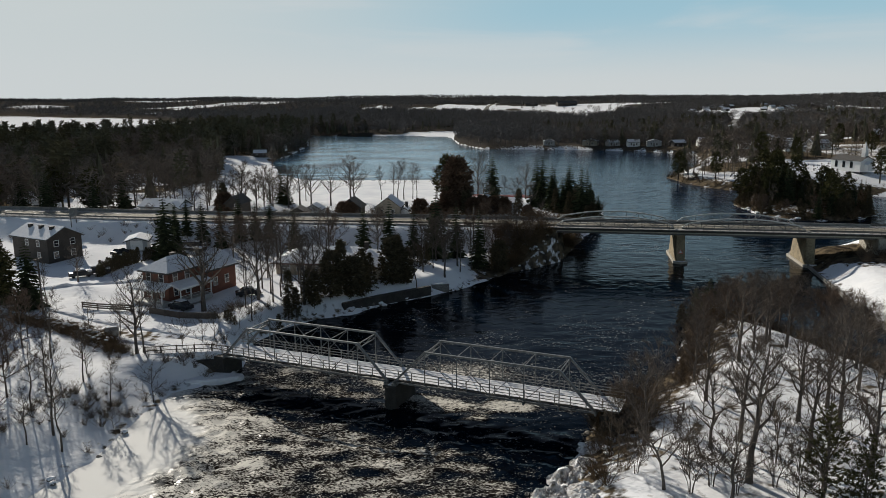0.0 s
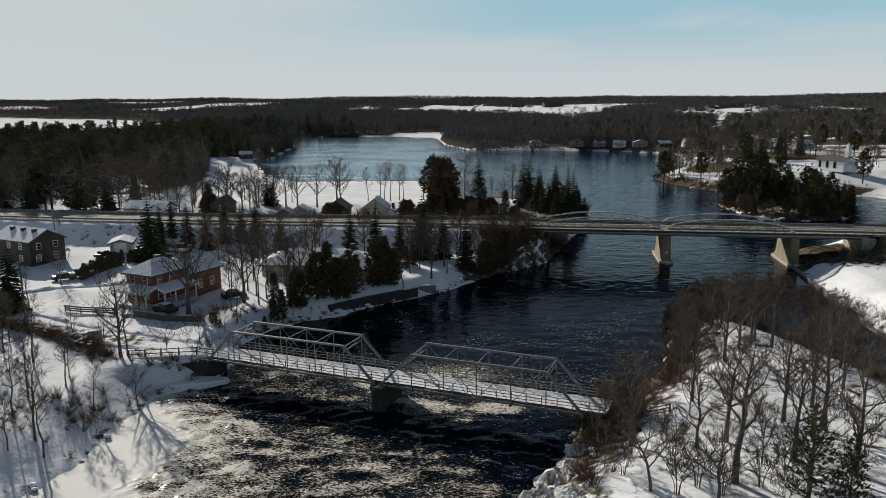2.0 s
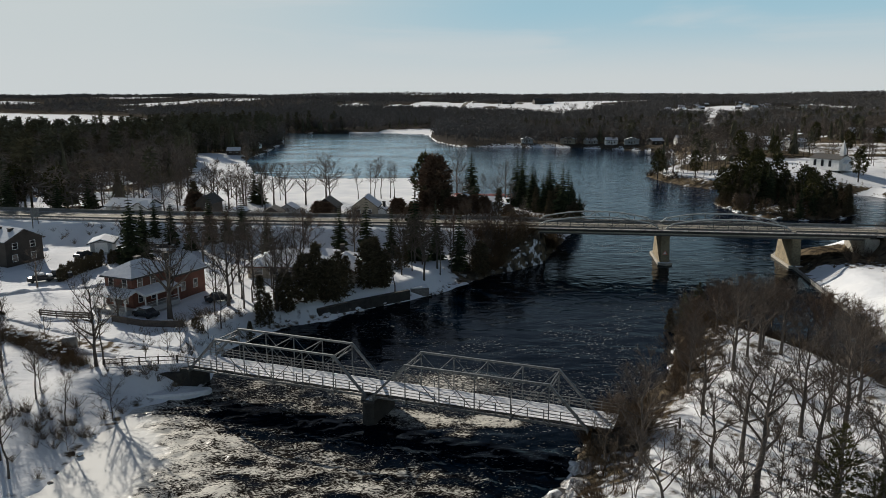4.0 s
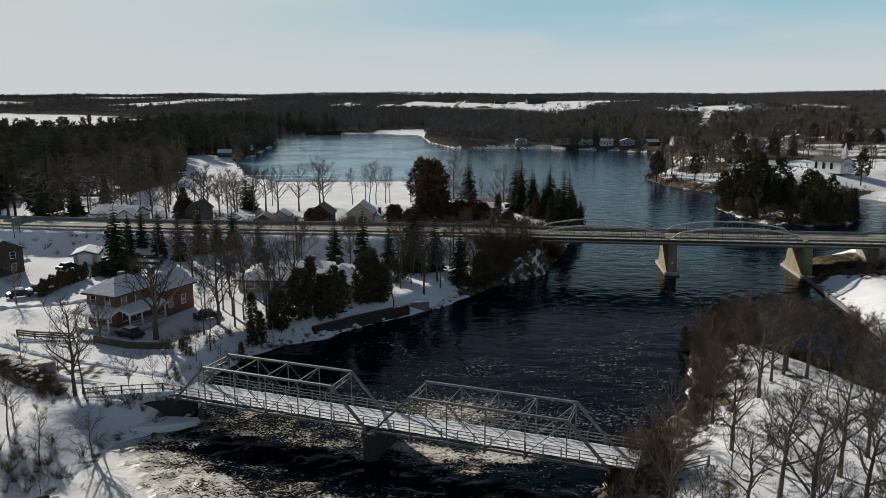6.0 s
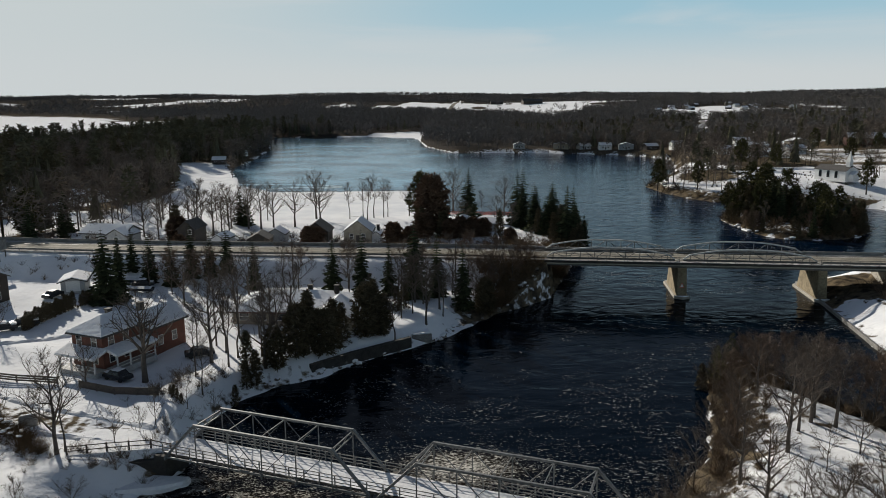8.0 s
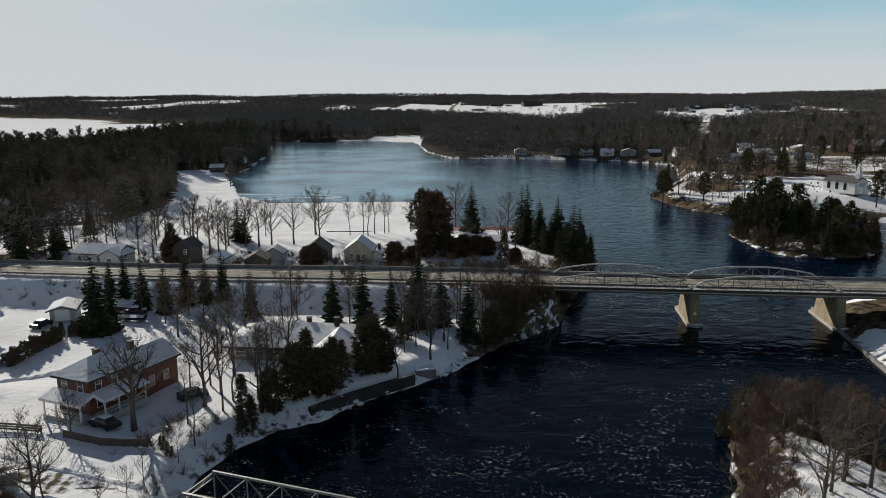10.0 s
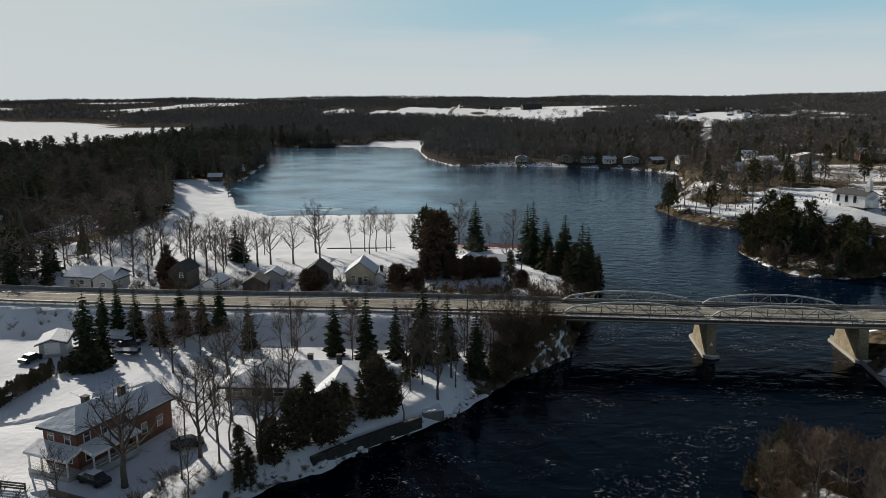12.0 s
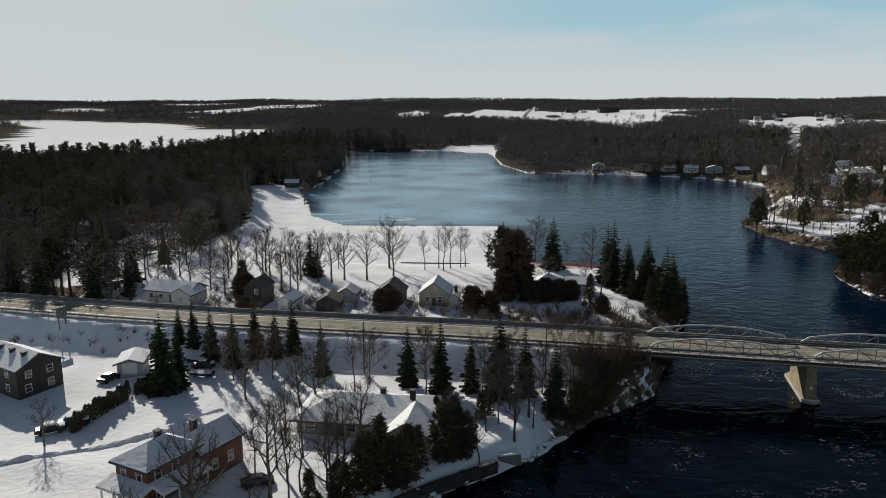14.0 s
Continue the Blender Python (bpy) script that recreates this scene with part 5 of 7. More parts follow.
# the yard and the river bank below the road
for k, (x, y, s) in enumerate([(-32.0, 126.1, 15), (-23.8, 124.5, 14.5), (-39.0, 118.2, 14.5), (-69.6, 139.4, 8), (-46, 116, 7)]):
    maple(x, y, s, k % 4 if k != 2 else 5, k * 45)
for k, (x, y, s) in enumerate([(-30.8, 130.3, 13), (-33.2, 134, 12), (-30.2, 137, 13), (-28.4, 127.6, 12), (-35.4, 131, 11), (-30.2, 114.2, 9), (-24.9, 127.8, 12), (-27, 137, 12), (-34, 142, 12), 
                               (-5.1, 138.4, 11), (0.4, 146.8, 11), (-4.0, 147, 11), (3.5, 150, 10), (-9, 143, 10), (-20, 130, 9), (-27, 163, 12), (-33, 166, 11),
                               (-16, 134, 8), (-32.5, 119.5, 10), (-29, 124, 12), (-25, 136, 13), (6, 155, 9), (10, 160, 8), (14, 166, 8), (20, 170, 8), (-14, 158, 13), (0, 155, 12), (-55, 169, 10), (-2, 149, 10), (9, 164, 9), (17, 168, 9), (23, 173, 8), (12, 168, 8), (22, 170.5, 8), (15, 164, 7)]):
    slim(x, y, s, None, k * 83)
for k, (x, y, s) in enumerate([(-22.2, 138.3, 13), (-23.2, 131.3, 13), (-33.6, 150.1, 12), (-31.8, 153.1, 13), (-4.5, 154, 11), (-45, 158, 10), (3, 153, 10), (-47, 131, 7), (0.3, 144.9, 10), (-1.5, 156.5, 11)]):
    maple(x, y, s, (4, 1, 7, 2, 3, 0)[k % 6], k * 97)
for k, (x, y, s) in enumerate([(-50, 167, 10), (-43, 168, 11), (-25, 168, 11), (-15, 169, 11), (-4, 167, 11), (1, 168.5, 10), (6, 163, 10), (11, 165, 9),
                               (15, 170.5, 8.5), (18.5, 166.5, 8), (22.0, 171.0, 6), (20.5, 169.5, 7), (10, 172, 9), (13, 161.5, 7), (14.0, 168.0, 7), (-47, 172, 9), (-66, 172, 8)]):
    hazy(x, y, s, k % 3, k * 59)
for k, (x, y, s) in enumerate([(-17.8, 165.6, 11.5), (-11.8, 163.1, 14), (-6.5, 163.3, 11.5), (-1.6, 160.9, 15), (2.9, 162.3, 13), (7.6, 157.3, 13.5),
                               (-60.6, 161.2, 15), (-59.0, 164, 12), (-62.1, 179.9, 10), (-57.2, 176.1, 11), (-52.0, 173.5, 11.5), (-48.6, 176.4, 12.5), (-44.7, 176.6, 9.5), (-41.2, 176.7, 11.5), (-34.3, 170.2, 11), (-65.5, 181, 8)]):
    spruce(x, y, s, (0, 2, 2, 0, 2, 2)[k % 6] if s < 14.5 else 1, k * 40)
for k, (x, y, s) in enumerate([(-13.5, 134.5, 7), (-25.8, 120.5, 4.5), (-4.8, 151, 5), (-3.6, 152, 5.5), (-26.5, 116.5, 3.5), (-11.8, 150.8, 4.5), (-10.4, 150.2, 5), (-26.0, 122.5, 6.5), (-24.6, 121.6, 5.5), (-18.2, 130.0, 10.5), (-14.6, 132.0, 9), (-8.6, 139.0, 9.5)]):
    cedar(x, y, s, k % 2, k * 65)
for k, (x, y, s) in enumerate([(-22.6, 125.4, 7), (-19.6, 128.0, 9.0), (-16.2, 130.4, 8.0), (-9.6, 137.2, 9.5), (-7.4, 138.8, 7.5), (12.0, 157.6, 7.5)]):
    round_pine(x, y, s, 1 + k % 2, k * 65, note="broad dark cedar thicket on the river bank")
for k, (x, y, s) in enumerate([(-100, 214, 14), (-106, 224, 15), (-113, 213, 14), (-119, 229, 16), (-97, 226, 11), (-110, 236, 15), (-125, 221, 15), (-131, 216, 14), (-104, 243, 14)]):
    (pine if k % 2 else spruce)(x, y, s, None, k * 71)
# the point beyond the road bridge
for x, y, s, v in [(17.3, 262, 16.5, 1), (30.9, 246, 17.5, 0), (32.8, 247, 18.5, 0), (34.1, 234, 15, 1), (39.9, 236, 15.5, 1), (40.6, 219, 17.5, 0), (42.4, 220, 17, 0), (36.5, 228, 12, 1), (44.5, 225, 12, 1), (38.5, 231, 13, 1), (42.5, 230, 12, 0), (35.5, 238, 13, 0), (46.5, 236, 11, 1), (31.5, 241, 12, 1), (47.5, 228, 9, 1), (-54.5, 252, 13, 0), (-52, 249, 10, 1)]:
    spruce(x, y, s, v, x * 9)
oak(4.3, 231.5, 18.5, 0)
pine(1.2, 236, 19, 0, 30)
for k, (x, y, s) in enumerate([(-28.6, 214.2, 6.5), (-26.6, 215.4, 6.0), (-6.6, 215, 7.5), (-2.0, 214.4, 6.2), (9.0, 223, 6.5), (12.0, 224.5, 7), (15.4, 225, 6.5), (18.6, 226, 6), (-65, 222.5, 8.5), (-61, 209.5, 5.5), (1.5, 224, 8), (24.5, 214, 5)]):
    oak(x, y, s * 1.4, 0, k * 49, 0.68, note="rounded bush with a dense crown of brown twigs beside the cottages")
for x, y, s in [(22.3, 219, 9), (43.5, 217, 8), (46, 232, 8), (37.5, 222, 8), (40.5, 226, 10), (-66.5, 226, 11), (8, 228, 8), (39.5, 221.5, 9), (45, 220.5, 7), (41.5, 214.5, 7), (34.5, 229, 8), (47.8, 240, 8), (36, 216, 5.5), (1, 227, 9), (6.5, 225, 8)]:
    cedar(x, y, s, None, x * 11)
for k, (x, y, s) in enumerate([(12.7, 270, 16), (29.1, 262, 15.5), (-32.4, 262.8, 17.5), (-43.4, 246, 15.5), (-46.5, 243, 15), (-30, 252, 15), (-57, 238, 13), (-36.9, 246, 16), (-53.1, 256, 14), (-58, 251, 14), (-2.1, 266, 12), (-74.6, 266, 13), (-88, 262, 13), (-96.7, 265, 13), (-99.7, 258, 13), (-80, 255, 12), (-70, 240, 12), (-50.5, 244, 15), (-56, 246, 13), (-61, 244, 13), (-66, 250, 13), (-77, 246, 12), (-86, 240, 12), (-92, 248, 13), (-101, 245, 12), (-90, 228, 10), (-100, 232, 11), (-106, 222, 11), (-52, 226, 13), (-58, 232, 12), (-64, 236, 14), (-72, 228, 13), (-78, 234, 13), (-84, 222, 11), (-69, 256, 15), (-76, 252, 14), (-82, 264, 14), (13, 238, 10), (24, 240, 11), (27, 231, 10)]):
    maple(x, y, s, k % 5, k * 63)
for k, (x, y, s) in enumerate([(-21.3, 259.5, 13), (-17.2, 263, 14), (-15.6, 259, 15), (-13.7, 263, 15.5), (-10.6, 264, 14), (-9.2, 265, 13.5), (22, 264, 9), (-66, 268, 13), (-63, 262, 12), (-48, 262, 12), (-84, 270, 12), (-92, 274, 13)]):
    slim(x, y, s, None, k * 91)

for k, (x, y, s) in enumerate([(-92, 206, 3.5), (-80, 203.5, 4), (-70, 201, 3.6), (-66, 203, 4.2), (-55, 199.5, 4), (-47, 200, 4.5), (-44, 203, 4), (-36, 198, 4), (-31, 201, 4.5), (-22, 197, 4), (-18, 200, 4.6), (-13, 206, 4), (-9, 198, 3.5), (-4, 203, 4.5), (2, 208, 4.5), (8, 212, 4.5), (14, 214, 4.5), (20, 207, 4), (26, 203, 4.2), (29, 209, 4.6), (18, 198, 4), (24, 196, 3.6)]):
    shrub(x, y, s, k % 3, k * 67, note="bushy leafless shrub beside the lakeside cottages")

# brush: one object per stretch of bank
def brush(name, places, mat, label, sizes=(1.2, 2.8)):
    r = np.random.RandomState(len(places))
    p = np.array(places, float)
    z = land(p[:, 0], p[:, 1])
    blocks = []
    pick = r.randint(0, 4, len(p))
    for k in range(4):
        gg = bush_geo(90 + k, 2.0)
        q = pick == k
        s = r.uniform(sizes[0], sizes[1], q.sum()) / 2.0
        blocks.append((gg.v, gg.f, placed(np.c_[p[q], z[q] - 0.05], s, r.uniform(0, 6.28, q.sum()))))
    joined(name, blocks, mat, label)


def scatter(n, box, want, seed):
    """Random places in a box where want(x, y), between 0 and 1, lets them stand."""
    r = np.random.RandomState(seed)
    x, y = r.uniform(box[0], box[1], n), r.uniform(box[2], box[3], n)
    ok = r.uniform(0, 1, n) < want(x, y)
    return np.c_[x[ok], y[ok]]


bank_edge = lambda x, y: ((shore(x, y) > 0.4) & (shore(x, y) < 7)) * 0.8
brush("bank_brush", scatter(900, (14, 62, 62, 132), bank_edge, 1), SCRUB, "tangled brown winter brush along the east bank")
brush("west_bank_brush", scatter(1800, (-66, -28, 58, 122), lambda x, y: ((shore(x, y) > 0.8) & (shore(x, y) < 11)) * (0.12 + 0.7 * (waves(x, y, 14, 31) > 0.1)), 2), TWIG_PALE, "thin bare brush on the snowy west bank", (0.8, 1.9))
brush("point_brush", scatter(1200, (-16, 60, 176, 262), lambda x, y: ((shore(x, y) > 0.3) & (shore(x, y) < 9)) * (y > 190) * 1.0 + (y < 214) * (y > 193) * (x > -10) * (shore(x, y) > 1) * 1.0, 3), SCRUB, "brown brush on the wooded point", (1.5, 3.6))
brush("embankment_brush", scatter(1500, (-120, 32, 150, 186), lambda x, y: ((line_distance(ROAD, x, y)[0] > 8) & (line_distance(ROAD, x, y)[0] < 15)) * (0.12 + 0.5 * (x < -72)) + (x > 6) * (shore(x, y) > 0.4) * (shore(x, y) < 10) * 1.0, 4), TWIG_PALE, "bare stems on the snowy road embankment", (0.8, 1.8))
brush("bridge_end_brush", scatter(160, (16.5, 23, 76, 90), lambda x, y: (shore(x, y) > 0.2) * 1.0, 7), SCRUB, "dense brown thicket at the east end of the old bridge", (2.0, 3.8))
brush("point_end_brush", scatter(260, (34, 60, 111, 130), lambda x, y: (shore(x, y) > 0.2) * 0.9, 9), SCRUB, "olive-brown brush on the end of the peninsula", (1.2, 3.0))
brush("east_embankment_brush", scatter(700, (84, 150, 128, 172), lambda x, y: (shore(x, y) > 0.5) * (line_distance(ROAD, x, y)[0] > 5) * (line_distance(ROAD, x, y)[0] < 16) * 0.9, 16), THICKET, "dark brush on the road embankment beyond the bridge", (1.2, 3.2))
brush("peninsula_thicket", scatter(300, (24, 60, 89, 112), lambda x, y: (shore(x, y) > 0.2) * (shore(x, y) < 4.5) * 0.9, 8), THICKET, "brown thicket along the peninsula's shore", (1.2, 2.8))
brush("headland_brush", scatter(700, (104, 215, 296, 400), lambda x, y: (shore(x, y) > 0.3) * (shore(x, y) < 10) * 0.8, 10), SCRUB, "brown brush along the church headland", (1.5, 4.0))
brush("abutment_brush", scatter(1000, (12, 36, 156, 190), lambda x, y: (shore(x, y) > 0.2) * (shore(x, y) < 12) * (line_distance(ROAD, x, y)[0] > 7.5) * 1.0, 11), SCRUB, "dark brush below the road bridge abutment", (1.6, 3.8))
brush("cottage_brush", scatter(600, (-118, -2, 203, 236), lambda x, y: (line_distance(ROAD, x, y)[0] > 8.5) * (0.35 + 0.65 * (waves(x, y, 18, 33) > 0.2)), 12), TWIG, "grey-brown shrubs around the lakeside cottages", (1.0, 3.0))
brush("isle_brush", scatter(520, (100, 148, 226, 288), lambda x, y: inside(ISLE, x, y) * 0.9, 5), SCRUB, "brown undergrowth on the wooded island", (1.5, 3.2))
hedge_line = lambda x, y: (line_distance([(-66, 113), (-57.5, 108), (-50, 102.5), (-44, 97.5)], x, y)[0] < 1.3) * 1.0
brush("brush_row", scatter(1400, (-68, -42, 95, 115), hedge_line, 6), SCRUB, "dense brown hedgerow of brush beside the lane", (1.2, 1.9))

hp = scatter(420, (-68, -42, 95, 115), lambda x, y: (line_distance([(-66, 113), (-57.5, 108), (-50, 102.5), (-44, 97.5)], x, y)[0] < 1.0) * 1.0, 14)
flake = Geo()
flake.v = [(0.5 * math.cos(i * 1.2566) * (1 + 0.3 * (i % 2)), 0.4 * math.sin(i * 1.2566), 0.0) for i in range(5)] + [(0.05, 0, 0.2), (0, 0.05, -0.12)]
flake.f = [(i, (i + 1) % 5, 5) for i in range(5)] + [((i + 1) % 5, i, 6) for i in range(5)]
rh = np.random.RandomState(15)
joined("hedge_snow", [(flake.v, flake.f, placed(np.c_[hp, land(hp[:, 0], hp[:, 1]) + rh.uniform(0.9, 1.45, len(hp))], rh.uniform(0.5, 1.2, len(hp)), rh.uniform(0, 6.28, len(hp))))], SNOW, "clots of snow caught in the top of the hedgerow", smooth=True)

# the wooded island
r0 = random.Random(8)
for k in range(64):
    for _ in range(30):
        x, y = r0.uniform(102, 146), r0.uniform(228, 287)
        if bool(inside(ISLE, np.array([x]), np.array([y]))[0]) and shore(np.array([x]), np.array([y]))[0] > 1.5:
            break
    s = r0.uniform(9, 14)
    if abs((x - 194) * 0.85 - (y - 357) * 0.527) < 9:          # low trees below the church
        s *= 0.7
    (pine if k % 5 == 0 else slim if k % 5 == 1 else cedar if k % 5 == 2 else spruce)(x, y, s + (4 if k % 5 == 0 else 0), None, k * 40)


r4 = random.Random(33)
for k in range(46):
    for _ in range(60):
        x, y = r4.uniform(102, 146), r4.uniform(228, 287)
        if 0.5 < shore(np.array([x]), np.array([y]))[0] < 4.5 and bool(inside(ISLE, np.array([x]), np.array([y]))[0]):
            break
    (cedar if k % 3 else hazy)(x, y, r4.uniform(4.5, 8), None, k * 47)


r3 = random.Random(21)
for k in range(46):
    for _ in range(60):
        x, y = r3.uniform(106, 300), r3.uniform(300, 470)
        away = abs((x - 175) * 0.87 - (y - 330) * 0.49)          # keep the view of the church open
        if shore(np.array([x]), np.array([y]))[0] > 4 and (away > 16 or y > 372):
            break
    (slim if k % 4 < 2 else maple if k % 4 == 2 else pine)(x, y, r3.uniform(10, 16), None, k * 53)
for k, (x, y, s) in enumerate([(110.5, 352, 12), (113, 345, 13), (112, 362, 11), (117, 338, 12), (116, 356, 13), (122, 350, 12), (120, 330, 10), (127, 322, 11), (135, 325, 12), (119, 366, 12), (125, 362, 13), (145, 322, 12), (175, 300, 12), (131, 340, 13), (140, 352, 13), (150, 345, 12)]):
    (slim if k % 6 else pine)(x, y, s + (3 if k % 6 == 0 else 0), None, k * 57)


# ---- far woods: low-cost trees in a few objects ----
def far_bare(seed, blades=60, width=0.011):
    """A distant leafless tree: a forked stem and a crown of fine upswept slivers."""
    r = random.Random(seed)
    g = Geo()
    g.face((-0.014, 0, 0), (0.014, 0, 0), (0.006, 0, 0.7), (-0.006, 0, 0.7))
    g.face((0, -0.014, 0), (0, 0.014, 0), (0, 0.006, 0.7), (0, -0.006, 0.7))
    for k in range(blades):
        a, t = k * 2.399, r.random()
        base = Vector((0, 0, 0.22 + 0.5 * t))
        out = Vector((math.cos(a), math.sin(a), r.uniform(0.3, 1.5))).normalized()
        p = base + out * r.uniform(0, 0.26) * (1.1 - 0.5 * t)
        d = (out + Vector((r.uniform(-0.6, 0.6), r.uniform(-0.6, 0.6), r.uniform(0, 0.8)))).normalized()
        s = d.cross(Vector((r.uniform(-1, 1), r.uniform(-1, 1), 0.2))).normalized() * width * r.uniform(0.6, 1.4)
        g.face(p - s, p + s, p + d * r.uniform(0.10, 0.24))
    return g


def far_cone(seed, tiers=6, w=0.2):
    r = random.Random(seed)
    g = Geo()
    g.face((-0.015, 0, 0), (0.015, 0, 0), (0.01, 0, 0.3), (-0.01, 0, 0.3))
    for k in range(tiers):
        t = k / tiers
        z, R = 0.12 + 0.74 * t, w * (1 - t) ** 0.8 + 0.02
        n = 7
        for j in range(n):
            a = 6.283 * j / n + k * 0.9 + r.uniform(-0.2, 0.2)
            b = a + r.uniform(0.5, 1.0)
            q = R * r.uniform(0.7, 1.15)
            zz = z - r.uniform(0.02, 0.07)
            g.face((math.cos(a) * q, math.sin(a) * q, zz), (math.cos(b) * q, math.sin(b) * q, zz + 0.02), (0, 0, z + 0.2))
    return g


def far_pine(seed, n=22):
    r = random.Random(seed)
    g = Geo()
    g.face((-0.02, 0, 0), (0.02, 0, 0), (0.01, 0, 0.9), (-0.01, 0, 0.9))
    for k in range(n):
        t = k / n
        a, R = k * 2.4, 0.17 * r.uniform(0.3, 1) * (1.2 - t * 0.8)
        c = Vector((math.cos(a) * R, math.sin(a) * R, 0.34 + 0.62 * t))
        for b in range(3):
            d = Vector((r.uniform(-1, 1), r.uniform(-1, 1), r.uniform(-0.3, 0.6))).normalized() * 0.085
            s = d.orthogonal().normalized() * 0.022
            g.face(c - s - d * 0.4, c + s - d * 0.4, c + d + s * 0.5, c + d * 1.2 - s * 0.4)
    return g


def far_crown(seed, n=16, size=0.15):
    """A distant leafless tree: a rounded haze of small twig tufts."""
    r = random.Random(seed)
    g = Geo()
    g.face((-0.014, 0, 0), (0.014, 0, 0), (0.008, 0, 0.6), (-0.008, 0, 0.6))
    for k in range(n):
        a, t = k * 2.399, (k + 0.5) / n
        R = 0.30 * math.sqrt(max(0.05, 1 - (2 * t - 1) ** 2)) * r.uniform(0.35, 1.0)
        c = Vector((math.cos(a) * R, math.sin(a) * R, 0.34 + 0.58 * t))
        d = Vector((r.uniform(-1, 1), r.uniform(-1, 1), r.uniform(-0.4, 0.9))).normalized()
        e = d.cross(Vector((r.uniform(-1, 1), r.uniform(-1, 1), r.uniform(-1, 1)))).normalized()
        q = size * r.uniform(0.6, 1.3)
        g.face(c - d * q * 0.6 - e * q * 0.11, c - d * q * 0.6 + e * q * 0.11, c + d * q)
    return g


def forest(name, places, geos, mat, label, lo, hi, seed):
    r = np.random.RandomState(seed)
    z = land(places[:, 0], places[:, 1])
    pick = r.randint(0, len(geos), len(places))
    blocks = []
    for k, gg in enumerate(geos):
        q = pick == k
        h = r.uniform(lo, hi, q.sum())
        blocks.append((gg.v, gg.f, placed(np.c_[places[q], z[q] - 0.3], h, r.uniform(0, 6.28, q.sum()))))
    return joined(name, blocks, mat, label)


conif = lambda x, y: step(-0.15, 0.35, waves(x, y, 170, 41) + 0.08 * (x < -90) * (y < 800))
bare3, cone3, pine3 = [far_bare(s, 70, 0.007) for s in range(2)] + [far_crown(s, 110, 0.12) for s in range(3)], [far_cone(s, 8, 0.17) for s in range(3)], [far_pine(s, 34) for s in range(3)]
mid_w = scatter(9500, (-420, -85, 215, 900), lambda x, y: woods(x, y) * (1 - 0.55 * conif(x, y)) * 0.75, 51)
forest("west_woods", mid_w, bare3, MIDWOOD, "grey-brown leafless woods behind the cottages", 11, 18, 1)
mid_c = scatter(6400, (-420, -85, 215, 900), lambda x, y: woods(x, y) * (0.10 + 0.5 * conif(x, y)), 52)
half_n = len(mid_c) // 2
forest("west_pines", mid_c[:half_n], pine3, FARPINE, "dark pines standing among the bare woods", 15, 24, 2)
forest("west_spruces", mid_c[half_n:], cone3, FARPINE, "dark spruces standing among the bare woods", 12, 20, 3)
east_w = scatter(5200, (110, 620, 290, 900), lambda x, y: woods(x, y) * 0.85, 53)
forest("east_woods", east_w, bare3, MIDWOOD, "grey-brown leafless woods on the east shore", 9, 15, 4)
east_c = scatter(2400, (110, 620, 290, 900), lambda x, y: woods(x, y) * (0.1 + 0.5 * conif(x, y)), 54)
forest("east_pines", east_c, pine3 + cone3, FARPINE, "dark conifers on the east shore", 10, 18, 5)
bare_far = [far_crown(60 + s, 46, 0.17) for s in range(4)]
wide = lambda x, y: woods(x, y) * (np.abs(x) < 160 + y * 0.72)
north_w = scatter(24000, (-700, 800, 580, 1500), lambda x, y: wide(x, y) * 0.9, 55)
forest("north_woods", north_w, bare_far, FARWOOD, "leafless woods across the lake, greyed for distance haze", 9, 15, 6)
north_c = scatter(5000, (-700, 800, 580, 1500), lambda x, y: wide(x, y) * (0.06 + 0.5 * conif(x, y)), 56)
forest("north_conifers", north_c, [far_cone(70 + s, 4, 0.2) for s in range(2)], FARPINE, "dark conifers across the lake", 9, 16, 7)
hill_w = scatter(46000, (-2600, 2600, 1500, 3700), lambda x, y: wide(x, y) * 0.85, 57)
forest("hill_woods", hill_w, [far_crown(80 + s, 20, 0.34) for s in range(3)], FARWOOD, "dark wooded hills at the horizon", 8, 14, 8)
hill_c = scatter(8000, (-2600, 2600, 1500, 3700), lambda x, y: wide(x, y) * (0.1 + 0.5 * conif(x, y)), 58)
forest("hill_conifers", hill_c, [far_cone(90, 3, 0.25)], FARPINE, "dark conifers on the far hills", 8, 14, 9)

# ---- houses ----
def window_part(parent, m, w, h, frame_mat=None, arched=False):
    """A window set in a wall: m's x runs along the wall, y out of it."""
    win = Geo()
    t = 0.09
    win.box(-w / 2 - t, -0.02, -t, w / 2 + t, 0.07, 0.0, m)
    win.box(-w / 2 - t, -0.02, h, w / 2 + t, 0.07, h + t, m)
    win.box(-w / 2 - t, -0.02, 0, -w / 2, 0.07, h, m)
    win.box(w / 2, -0.02, 0, w / 2 + t, 0.07, h, m)
    win.box(-w / 2, -0.02, h / 2 - 0.03, w / 2, 0.055, h / 2 + 0.03, m)
    ob = part("window", win, frame_mat or TRIM, parent, "white-framed sash window")
    g = Geo()
    if arched:
        pts = [(-w / 2, 0)] + [(w / 2, 0)] + [(w / 2 * math.cos(a), h - w / 2 + w / 2 * math.sin(a)) for a in np.linspace(0, math.pi, 8)]
        g.face(*[m @ Vector((x, 0.03, z)) for x, z in pts])
    else:
        g.box(-w / 2, -0.02, 0, w / 2, 0.03, h, m)
    part("pane", g, GLASS, ob)
    return ob


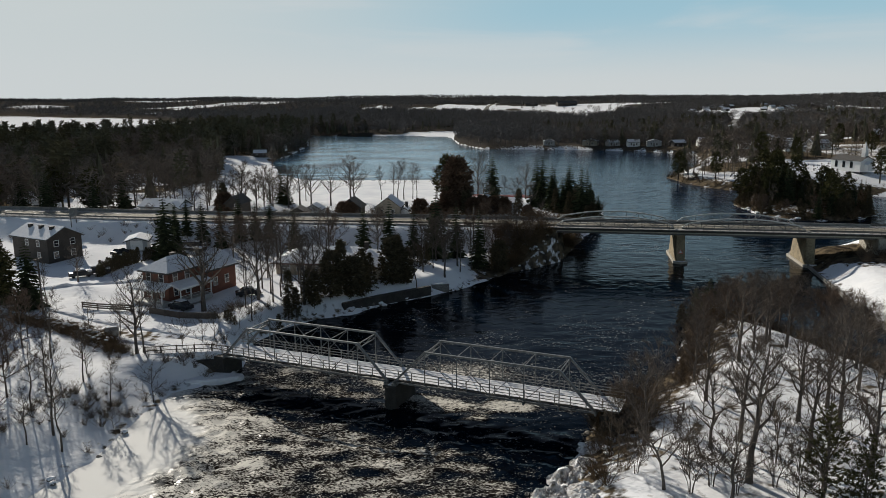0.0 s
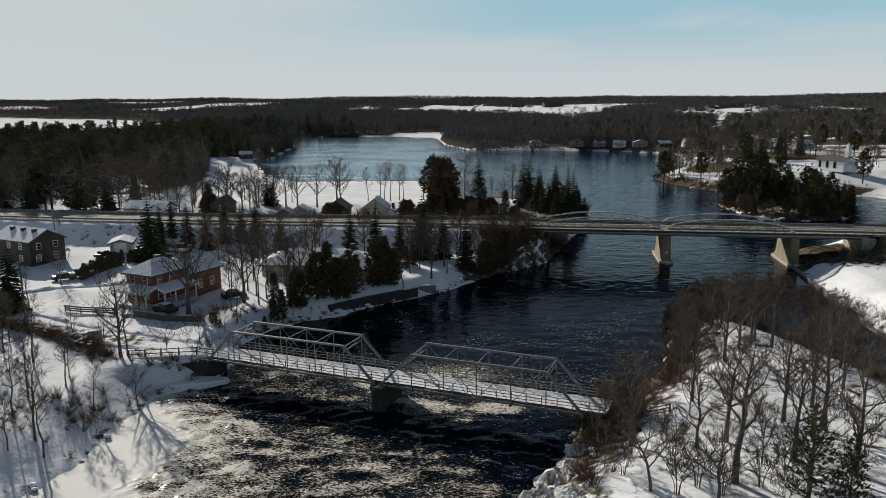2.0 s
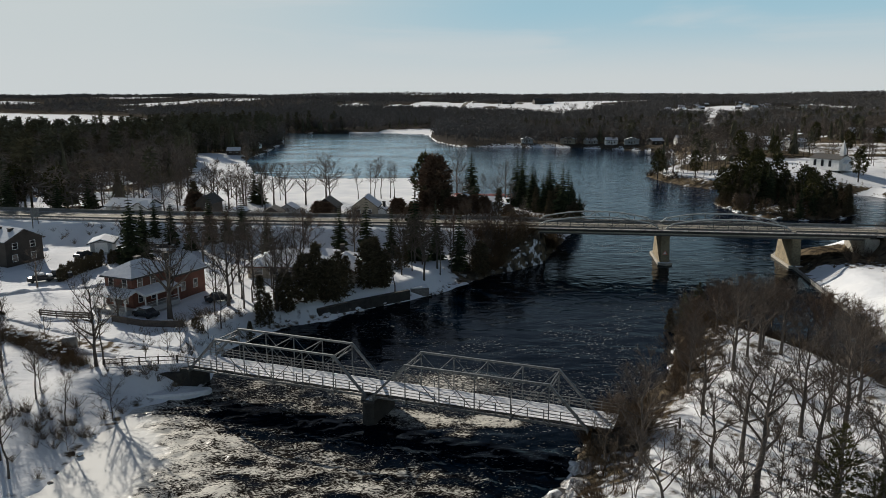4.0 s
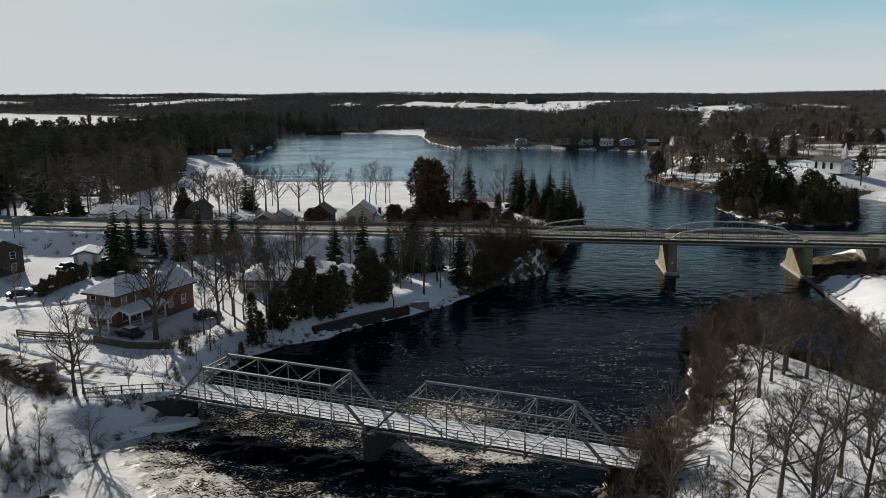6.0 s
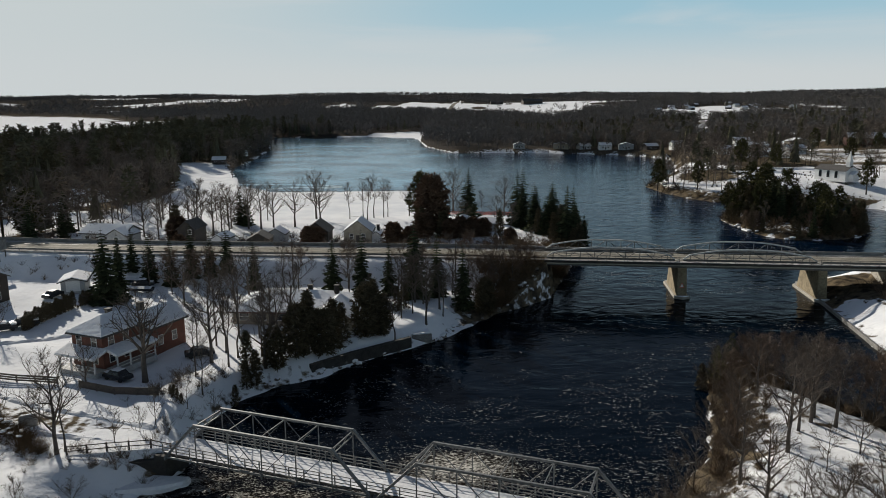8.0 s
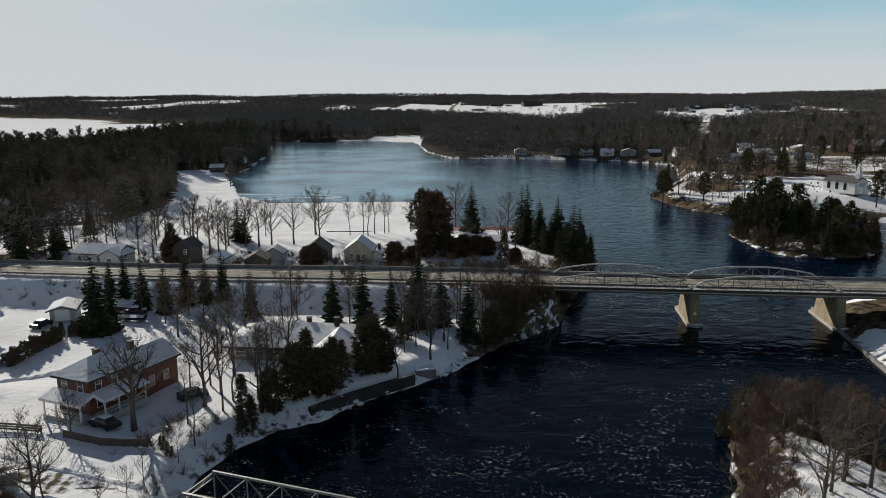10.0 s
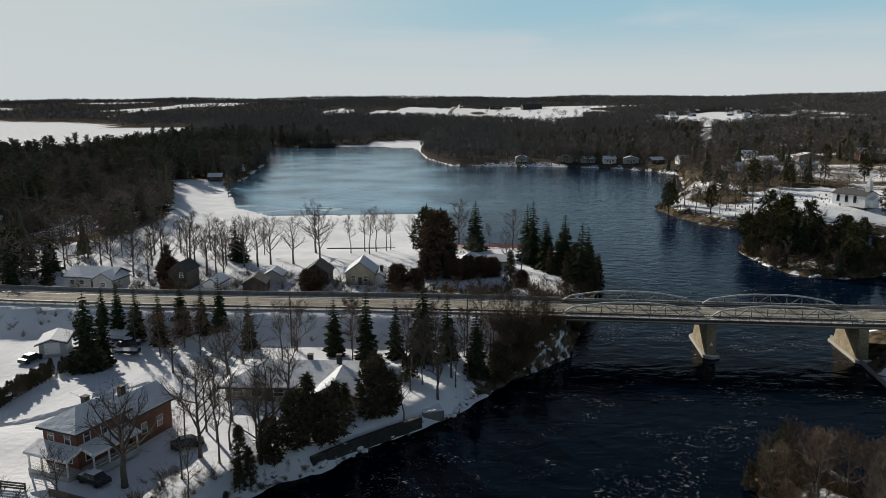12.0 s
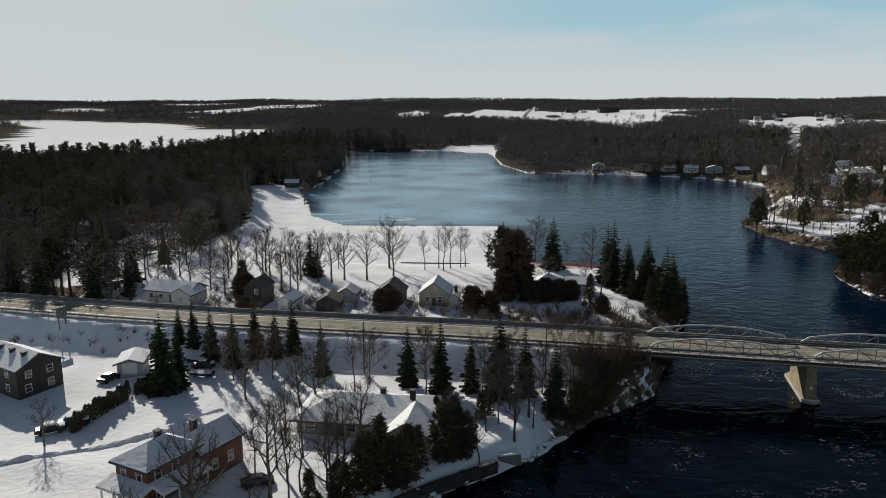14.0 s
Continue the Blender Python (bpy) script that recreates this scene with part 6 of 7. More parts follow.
def house(name, x, y, turn, w, d, eave, rise, wall, label, ridge="x", base=None, snow=True, hip=False, windows=(), doors=(), chimney=None,
          over=0.45, group="", roof=None, fascia=None, shed_roof=False):
    """A house: w along its own x, d along its y, roofed over the ridge axis. windows: (side, along, sill, width, height)."""
    z = ground_at(x, y) if base is None else base
    top = thing(name, pose(x, y, z, 0, 0, turn), label, "house", group)
    hw, hd = w / 2, d / 2
    g = Geo()
    g.v = [(-hw, -hd, -0.6), (hw, -hd, -0.6), (hw, hd, -0.6), (-hw, hd, -0.6), (-hw, -hd, eave), (hw, -hd, eave), (hw, hd, eave), (-hw, hd, eave)]
    g.f = [(0, 1, 5, 4), (1, 2, 6, 5), (2, 3, 7, 6), (3, 0, 4, 7)]
    if not hip:
        if ridge == "x":
            g.v += [(-hw, 0, eave + rise), (hw, 0, eave + rise)]
            g.f += [(7, 4, 8), (5, 6, 9)]
        else:
            g.v += [(0, -hd, eave + rise), (0, hd, eave + rise)]
            g.f += [(4, 5, 8), (6, 7, 9)]
    part("wall", g, wall, top)
    def slab(o, th, mat, pname, plabel, lift):
        g = Geo()
        ew, ed = hw + o, hd + o
        drop = rise * o / (hd if ridge == "x" else hw)
        e0, e1 = eave - drop + lift, eave + rise + lift
        if hip:
            run = min(hw, hd) * 0.95
            r = [(-hw + run, 0), (hw - run, 0)] if hw >= hd else [(0, -hd + run), (0, hd - run)]
            c = [(-ew, -ed), (ew, -ed), (ew, ed), (-ew, ed)]
            for dz in (0, th):
                g.v += [(a, b, e0 + dz) for a, b in c] + [(a, b, e1 + dz) for a, b in r]
            quads = [(0, 1, 5, 4), (1, 2, 5), (2, 3, 4, 5), (3, 0, 4)] if hw >= hd else [(0, 1, 4), (1, 2, 5, 4), (2, 3, 5), (3, 0, 4, 5)]
            g.f += [tuple(i + 6 for i in q) for q in quads] + [tuple(reversed(q)) for q in quads]
            g.f += [(i, (i + 1) % 4, (i + 1) % 4 + 6, i + 6) for i in range(4)]
        else:
            if ridge == "x":
                sec = [(-ed, e0), (0, e1), (ed, e0)]
                for xx in (-ew, ew):
                    g.v += [(xx, b, zz) for b, zz in sec] + [(xx, b, zz + th) for b, zz in sec]
            else:
                sec = [(-ew, e0), (0, e1), (ew, e0)]
                for yy in (-ed, ed):
                    g.v += [(a, yy, zz) for a, zz in sec] + [(a, yy, zz + th) for a, zz in sec]
            g.f = [(0, 6, 7, 1), (1, 7, 8, 2), (3, 4, 10, 9), (4, 5, 11, 10), (0, 3, 9, 6), (2, 8, 11, 5), (0, 1, 4, 3), (1, 2, 5, 4), (6, 9, 10, 7), (7, 10, 11, 8)]
        return part(pname, g, mat, top, plabel)
    slab(over, 0.16, roof or fascia or SHINGLE, "roof", "", 0.02)
    if snow:
        slab(over - 0.13, 0.17, SNOW, "roof_snow", "blanket of snow on the roof", 0.184)
    sides = {"s": lambda a: pose(a, -hd, 0), "n": lambda a: pose(-a, hd, 0, 0, 0, 180), "e": lambda a: pose(hw, a, 0, 0, 0, 90), "w": lambda a: pose(-hw, -a, 0, 0, 0, -90)}
    for side, a, sill, ww, hh in windows:
        window_part(top, sides[side](a) @ pose(0, 0, sill, 0, 0, 180), ww, hh)
    for side, a, ww, hh in doors:
        g = Geo()
        m = sides[side](a) @ pose(0, 0, 0, 0, 0, 180)
        g.box(-ww / 2, -0.03, 0, ww / 2, 0.05, hh, m)
        dr = part("door", g, WOODDARK if ww < 1.5 else WHITE, top, bevel=0.02)
        g = Geo()
        g.box(ww * 0.32, 0.05, hh * 0.46, ww * 0.38, 0.10, hh * 0.5, m)
        part("door_handle", g, STEEL, dr)
    if chimney:
        for cx, cy, cz in chimney:
            g = Geo()
            g.box(cx - 0.4, cy - 0.4, eave * 0.5, cx + 0.4, cy + 0.4, cz)
            g.box(cx - 0.48, cy - 0.48, cz, cx + 0.48, cy + 0.48, cz + 0.14)
            part("chimney", g, WETSTONE, top, "grey-brown masonry chimney", bevel=0.02)
    return top


# brick house with a verandah, and its rear wing
BT = -26
two_storey = [("s", a, s, 0.9, 1.5) for a in (-1.5, 1.4) for s in (1.0, 3.45)] + [("e", a, s, 0.9, 1.5) for a in (-2.5, 0.2) for s in (1.0, 3.45)] + [("w", 0, 3.45, 0.9, 1.5)]
bh = house("brick_house", -46.6, 126.6, BT, 5.8, 8.2, 5.2, 1.7, BRICK, "two-storey red brick house with a snowy hip roof and verandah", hip=True, windows=two_storey, base=3.4,
           doors=[("s", 0, 0.95, 2.1)], chimney=[(-1.6, 1.6, 7.2)], over=0.6)
w2 = house("rear_wing", -42.6, 133.4, BT, 5.6, 7.6, 4.1, 1.8, BRICK, "brick rear wing with a snowy gabled roof", ridge="y", base=3.3,
           windows=[("e", -1.5, 1.0, 0.9, 1.4), ("e", 1.4, 1.0, 0.9, 1.4)], chimney=[(-0.8, -1.5, 7.2)], over=0.5)
def verandah(x, y, turn, w, d, z, h, label):
    top = thing("verandah", pose(x, y, z, 0, 0, turn), label, "porch")
    g = Geo()
    g.box(-w / 2, -d / 2, -0.5, w / 2, d / 2, 0.35)
    part("floor", g, GREY, top)
    g = Geo()
    g.v = [(-w / 2 - .3, -d / 2 - .3, h), (w / 2 + .3, -d / 2 - .3, h), (w / 2 + .3, d / 2, h + 0.75), (-w / 2 - .3, d / 2, h + 0.75)]
    g.v += [(a, b, c + 0.15) for a, b, c in g.v]
    g.f = [(3, 2, 1, 0), (4, 5, 6, 7), (0, 1, 5, 4), (1, 2, 6, 5), (2, 3, 7, 6), (3, 0, 4, 7)]
    part("roof", g, TRIM, top)
    s = Geo()
    s.v = [(a * 0.985, b * 0.985 + 0.02, c + 0.16) for a, b, c in g.v[:4]] + [(a * 0.97, b * 0.97 + 0.02, c + 0.34) for a, b, c in g.v[:4]]
    s.f = g.f
    part("roof_snow", s, SNOW, top, "thick snow on the porch roof")
    pg = Geo()
    pg.box(-0.09, -0.09, 0.35, 0.09, 0.09, h + 0.02)
    pm = pg.mesh("post", TRIM)
    n = max(2, int(w / 2.2) + 1)
    for i in range(n):
        share("post", pm, top, pose(-w / 2 + 0.15 + i * (w - 0.3) / (n - 1), -d / 2 + 0.15, 0))
    for zz in (0.75, 1.2):
        g = Geo()
        g.beam((-w / 2 + 0.1, -d / 2 + 0.15, zz), (w / 2 - 0.1, -d / 2 + 0.15, zz), 0.05, 0.07)
        part("rail", g, TRIM, top)
ca, sa = math.cos(radians(BT)), math.sin(radians(BT))
verandah(-46.6 + sa * 5.15, 126.6 - ca * 5.15, BT, 7.0, 2.2, 3.4, 2.35, "white-posted verandah with a snow-laden roof along the brick house")
verandah(-46.6 + ca * 4.0, 126.6 + sa * 4.0, BT + 90, 7.4, 2.2, 3.4, 2.35, "white-posted side verandah of the brick house")

# neighbours south of the road
house("brown_house", -87.2, 162.8, -30, 12.5, 8.0, 5.1, 2.0, BROWN, "dark brown two-storey house with a snowy roof", ridge="x", base=3.0,
      windows=[("e", -2.2, 0.9, 1.0, 1.3), ("e", 1.8, 0.9, 1.0, 1.3), ("e", -2.0, 3.4, 1.0, 1.2), ("e", 1.8, 3.4, 1.0, 1.2), ("s", 3, 3.4, 1.0, 1.2), ("s", -1, 3.4, 1.0, 1.2), ("s", 3, 0.9, 1.0, 1.2)],
      chimney=[(-3.6, -1.2, 7.3), (0.2, -1.2, 7.3), (4.0, -1.2, 7.3)], over=0.5)
car_port = house("garage", -70.3, 170.5, 14, 4.4, 6.4, 2.0, 0.7, GREY, "small pale garage with a snow-covered low gable roof", ridge="y", base=3.7, doors=[("s", 0, 2.6, 2.1)], over=0.6)
# the low house by the river: a long main range and a cross wing
house("bungalow", -22.5, 149.5, -6, 20.0, 11.0, 2.6, 2.0, TAN, "long low house with deep snow on its hipped roof", ridge="x", hip=True, base=2.9, fascia=FASCIA, roof=FASCIA,
      windows=[("s", a, 0.9, 1.5, 1.2) for a in (-8, -5, -1.5)] + [("w", 0, 0.9, 1.4, 1.2), ("e", 1, 0.9, 1.4, 1.2)], doors=[("s", -3.2, 0.95, 2.05)], chimney=[(7.0, 0.6, 5.6), (2.2, 0.9, 5.5)], over=0.9)
house("cross_wing", -15.2, 143.2, -6, 6.6, 7.0, 2.4, 2.0, TAN, "cross wing of the low house under deep snow", ridge="y", base=2.9, fascia=FASCIA, roof=FASCIA,
      windows=[("s", -1.4, 0.9, 1.3, 1.2), ("s", 1.4, 0.9, 1.3, 1.2), ("e", 0, 0.9, 1.4, 1.2)], over=0.8)

# cottages between the road and the lake
house("white_cottage", -81.5, 219.5, -14, 12.5, 7.5, 2.8, 1.7, GREY, "low grey-white cottage with a snowy roof", ridge="x", base=4.2, windows=[("s", a, 1.0, 1.1, 1.0) for a in (-4.5, -1.8, 4.0)], doors=[("s", 1.0, 0.9, 2.0)], over=0.5, group="lakeside cottages")
house("cottage_wing", -77.3, 216.3, -14, 5.4, 6.0, 2.7, 1.5, GREY, "projecting wing of the grey-white cottage", ridge="y", base=4.2, windows=[("s", 0, 0.9, 1.3, 1.1)], over=0.5)
house("tall_dark_house", -60.3, 219.5, -8, 4.6, 7.5, 4.8, 2.0, BROWN, "tall narrow dark house with a steep gable", ridge="y", windows=[("s", -1.0, 1, 0.8, 1.3), ("s", 1.0, 3.4, 0.8, 1.2)], over=0.4, snow=False)
house("white_garage", -51.6, 216.4, -10, 3.8, 6.5, 2.2, 1.2, WHITE, "small white garage with a snow-covered roof", ridge="y", doors=[("s", 0, 2.5, 2.0)], over=0.35, group="lakeside cottages")
house("brown_shed", -41.8, 216.5, 0, 5.6, 6.0, 2.3, 1.6, BROWN, "brown shed with a dark gable and patchy snow", ridge="y", doors=[("s", 0, 1.2, 2.0)], over=0.35, snow=False)
house("snowy_shed", -38.5, 224.0, -5, 5.0, 4.5, 2.3, 1.5, GREY, "grey shed under a thick snow roof", ridge="y", over=0.35)
house("dark_cottage", -27.3, 223.8, -4, 6.6, 7.5, 3.0, 2.4, BROWN, "dark cottage with a steep gable behind an evergreen bush", ridge="y", windows=[("s", -1.4, 1.0, 0.9, 1.2), ("s", 1.4, 1.0, 0.9, 1.2)], over=0.5, snow=False)
house("gabled_cottage", -15.9, 222.8, -4, 7.4, 8.0, 3.0, 2.8, TAN, "grey-beige gabled cottage with snow on one roof slope", ridge="y", windows=[("s", -1.7, 1.0, 0.9, 1.3), ("s", 1.5, 1.0, 0.9, 1.3)], doors=[("s", 0, 0.9, 2.0)], over=0.4)
house("lean_to", -11.2, 222.4, -4, 2.6, 5.5, 2.0, 0.8, WHITE, "white lean-to addition beside the cottage", ridge="y", over=0.25, chimney=[(0.4, 0, 4.3)])
house("point_cottage", 13.5, 233.5, -8, 8.5, 8.0, 2.6, 2.2, GREY, "cottage with a pyramid of snow on its roof, behind evergreens", hip=True, over=0.5)
house("point_garage", 21.0, 236.0, -8, 5.5, 6.5, 2.3, 1.2, GREY, "small garage with a snowy roof on the point", ridge="x", over=0.3)
# scattered cottages in the west woods
for k, (x, y, w, e, c) in enumerate([(-128.5, 233, 11, 2.8, TAN), (-140, 268, 10, 3.0, GREY), (-162, 324, 12, 2.8, TAN), (-186, 320, 11, 2.8, BROWN), (-150, 290, 8, 2.6, WHITE), 
                                     (-128, 318, 10, 2.6, WHITE), (-131, 372, 9, 3.0, TAN), (-176, 243, 10, 2.8, WHITE), (-205, 262, 11, 2.8, GREY), (-119, 493, 8, 2.2, BROWN), (-122, 560, 12, 3.0, WHITE), (-135, 640, 10, 2.8, GREY)]):
    house("cottage", x, y, (k * 37) % 50 - 25, w, 7.5, e, 1.7, c, "small cottage under snow among the western woods", ridge="x" if k % 2 else "y",
          windows=[("s", -2, 1.0, 1.1, 1.1), ("s", 2, 1.0, 1.1, 1.1)], doors=[("s", 0, 0.9, 2.0)], over=0.5, group="cottages in the woods")
# shore cottages across the lake and on the east side
for k, (x, y, w, e, c) in enumerate([(118, 603, 12, 3.2, TAN), (134, 597, 9, 2.8, GREY), (148, 588, 9, 3.0, WHITE), (162, 580, 11, 3.0, GREY), (176, 566, 10, 3.0, BROWN), (190, 548, 10, 4.2, WHITE), (86, 612, 9, 2.8, GREY),
                                     (205, 440, 11, 2.8, WHITE), (226, 455, 12, 3.0, GREY), (262, 520, 14, 3.2, TAN), (225, 500, 12, 3.0, GREY), (190, 470, 10, 2.8, WHITE), (300, 470, 11, 3.0, BROWN), (250, 580, 12, 3.2, WHITE)]):
    house("shore_cottage", x, y, (k * 29) % 40 - 20, w, 7.5, e, 1.8, c, "lakeside cottage with a snowy roof across the water", ridge="x" if k % 3 else "y",
          windows=[("s", -2, 1.0, 1.2, 1.1), ("s", 2, 1.0, 1.2, 1.1)], doors=[("s", 0, 0.9, 2.0)], over=0.5, group="cottages across the lake")
# village and farm roofs on the far rise
r1 = random.Random(3)
VILLAGE = [(480, 1338), (500, 1320), (460, 1350), (545, 1372), (560, 1362), (530, 1380), (572, 1352), (504, 1228), (525, 1222), (548, 1236), (584, 1258), (600, 1250), (615, 1264), (566, 1244), (670, 1357), (690, 1350), (655, 1340), (430, 1225), (412, 1238), (445, 1240),
           (395, 1225), (640, 1420), (720, 1440), (600, 1400), (510, 1420), (760, 1620), (800, 1800), (830, 1790), (420, 1310), (440, 1300), (360, 1340), (380, 1320), (345, 1360), (330, 1330)]
for k, (x, y) in enumerate(VILLAGE):
    x, y = x + r1.uniform(-32, 32), y + r1.uniform(-45, 45)
    house("village_house", x, y, r1.uniform(-40, 40), r1.uniform(8, 12.5), 7.5, r1.uniform(2.4, 4.2), 2.2, (WHITE, GREY, TAN, BROWN)[k % 4], "distant village house with a snow-covered roof", ridge="x", over=0.5, group="village houses")
house("barn", 292, 1800, 8, 46, 20, 7, 5, BROWN, "long dark barn in a snowy field", ridge="x", over=0.8, snow=False)
house("farm_shed", 215, 1850, 4, 30, 12, 5, 3, BROWN, "long low farm shed in a snowy field", ridge="x", over=0.6, snow=False)


# ---- the white church ----
def church():
    x, y = 174.3, 320.4
    z = 7.9
    top = house("church", x, y, -66, 14.0, 8.0, 4.0, 1.7, WHITE, "white clapboard church with arched windows and a slim steeple", ridge="x", base=z, roof=SHINGLE, snow=False, over=0.4)
    for a in (-4.4, -0.8, 2.8):
        window_part(top, pose(a, -4.0, 1.0, 0, 0, 0) @ pose(0, 0, 0, 0, 0, 180), 1.1, 2.6, GLASS, arched=True)
    g = Geo()
    g.box(4.6, -0.9, 3.8, 6.4, 0.9, 7.4)
    part("tower", g, WHITE, top, "white square tower", bevel=0.05)
    g = Geo()
    g.v = [(4.5, -1.0, 7.4), (6.5, -1.0, 7.4), (6.5, 1.0, 7.4), (4.5, 1.0, 7.4), (5.5, 0.0, 12.0)]
    g.f = [(0, 1, 4), (1, 2, 4), (2, 3, 4), (3, 0, 4), (3, 2, 1, 0)]
    part("spire", g, TRIM, top, "slim white spire")
    g = Geo()
    g.box(7.0, -2.0, -0.3, 9.0, 2.0, 2.5)
    part("porch", g, WHITE, top, bevel=0.05)
    g = Geo()
    g.v = [(7.0, -2.3, 2.5), (9.3, -2.3, 2.5), (9.3, 2.3, 2.5), (7.0, 2.3, 2.5), (7.0, 0, 3.9), (9.3, 0, 3.9)]
    g.f = [(0, 1, 5, 4), (2, 3, 4, 5), (1, 2, 5), (3, 0, 4), (3, 2, 1, 0)]
    part("porch_roof", g, SNOW, top)


church()
house("brick_hall", 292, 492, -12, 23, 11, 4.2, 3.0, DULLBRICK, "long red-brick hall with a snow-dusted gabled roof", ridge="x", windows=[("s", a, 1.2, 1.2, 1.8) for a in (-8.5, -4.2, 0, 4.2, 8.5)], over=0.6)

# ---- yards, fences, vehicles, rocks ----
def hedge_row(pts, pitch, height, label):
    line = along(pts, 0, pitch)
    for k, (x, y, h) in enumerate(line):
        cedar(x, y, height * (0.85 + 0.3 * ((k * 37) % 10) / 10), k % 2, k * 50, note=label)


hedge_row([(-68.0, 144.4), (-65.4, 157.6)], 0.75, 3.3, "clipped dark cedar in a hedge across the snowy yard")
hedge_row([(-64.7, 159.2), (-63.6, 162.2)], 0.75, 3.0, "clipped dark cedar in a hedge across the snowy yard")
hedge_row([(-34.0, 113.0), (-31.8, 110.2)], 0.9, 1.8, "short dark cedar beside the lane")


def rail_fence(pts, height, boards, mat, label, pitch=2.4, name="rail_fence", thick=0.14, level=None):
    run = along(pts, 0, pitch)
    top = thing(name, pose(0, 0, 0), label, "fence")
    foot = (lambda px, py: level) if level is not None else ground_at
    g = Geo()
    g.box(-0.08, -0.08, -0.4, 0.08, 0.08, height + 0.06)
    pm = g.mesh("post", mat)
    for x, y, h in run:
        share("post", pm, top, pose(x, y, foot(x, y), 0, 0, math.degrees(h)))
    for k in range(boards):
        z = height * (k + 1) / boards - 0.05
        for (x0, y0, _), (x1, y1, _) in zip(run, run[1:]):
            g = Geo()
            g.beam((x0, y0, foot(x0, y0) + z), (x1, y1, foot(x1, y1) + z), 0.05, thick)
            part("rail", g, mat, top)


rail_fence([(-40.0, 96.2), (-36.0, 96.9), (-31.4, 97.4), (-28.9, 96.3)], 1.05, 2, WOODDARK, "weathered two-rail fence leading to the old bridge", 1.8, thick=0.10, level=3.15)
rail_fence([(19.6, 77.2), (22.6, 76.2), (26, 76.6)], 1.1, 3, WOODDARK, "weathered three-rail fence at the bridge end", 1.8, thick=0.09)
rail_fence([(-59.5, 119.8), (-54, 118.7), (-50.5, 117.6)], 1.0, 3, WOODDARK, "dark board fence in front of the brick house", 2.2, "board_fence", 0.24)
rail_fence([(-47.0, 116.2), (-41.5, 113.8), (-35.5, 112.8)], 1.0, 4, WOODDARK, "dark board fence below the brick house", 2.2, "board_fence", 0.24)
rail_fence([(-5.5, 137.8), (-2.6, 140.1)], 1.0, 3, RAILWOOD, "timber guard fence on top of the river wall", 1.2)


def net_fence(pts, height, label):
    run = along(pts, 0, 2.5)
    top = thing("snow_fence", pose(0, 0, 0), label, "fence")
    g = Geo()
    g.box(-0.03, -0.03, -0.3, 0.03, 0.03, height + 0.1)
    pm = g.mesh("stake", WOODDARK)
    for x, y, h in run:
        share("stake", pm, top, pose(x, y, ground_at(x, y)))
    for k in range(6):
        for (x0, y0, _), (x1, y1, _) in zip(run, run[1:]):
            g = Geo()
            g.beam((x0, y0, ground_at(x0, y0) + 0.15 + k * height / 6), (x1, y1, ground_at(x1, y1) + 0.15 + k * height / 6), 0.02, 0.12)
            part("strip", g, ORANGE, top)


net_fence([(8.5, 265), (20.4, 266.2), (33, 264.5)], 1.1, "bright orange-red mesh fence along the lake edge")


def car(x, y, turn, paint, label, length=4.5, tall=1.5, snow=0.0):
    top = thing("car", pose(x, y, ground_at(x, y), 0, 0, turn), label, "car", "parked cars")
    L, W = length / 2, 0.88
    prof = [(-L, 0.35), (-L, 0.80), (-L + 0.15, 0.95), (-L * 0.62, 1.0), (-L * 0.42, tall), (L * 0.30, tall), (L * 0.55, 1.0), (L - 0.2, 0.88), (L, 0.70), (L, 0.35)]
    g = Geo()
    for s in (-1, 1):
        for px, pz in prof:
            g.v.append((px, s * (W if pz < 1.05 else W * 0.80), pz))
    k = len(prof)
    g.f = [tuple(range(k)), tuple(range(2 * k - 1, k - 1, -1))] + [(i, k + i, k + (i + 1) % k, (i + 1) % k) for i in range(k)]
    part("body", g, paint, top, bevel=0.05)
    g = Geo()
    g.face((L * 0.54, -0.66, 1.03), (L * 0.54, 0.66, 1.03), (L * 0.32, 0.62, tall - 0.05), (L * 0.32, -0.62, tall - 0.05))
    g.v = [(a + 0.03, b, c + 0.02) for a, b, c in g.v]
    part("windscreen", g, GLASS, top)
    for s in (-1, 1):
        g = Geo()
        g.box(-L * 0.40, s * W * 0.86 - 0.02, 1.04, L * 0.34, s * W * 0.86 + 0.02, tall - 0.10)
        part("side_window", g, GLASS, top)
    w = Geo()
    n = 14
    for q in (-0.10, 0.10):
        w.v += [(0.32 * math.cos(6.283 * i / n), q, 0.32 * math.sin(6.283 * i / n)) for i in range(n)]
    w.f = [tuple(range(n)), tuple(range(2 * n - 1, n - 1, -1))] + [(i, n + i, n + (i + 1) % n, (i + 1) % n) for i in range(n)]
    wm = w.mesh("wheel", TYRE)
    for a in (-L * 0.62, L * 0.62):
        for s in (-1, 1):
            share("wheel", wm, top, pose(a, s * (W - 0.08), 0.32))
    if snow:
        g = Geo()
        g.box(-L * 0.40, -0.66, tall, L * 0.28, 0.66, tall + snow)
        g.box(L * 0.56, -0.7, 0.98, L - 0.15, 0.7, 0.98 + snow)
        part("snow_load", g, SNOW, top, "snow lying on the roof and bonnet", bevel=0.05)


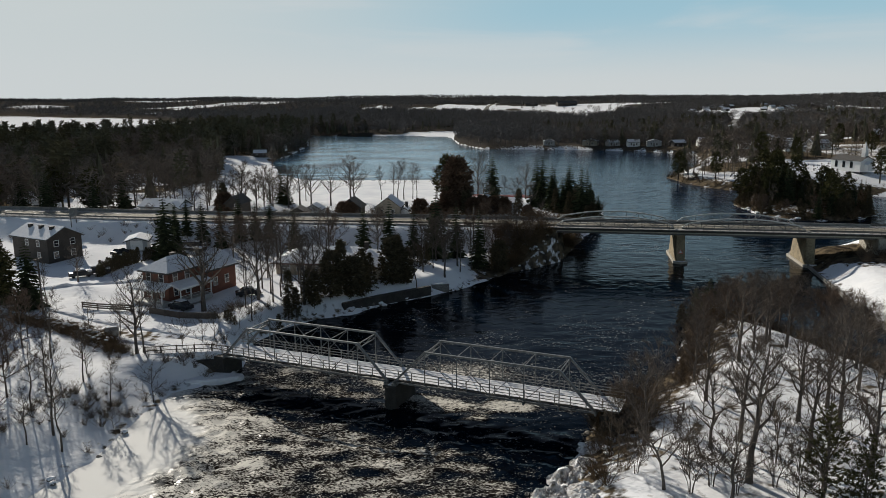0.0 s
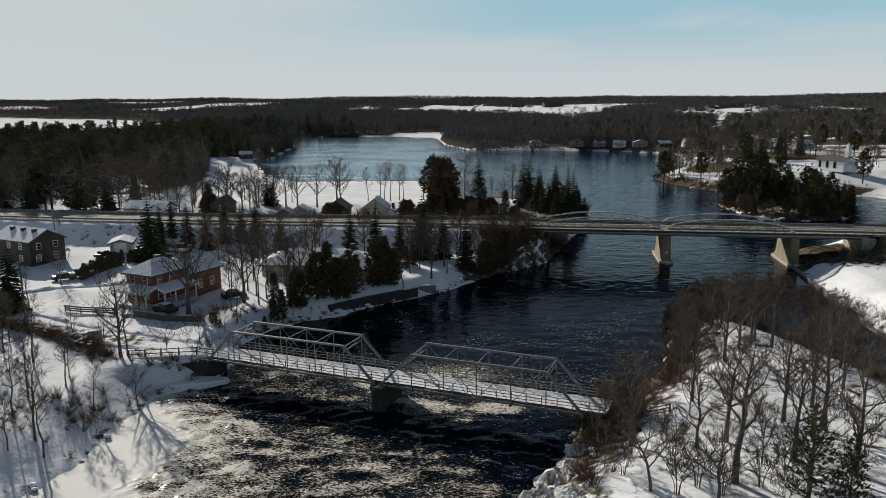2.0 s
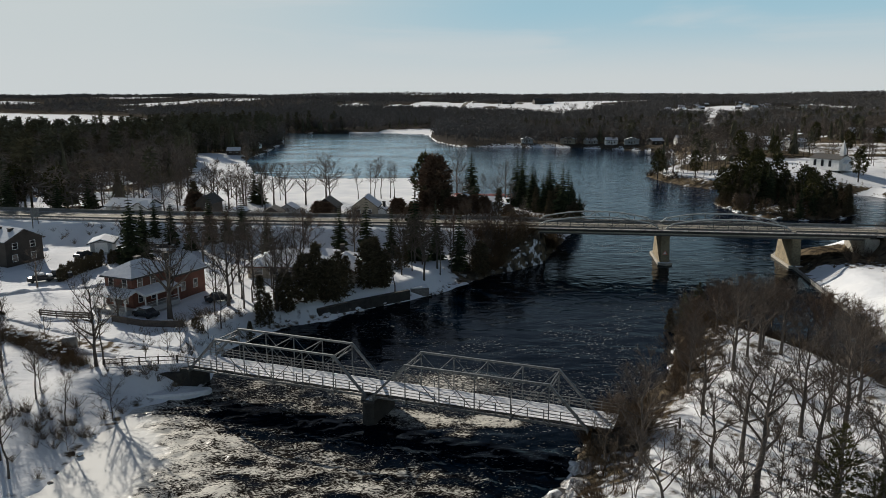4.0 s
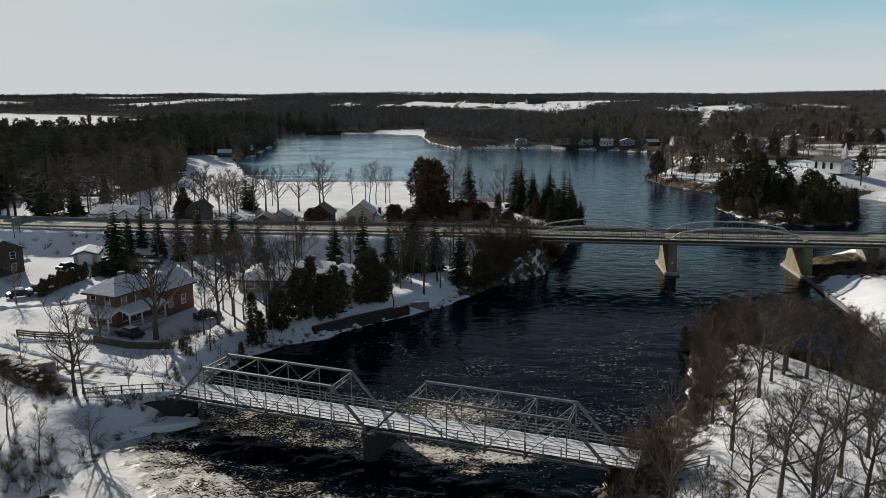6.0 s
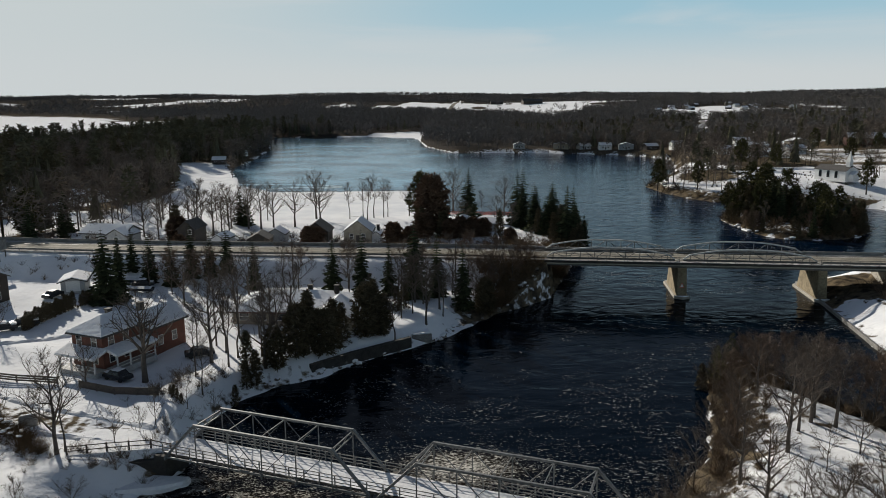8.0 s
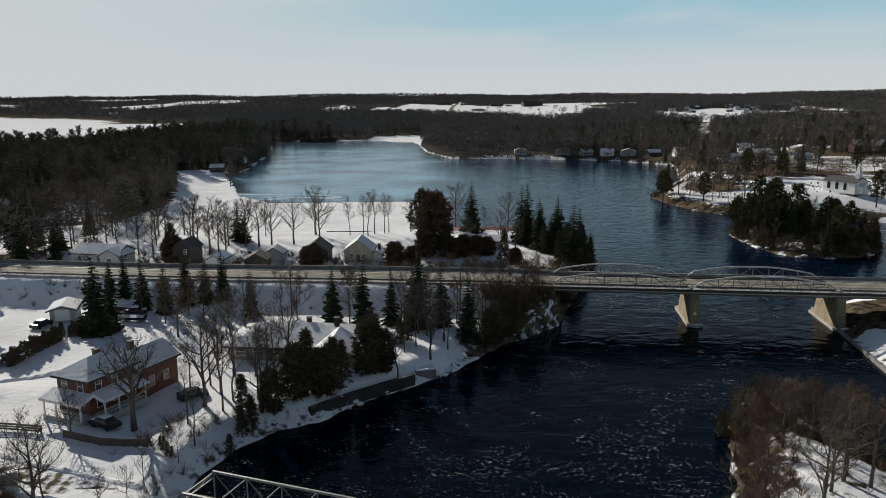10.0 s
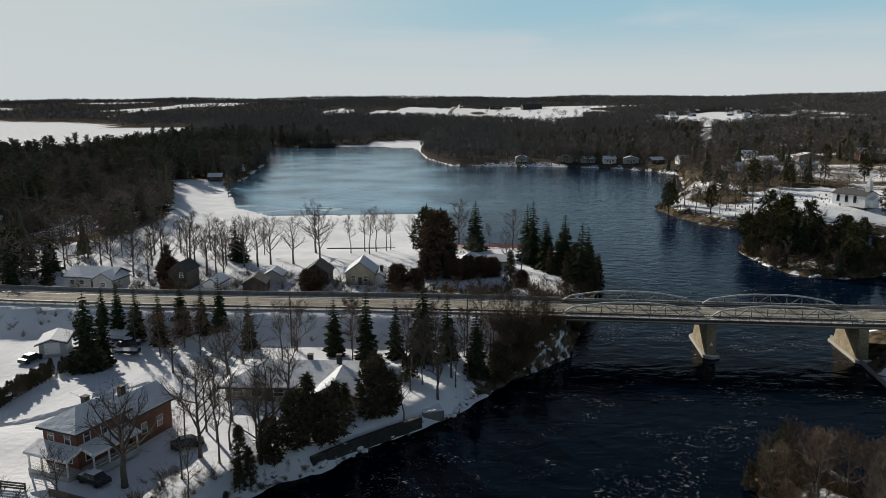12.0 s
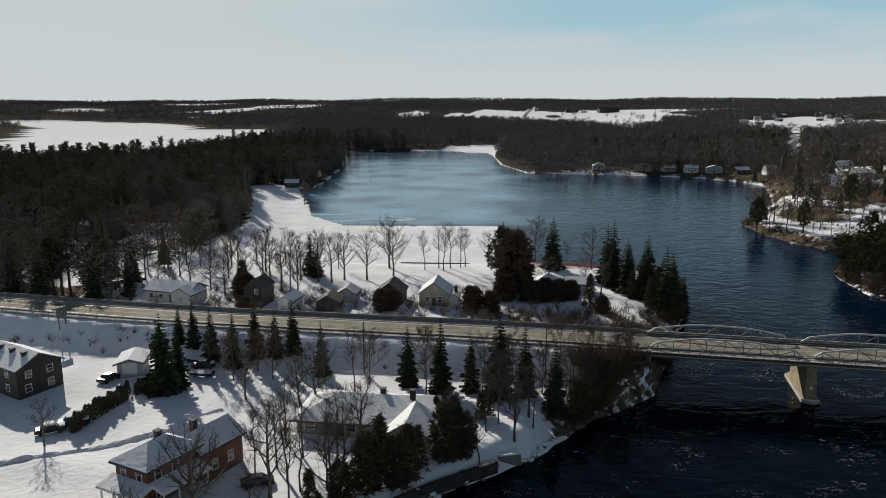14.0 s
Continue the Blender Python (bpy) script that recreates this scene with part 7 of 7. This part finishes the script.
car(-34.6, 129.4, 20, DARKPAINT, "dark saloon car parked behind the brick house", 4.4)
car(-43.2, 119.6, 150, DARKPAINT, "dark car parked beside the verandah", 4.3, snow=0.1)
car(-72.6, 165.6, 70, DARKPAINT, "dark car parked beside the garage", 4.4)
car(-69.0, 146.6, 25, DARKPAINT, "snow-covered dark pick-up at the hedge", 4.8, 1.6, snow=0.2)
car(-71.2, 143.9, 30, DARKPAINT, "snow-buried car by the bare tree", 4.4, 1.4, snow=0.3)
car(-68.3, 155.5, 40, DARKPAINT, "snow-topped car by the hedge", 4.0, 1.4, snow=0.2)
car(-57.5, 182.0 - 9.5, 8, DARKPAINT, "dark car under the spruces", 4.4, snow=0.15)


def boat(x, y, turn, label):
    top = thing("boat", pose(x, y, ground_at(x, y), 0, 0, turn), label, "boat")
    g = Geo()
    st = [(-2.6, 0.9), (-1.0, 1.0), (0.8, 0.9), (2.0, 0.5), (2.7, 0.05)]
    for a, b in st:
        g.v += [(a, -b, 0.95), (a, -b * 0.6, 0.35), (a, b * 0.6, 0.35), (a, b, 0.95)]
    for i in range(len(st) - 1):
        for j in range(3):
            g.f.append((4 * i + j, 4 * i + 4 + j, 4 * i + 5 + j, 4 * i + 1 + j))
    g.f.append((0, 1, 2, 3))
    part("hull", g, DARKPAINT, top)
    g = Geo()
    for a, b in st:
        g.v += [(a, -b, 0.96), (a, 0, 1.3), (a, b, 0.96)]
    for i in range(len(st) - 1):
        for j in range(2):
            g.f.append((3 * i + j, 3 * i + 3 + j, 3 * i + 4 + j, 3 * i + 1 + j))
    part("cover", g, SNOW_PACKED, top, "snow-covered tarpaulin")
    g = Geo()
    g.box(-1.8, -0.7, 0.0, -1.5, 0.7, 0.5)
    g.box(0.8, -0.5, 0.0, 1.1, 0.5, 0.5)
    g.beam((-2.0, 0, 0.25), (3.4, 0, 0.25), 0.1, 0.1)
    part("trailer", g, STEEL, top)


boat(-56.6, 168.0, 172, "laid-up dark boat on a trailer under a snowy cover")
boat(-60.5, 175.2, 165, "laid-up boat under the spruces")


def pole(x, y, h, arms, label, name="utility_pole"):
    top = thing(name, pose(x, y, ground_at(x, y), 0, 0, -8), label, "pole", "utility poles")
    g = Geo()
    g.tube([(0, 0, -0.5), (0, 0, h)], [0.16, 0.11], 8)
    part("shaft", g, BARK, top, smooth=True)
    for k in range(arms):
        g = Geo()
        g.beam((0, -1.1, h - 0.4 - 0.7 * k), (0, 1.1, h - 0.4 - 0.7 * k), 0.10, 0.12)
        part("crossarm", g, WOODDARK, top)


pole(-64.1, 116.2, 9.5, 1, "brown wooden utility pole beside the lane")
pole(-26.5, 171.2, 10, 1, "brown wooden utility pole below the road")
pole(7.0, 176.0 - 7.5, 9, 1, "brown wooden utility pole near the bridge")
pole(-120, 195, 9.5, 1, "brown wooden utility pole beside the road")
pole(196, 362, 10, 1, "brown wooden utility pole near the church")
pole(214, 345, 10, 1, "brown wooden utility pole near the church")

# the large road sign
top = thing("road_sign", pose(-93.5, 188.0, ground_at(-93.5, 188.0), 0, 0, 75), "blank back of a large road sign on two posts", "sign")
for s in (-1, 1):
    g = Geo()
    g.box(s * 0.9 - 0.07, -0.07, -0.4, s * 0.9 + 0.07, 0.07, 4.2)
    part("post", g, WOODDARK, top)
g = Geo()
g.box(-1.4, -0.1, 2.2, 1.4, -0.04, 4.4)
part("panel", g, STEEL, top, bevel=0.015)

# a wrapped bale by the lane
top = thing("round_bale", pose(-48.0, 104.4, ground_at(-48.0, 104.4), 0, 0, 20), "round grey-green bale lying beside the lane", "bale")
g = Geo()
g.tube([(-0.95, 0, 0.75), (-0.8, 0, 0.75), (0.8, 0, 0.75), (0.95, 0, 0.75)], [0.62, 0.78, 0.78, 0.62], 18)
part("body", g, RAILWOOD, top, smooth=True)
g = Geo()
g.tube([(-0.7, 0, 1.05), (0.7, 0, 1.05)], [0.5, 0.5], 10)
part("snow_load", g, SNOW, top, smooth=True)


# ---- stones and ice lumps at the water's edge ----
def stone_geo(seed, flat=0.65):
    r = random.Random(seed)
    bm = bmesh.new()
    bmesh.ops.create_icosphere(bm, subdivisions=1, radius=1.0)
    for v in bm.verts:
        v.co *= r.uniform(0.75, 1.15)
        v.co.z *= flat
    g = Geo()
    bm.verts.index_update()
    g.v = [tuple(v.co) for v in bm.verts]
    g.f = [tuple(v.index for v in f.verts) for f in bm.faces]
    bm.free()
    return g


stone_meshes = [stone_geo(s).mesh("boulder", ROCK) for s in range(4)]
snow_meshes = [stone_geo(10 + s, 0.45).mesh("snow_lump", SNOW, smooth=True) for s in range(3)]


def boulders(count, box, lo, hi, seed, want, label, group):
    r = random.Random(seed)
    made = 0
    for _ in range(count * 40):
        x, y = r.uniform(box[0], box[1]), r.uniform(box[2], box[3])
        sd = float(shore(np.array([x]), np.array([y]))[0])
        if not want[0] < sd < want[1]:
            continue
        s = r.uniform(lo, hi)
        z = max(ground_at(x, y), 0.0)
        top = thing("boulder", pose(x, y, z + 0.05 * s, 0, 0, r.uniform(0, 360)), label, "rock", group)
        share("rock", stone_meshes[made % 4], top, Matrix.Diagonal((s, s * 0.8, s, 1)))
        if r.random() < 0.75:
            share("snow_cap", snow_meshes[made % 3], top, Matrix.Translation((0, 0, 0.28 * s)) @ Matrix.Diagonal((s * 1.08, s * 0.9, s * 0.95, 1)))
        made += 1
        if made >= count:
            break


boulders(30, (8, 24, 58, 78), 0.3, 0.8, 1, (-0.8, 3.5), "snow-capped boulder on the east bank", "bank boulders")
boulders(8, (-42, -28, 60, 92), 0.25, 0.5, 2, (-0.6, 1.6), "snow-capped boulder at the water's edge", "shore boulders")
boulders(40, (-28, 30, 118, 175), 0.3, 0.8, 3, (-0.5, 1.5), "snow-capped boulder at the water's edge", "shore boulders")
boulders(8, (100, 135, 226, 270), 0.5, 1.0, 4, (-0.5, 1.5), "dark boulder on the island shore", "island boulders")

# heaped rock and ice on the point of the east bank
def shore_mound(x, y, a, b, h, turn, seed):
    xs = np.linspace(-1, 1, 34)
    u, w = np.meshgrid(xs, xs)
    rad = np.hypot(u, w)
    px, py = x + u * a, y + w * b
    lumps = 0.5 * np.abs(waves(px, py, 2.6, seed)) + 0.30 * np.abs(waves(px, py, 1.2, seed + 1)) + 0.12 * waves(px, py, 0.6, seed + 2)
    z = (h * (0.25 + lumps) * step(1.0, 0.55, rad + 0.12 * waves(px, py, 2.2, seed + 3)) - 0.05)
    g = Geo()
    g.v = [(float(p), float(q), float(s)) for p, q, s in zip((u * a).ravel(), (w * b).ravel(), z.ravel())]
    n = len(xs)
    g.f = [(i * n + j, i * n + j + 1, (i + 1) * n + j + 1, (i + 1) * n + j) for i in range(n - 1) for j in range(n - 1) if rad[i, j] < 1.02]
    ob = new("rock_mound", g.mesh("rock_mound", ROUGHICE))
    ob.matrix_basis = pose(x, y, max(0.0, ground_at(x, y)) - 0.1, 0, 0, turn)
    tagged(ob, "heap of rough rock under broken snow and ice", "rock", "rock mounds")


for k, (x, y, a, b, h) in enumerate([(10.6, 63.6, 2.6, 2.2, 1.3), (12.0, 66.8, 2.2, 2.0, 1.1), (14.2, 69.2, 2.4, 1.7, 0.9), (13.4, 62.2, 2.4, 2.0, 0.8), (10.2, 60.2, 2.4, 2.2, 1.2), (15.8, 73.4, 1.8, 1.6, 0.8)]):
    shore_mound(x, y, a, b, h, k * 40, 70 + k * 5)

# low ledge and dark retaining wall beside the old bridge's abutment
g = Geo()
ledge = [(-39.4, 92.6), (-36.5, 92.4), (-33.0, 92.6), (-29.4, 93.2), (-27.0, 94.2), (-26.6, 95.6), (-31.0, 96.2), (-38.2, 95.4)]
g.prism(ledge, -0.5, 0.7)
tagged(new("snow_ledge", g.bevelled("snow_ledge", SNOW, 0.25)), "flat snow-covered ledge at the foot of the abutment", kind="structure")
g = Geo()
g.prism([(-40.4, 95.6), (-36.0, 96.3), (-31.2, 96.9), (-29.7, 97.0), (-28.9, 98.9), (-30.6, 100.8), (-33.5, 102.6), (-40.6, 103.4)], -0.8, 3.2)
tagged(new("approach_bank", g.bevelled("approach_bank", SNOW, 0.35)), "level snow-covered bank carrying the lane to the bridge", kind="structure")
wall_run("retaining_wall", [(-40.2, 95.3), (-36.0, 95.95), (-31.2, 96.5), (-29.6, 96.6)], -0.5, 2.3, 0.6, WETSTONE, "dark retaining wall beside the bridge approach")


def windrow(pts, w, h, label):
    """A ridge of ploughed snow."""
    run = along(pts, 0, 0.8)
    r = random.Random(len(run))
    g = Geo()
    prof = [(-1.0, 0.0), (-0.55, 0.7), (0.0, 1.0), (0.55, 0.6), (1.0, 0.0)]
    for x, y, hd in run:
        k = r.uniform(0.6, 1.15)
        gz = ground_at(x, y)
        for a, b in prof:
            o = a * w * r.uniform(0.85, 1.15)
            g.v.append((x - math.sin(hd) * o, y + math.cos(hd) * o, gz - 0.06 + b * h * k * r.uniform(0.8, 1.2)))
    m = len(prof)
    for i in range(len(run) - 1):
        for j in range(m - 1):
            g.f.append((i * m + j, (i + 1) * m + j, (i + 1) * m + j + 1, i * m + j + 1))
    tagged(new("snow_windrow", g.mesh("snow_windrow", SNOW)), label, kind="structure")


windrow([(-74.5, 132.0), (-66.3, 136.2), (-58.6, 141.2), (-53.9, 144.0), (-46, 147)], 0.7, 0.55, "ridge of ploughed snow along the driveway")
windrow([(-53.0, 148.5), (-47.5, 153.5)], 0.5, 0.4, "ridge of ploughed snow behind the house")
windrow([(-67, 113), (-58, 108.6), (-50, 104.4), (-43, 101.6), (-36, 99.4)], 0.6, 0.45, "ridge of ploughed snow beside the lane")
windrow([(-66, 119.5), (-57, 114.8), (-48, 109.6), (-40, 106.4), (-33, 103.4)], 0.6, 0.45, "ridge of ploughed snow beside the lane")

windrow([(45.6, 129.4), (48.4, 127.6), (51.2, 123.0), (53.4, 117.6), (55.4, 112)], 0.9, 0.9, "snow-topped rim of the peninsula's outer shore")

# grave stones around the church
r2 = np.random.RandomState(9)
gp = np.c_[r2.uniform(128, 190, 90), r2.uniform(318, 350, 90)]
gp = gp[shore(gp[:, 0], gp[:, 1]) > 6]
slab = Geo()
slab.box(-0.4, -0.1, -0.2, 0.4, 0.1, 1.0)
joined("gravestones", [(slab.v, slab.f, placed(np.c_[gp, land(gp[:, 0], gp[:, 1])], r2.uniform(0.5, 0.9, len(gp)), r2.uniform(-0.3, 0.3, len(gp))))], STONE, "dark gravestones standing in the snow by the church")
# low frozen pond edge by the lake path
g = Geo()
g.beam((-31, 283, 0.35), (-8, 282, 0.35), 0.4, 0.25)
tagged(new("rink_board", g.mesh("rink_board", WOODDARK)), "low dark board edging a cleared patch on the ice", "board")
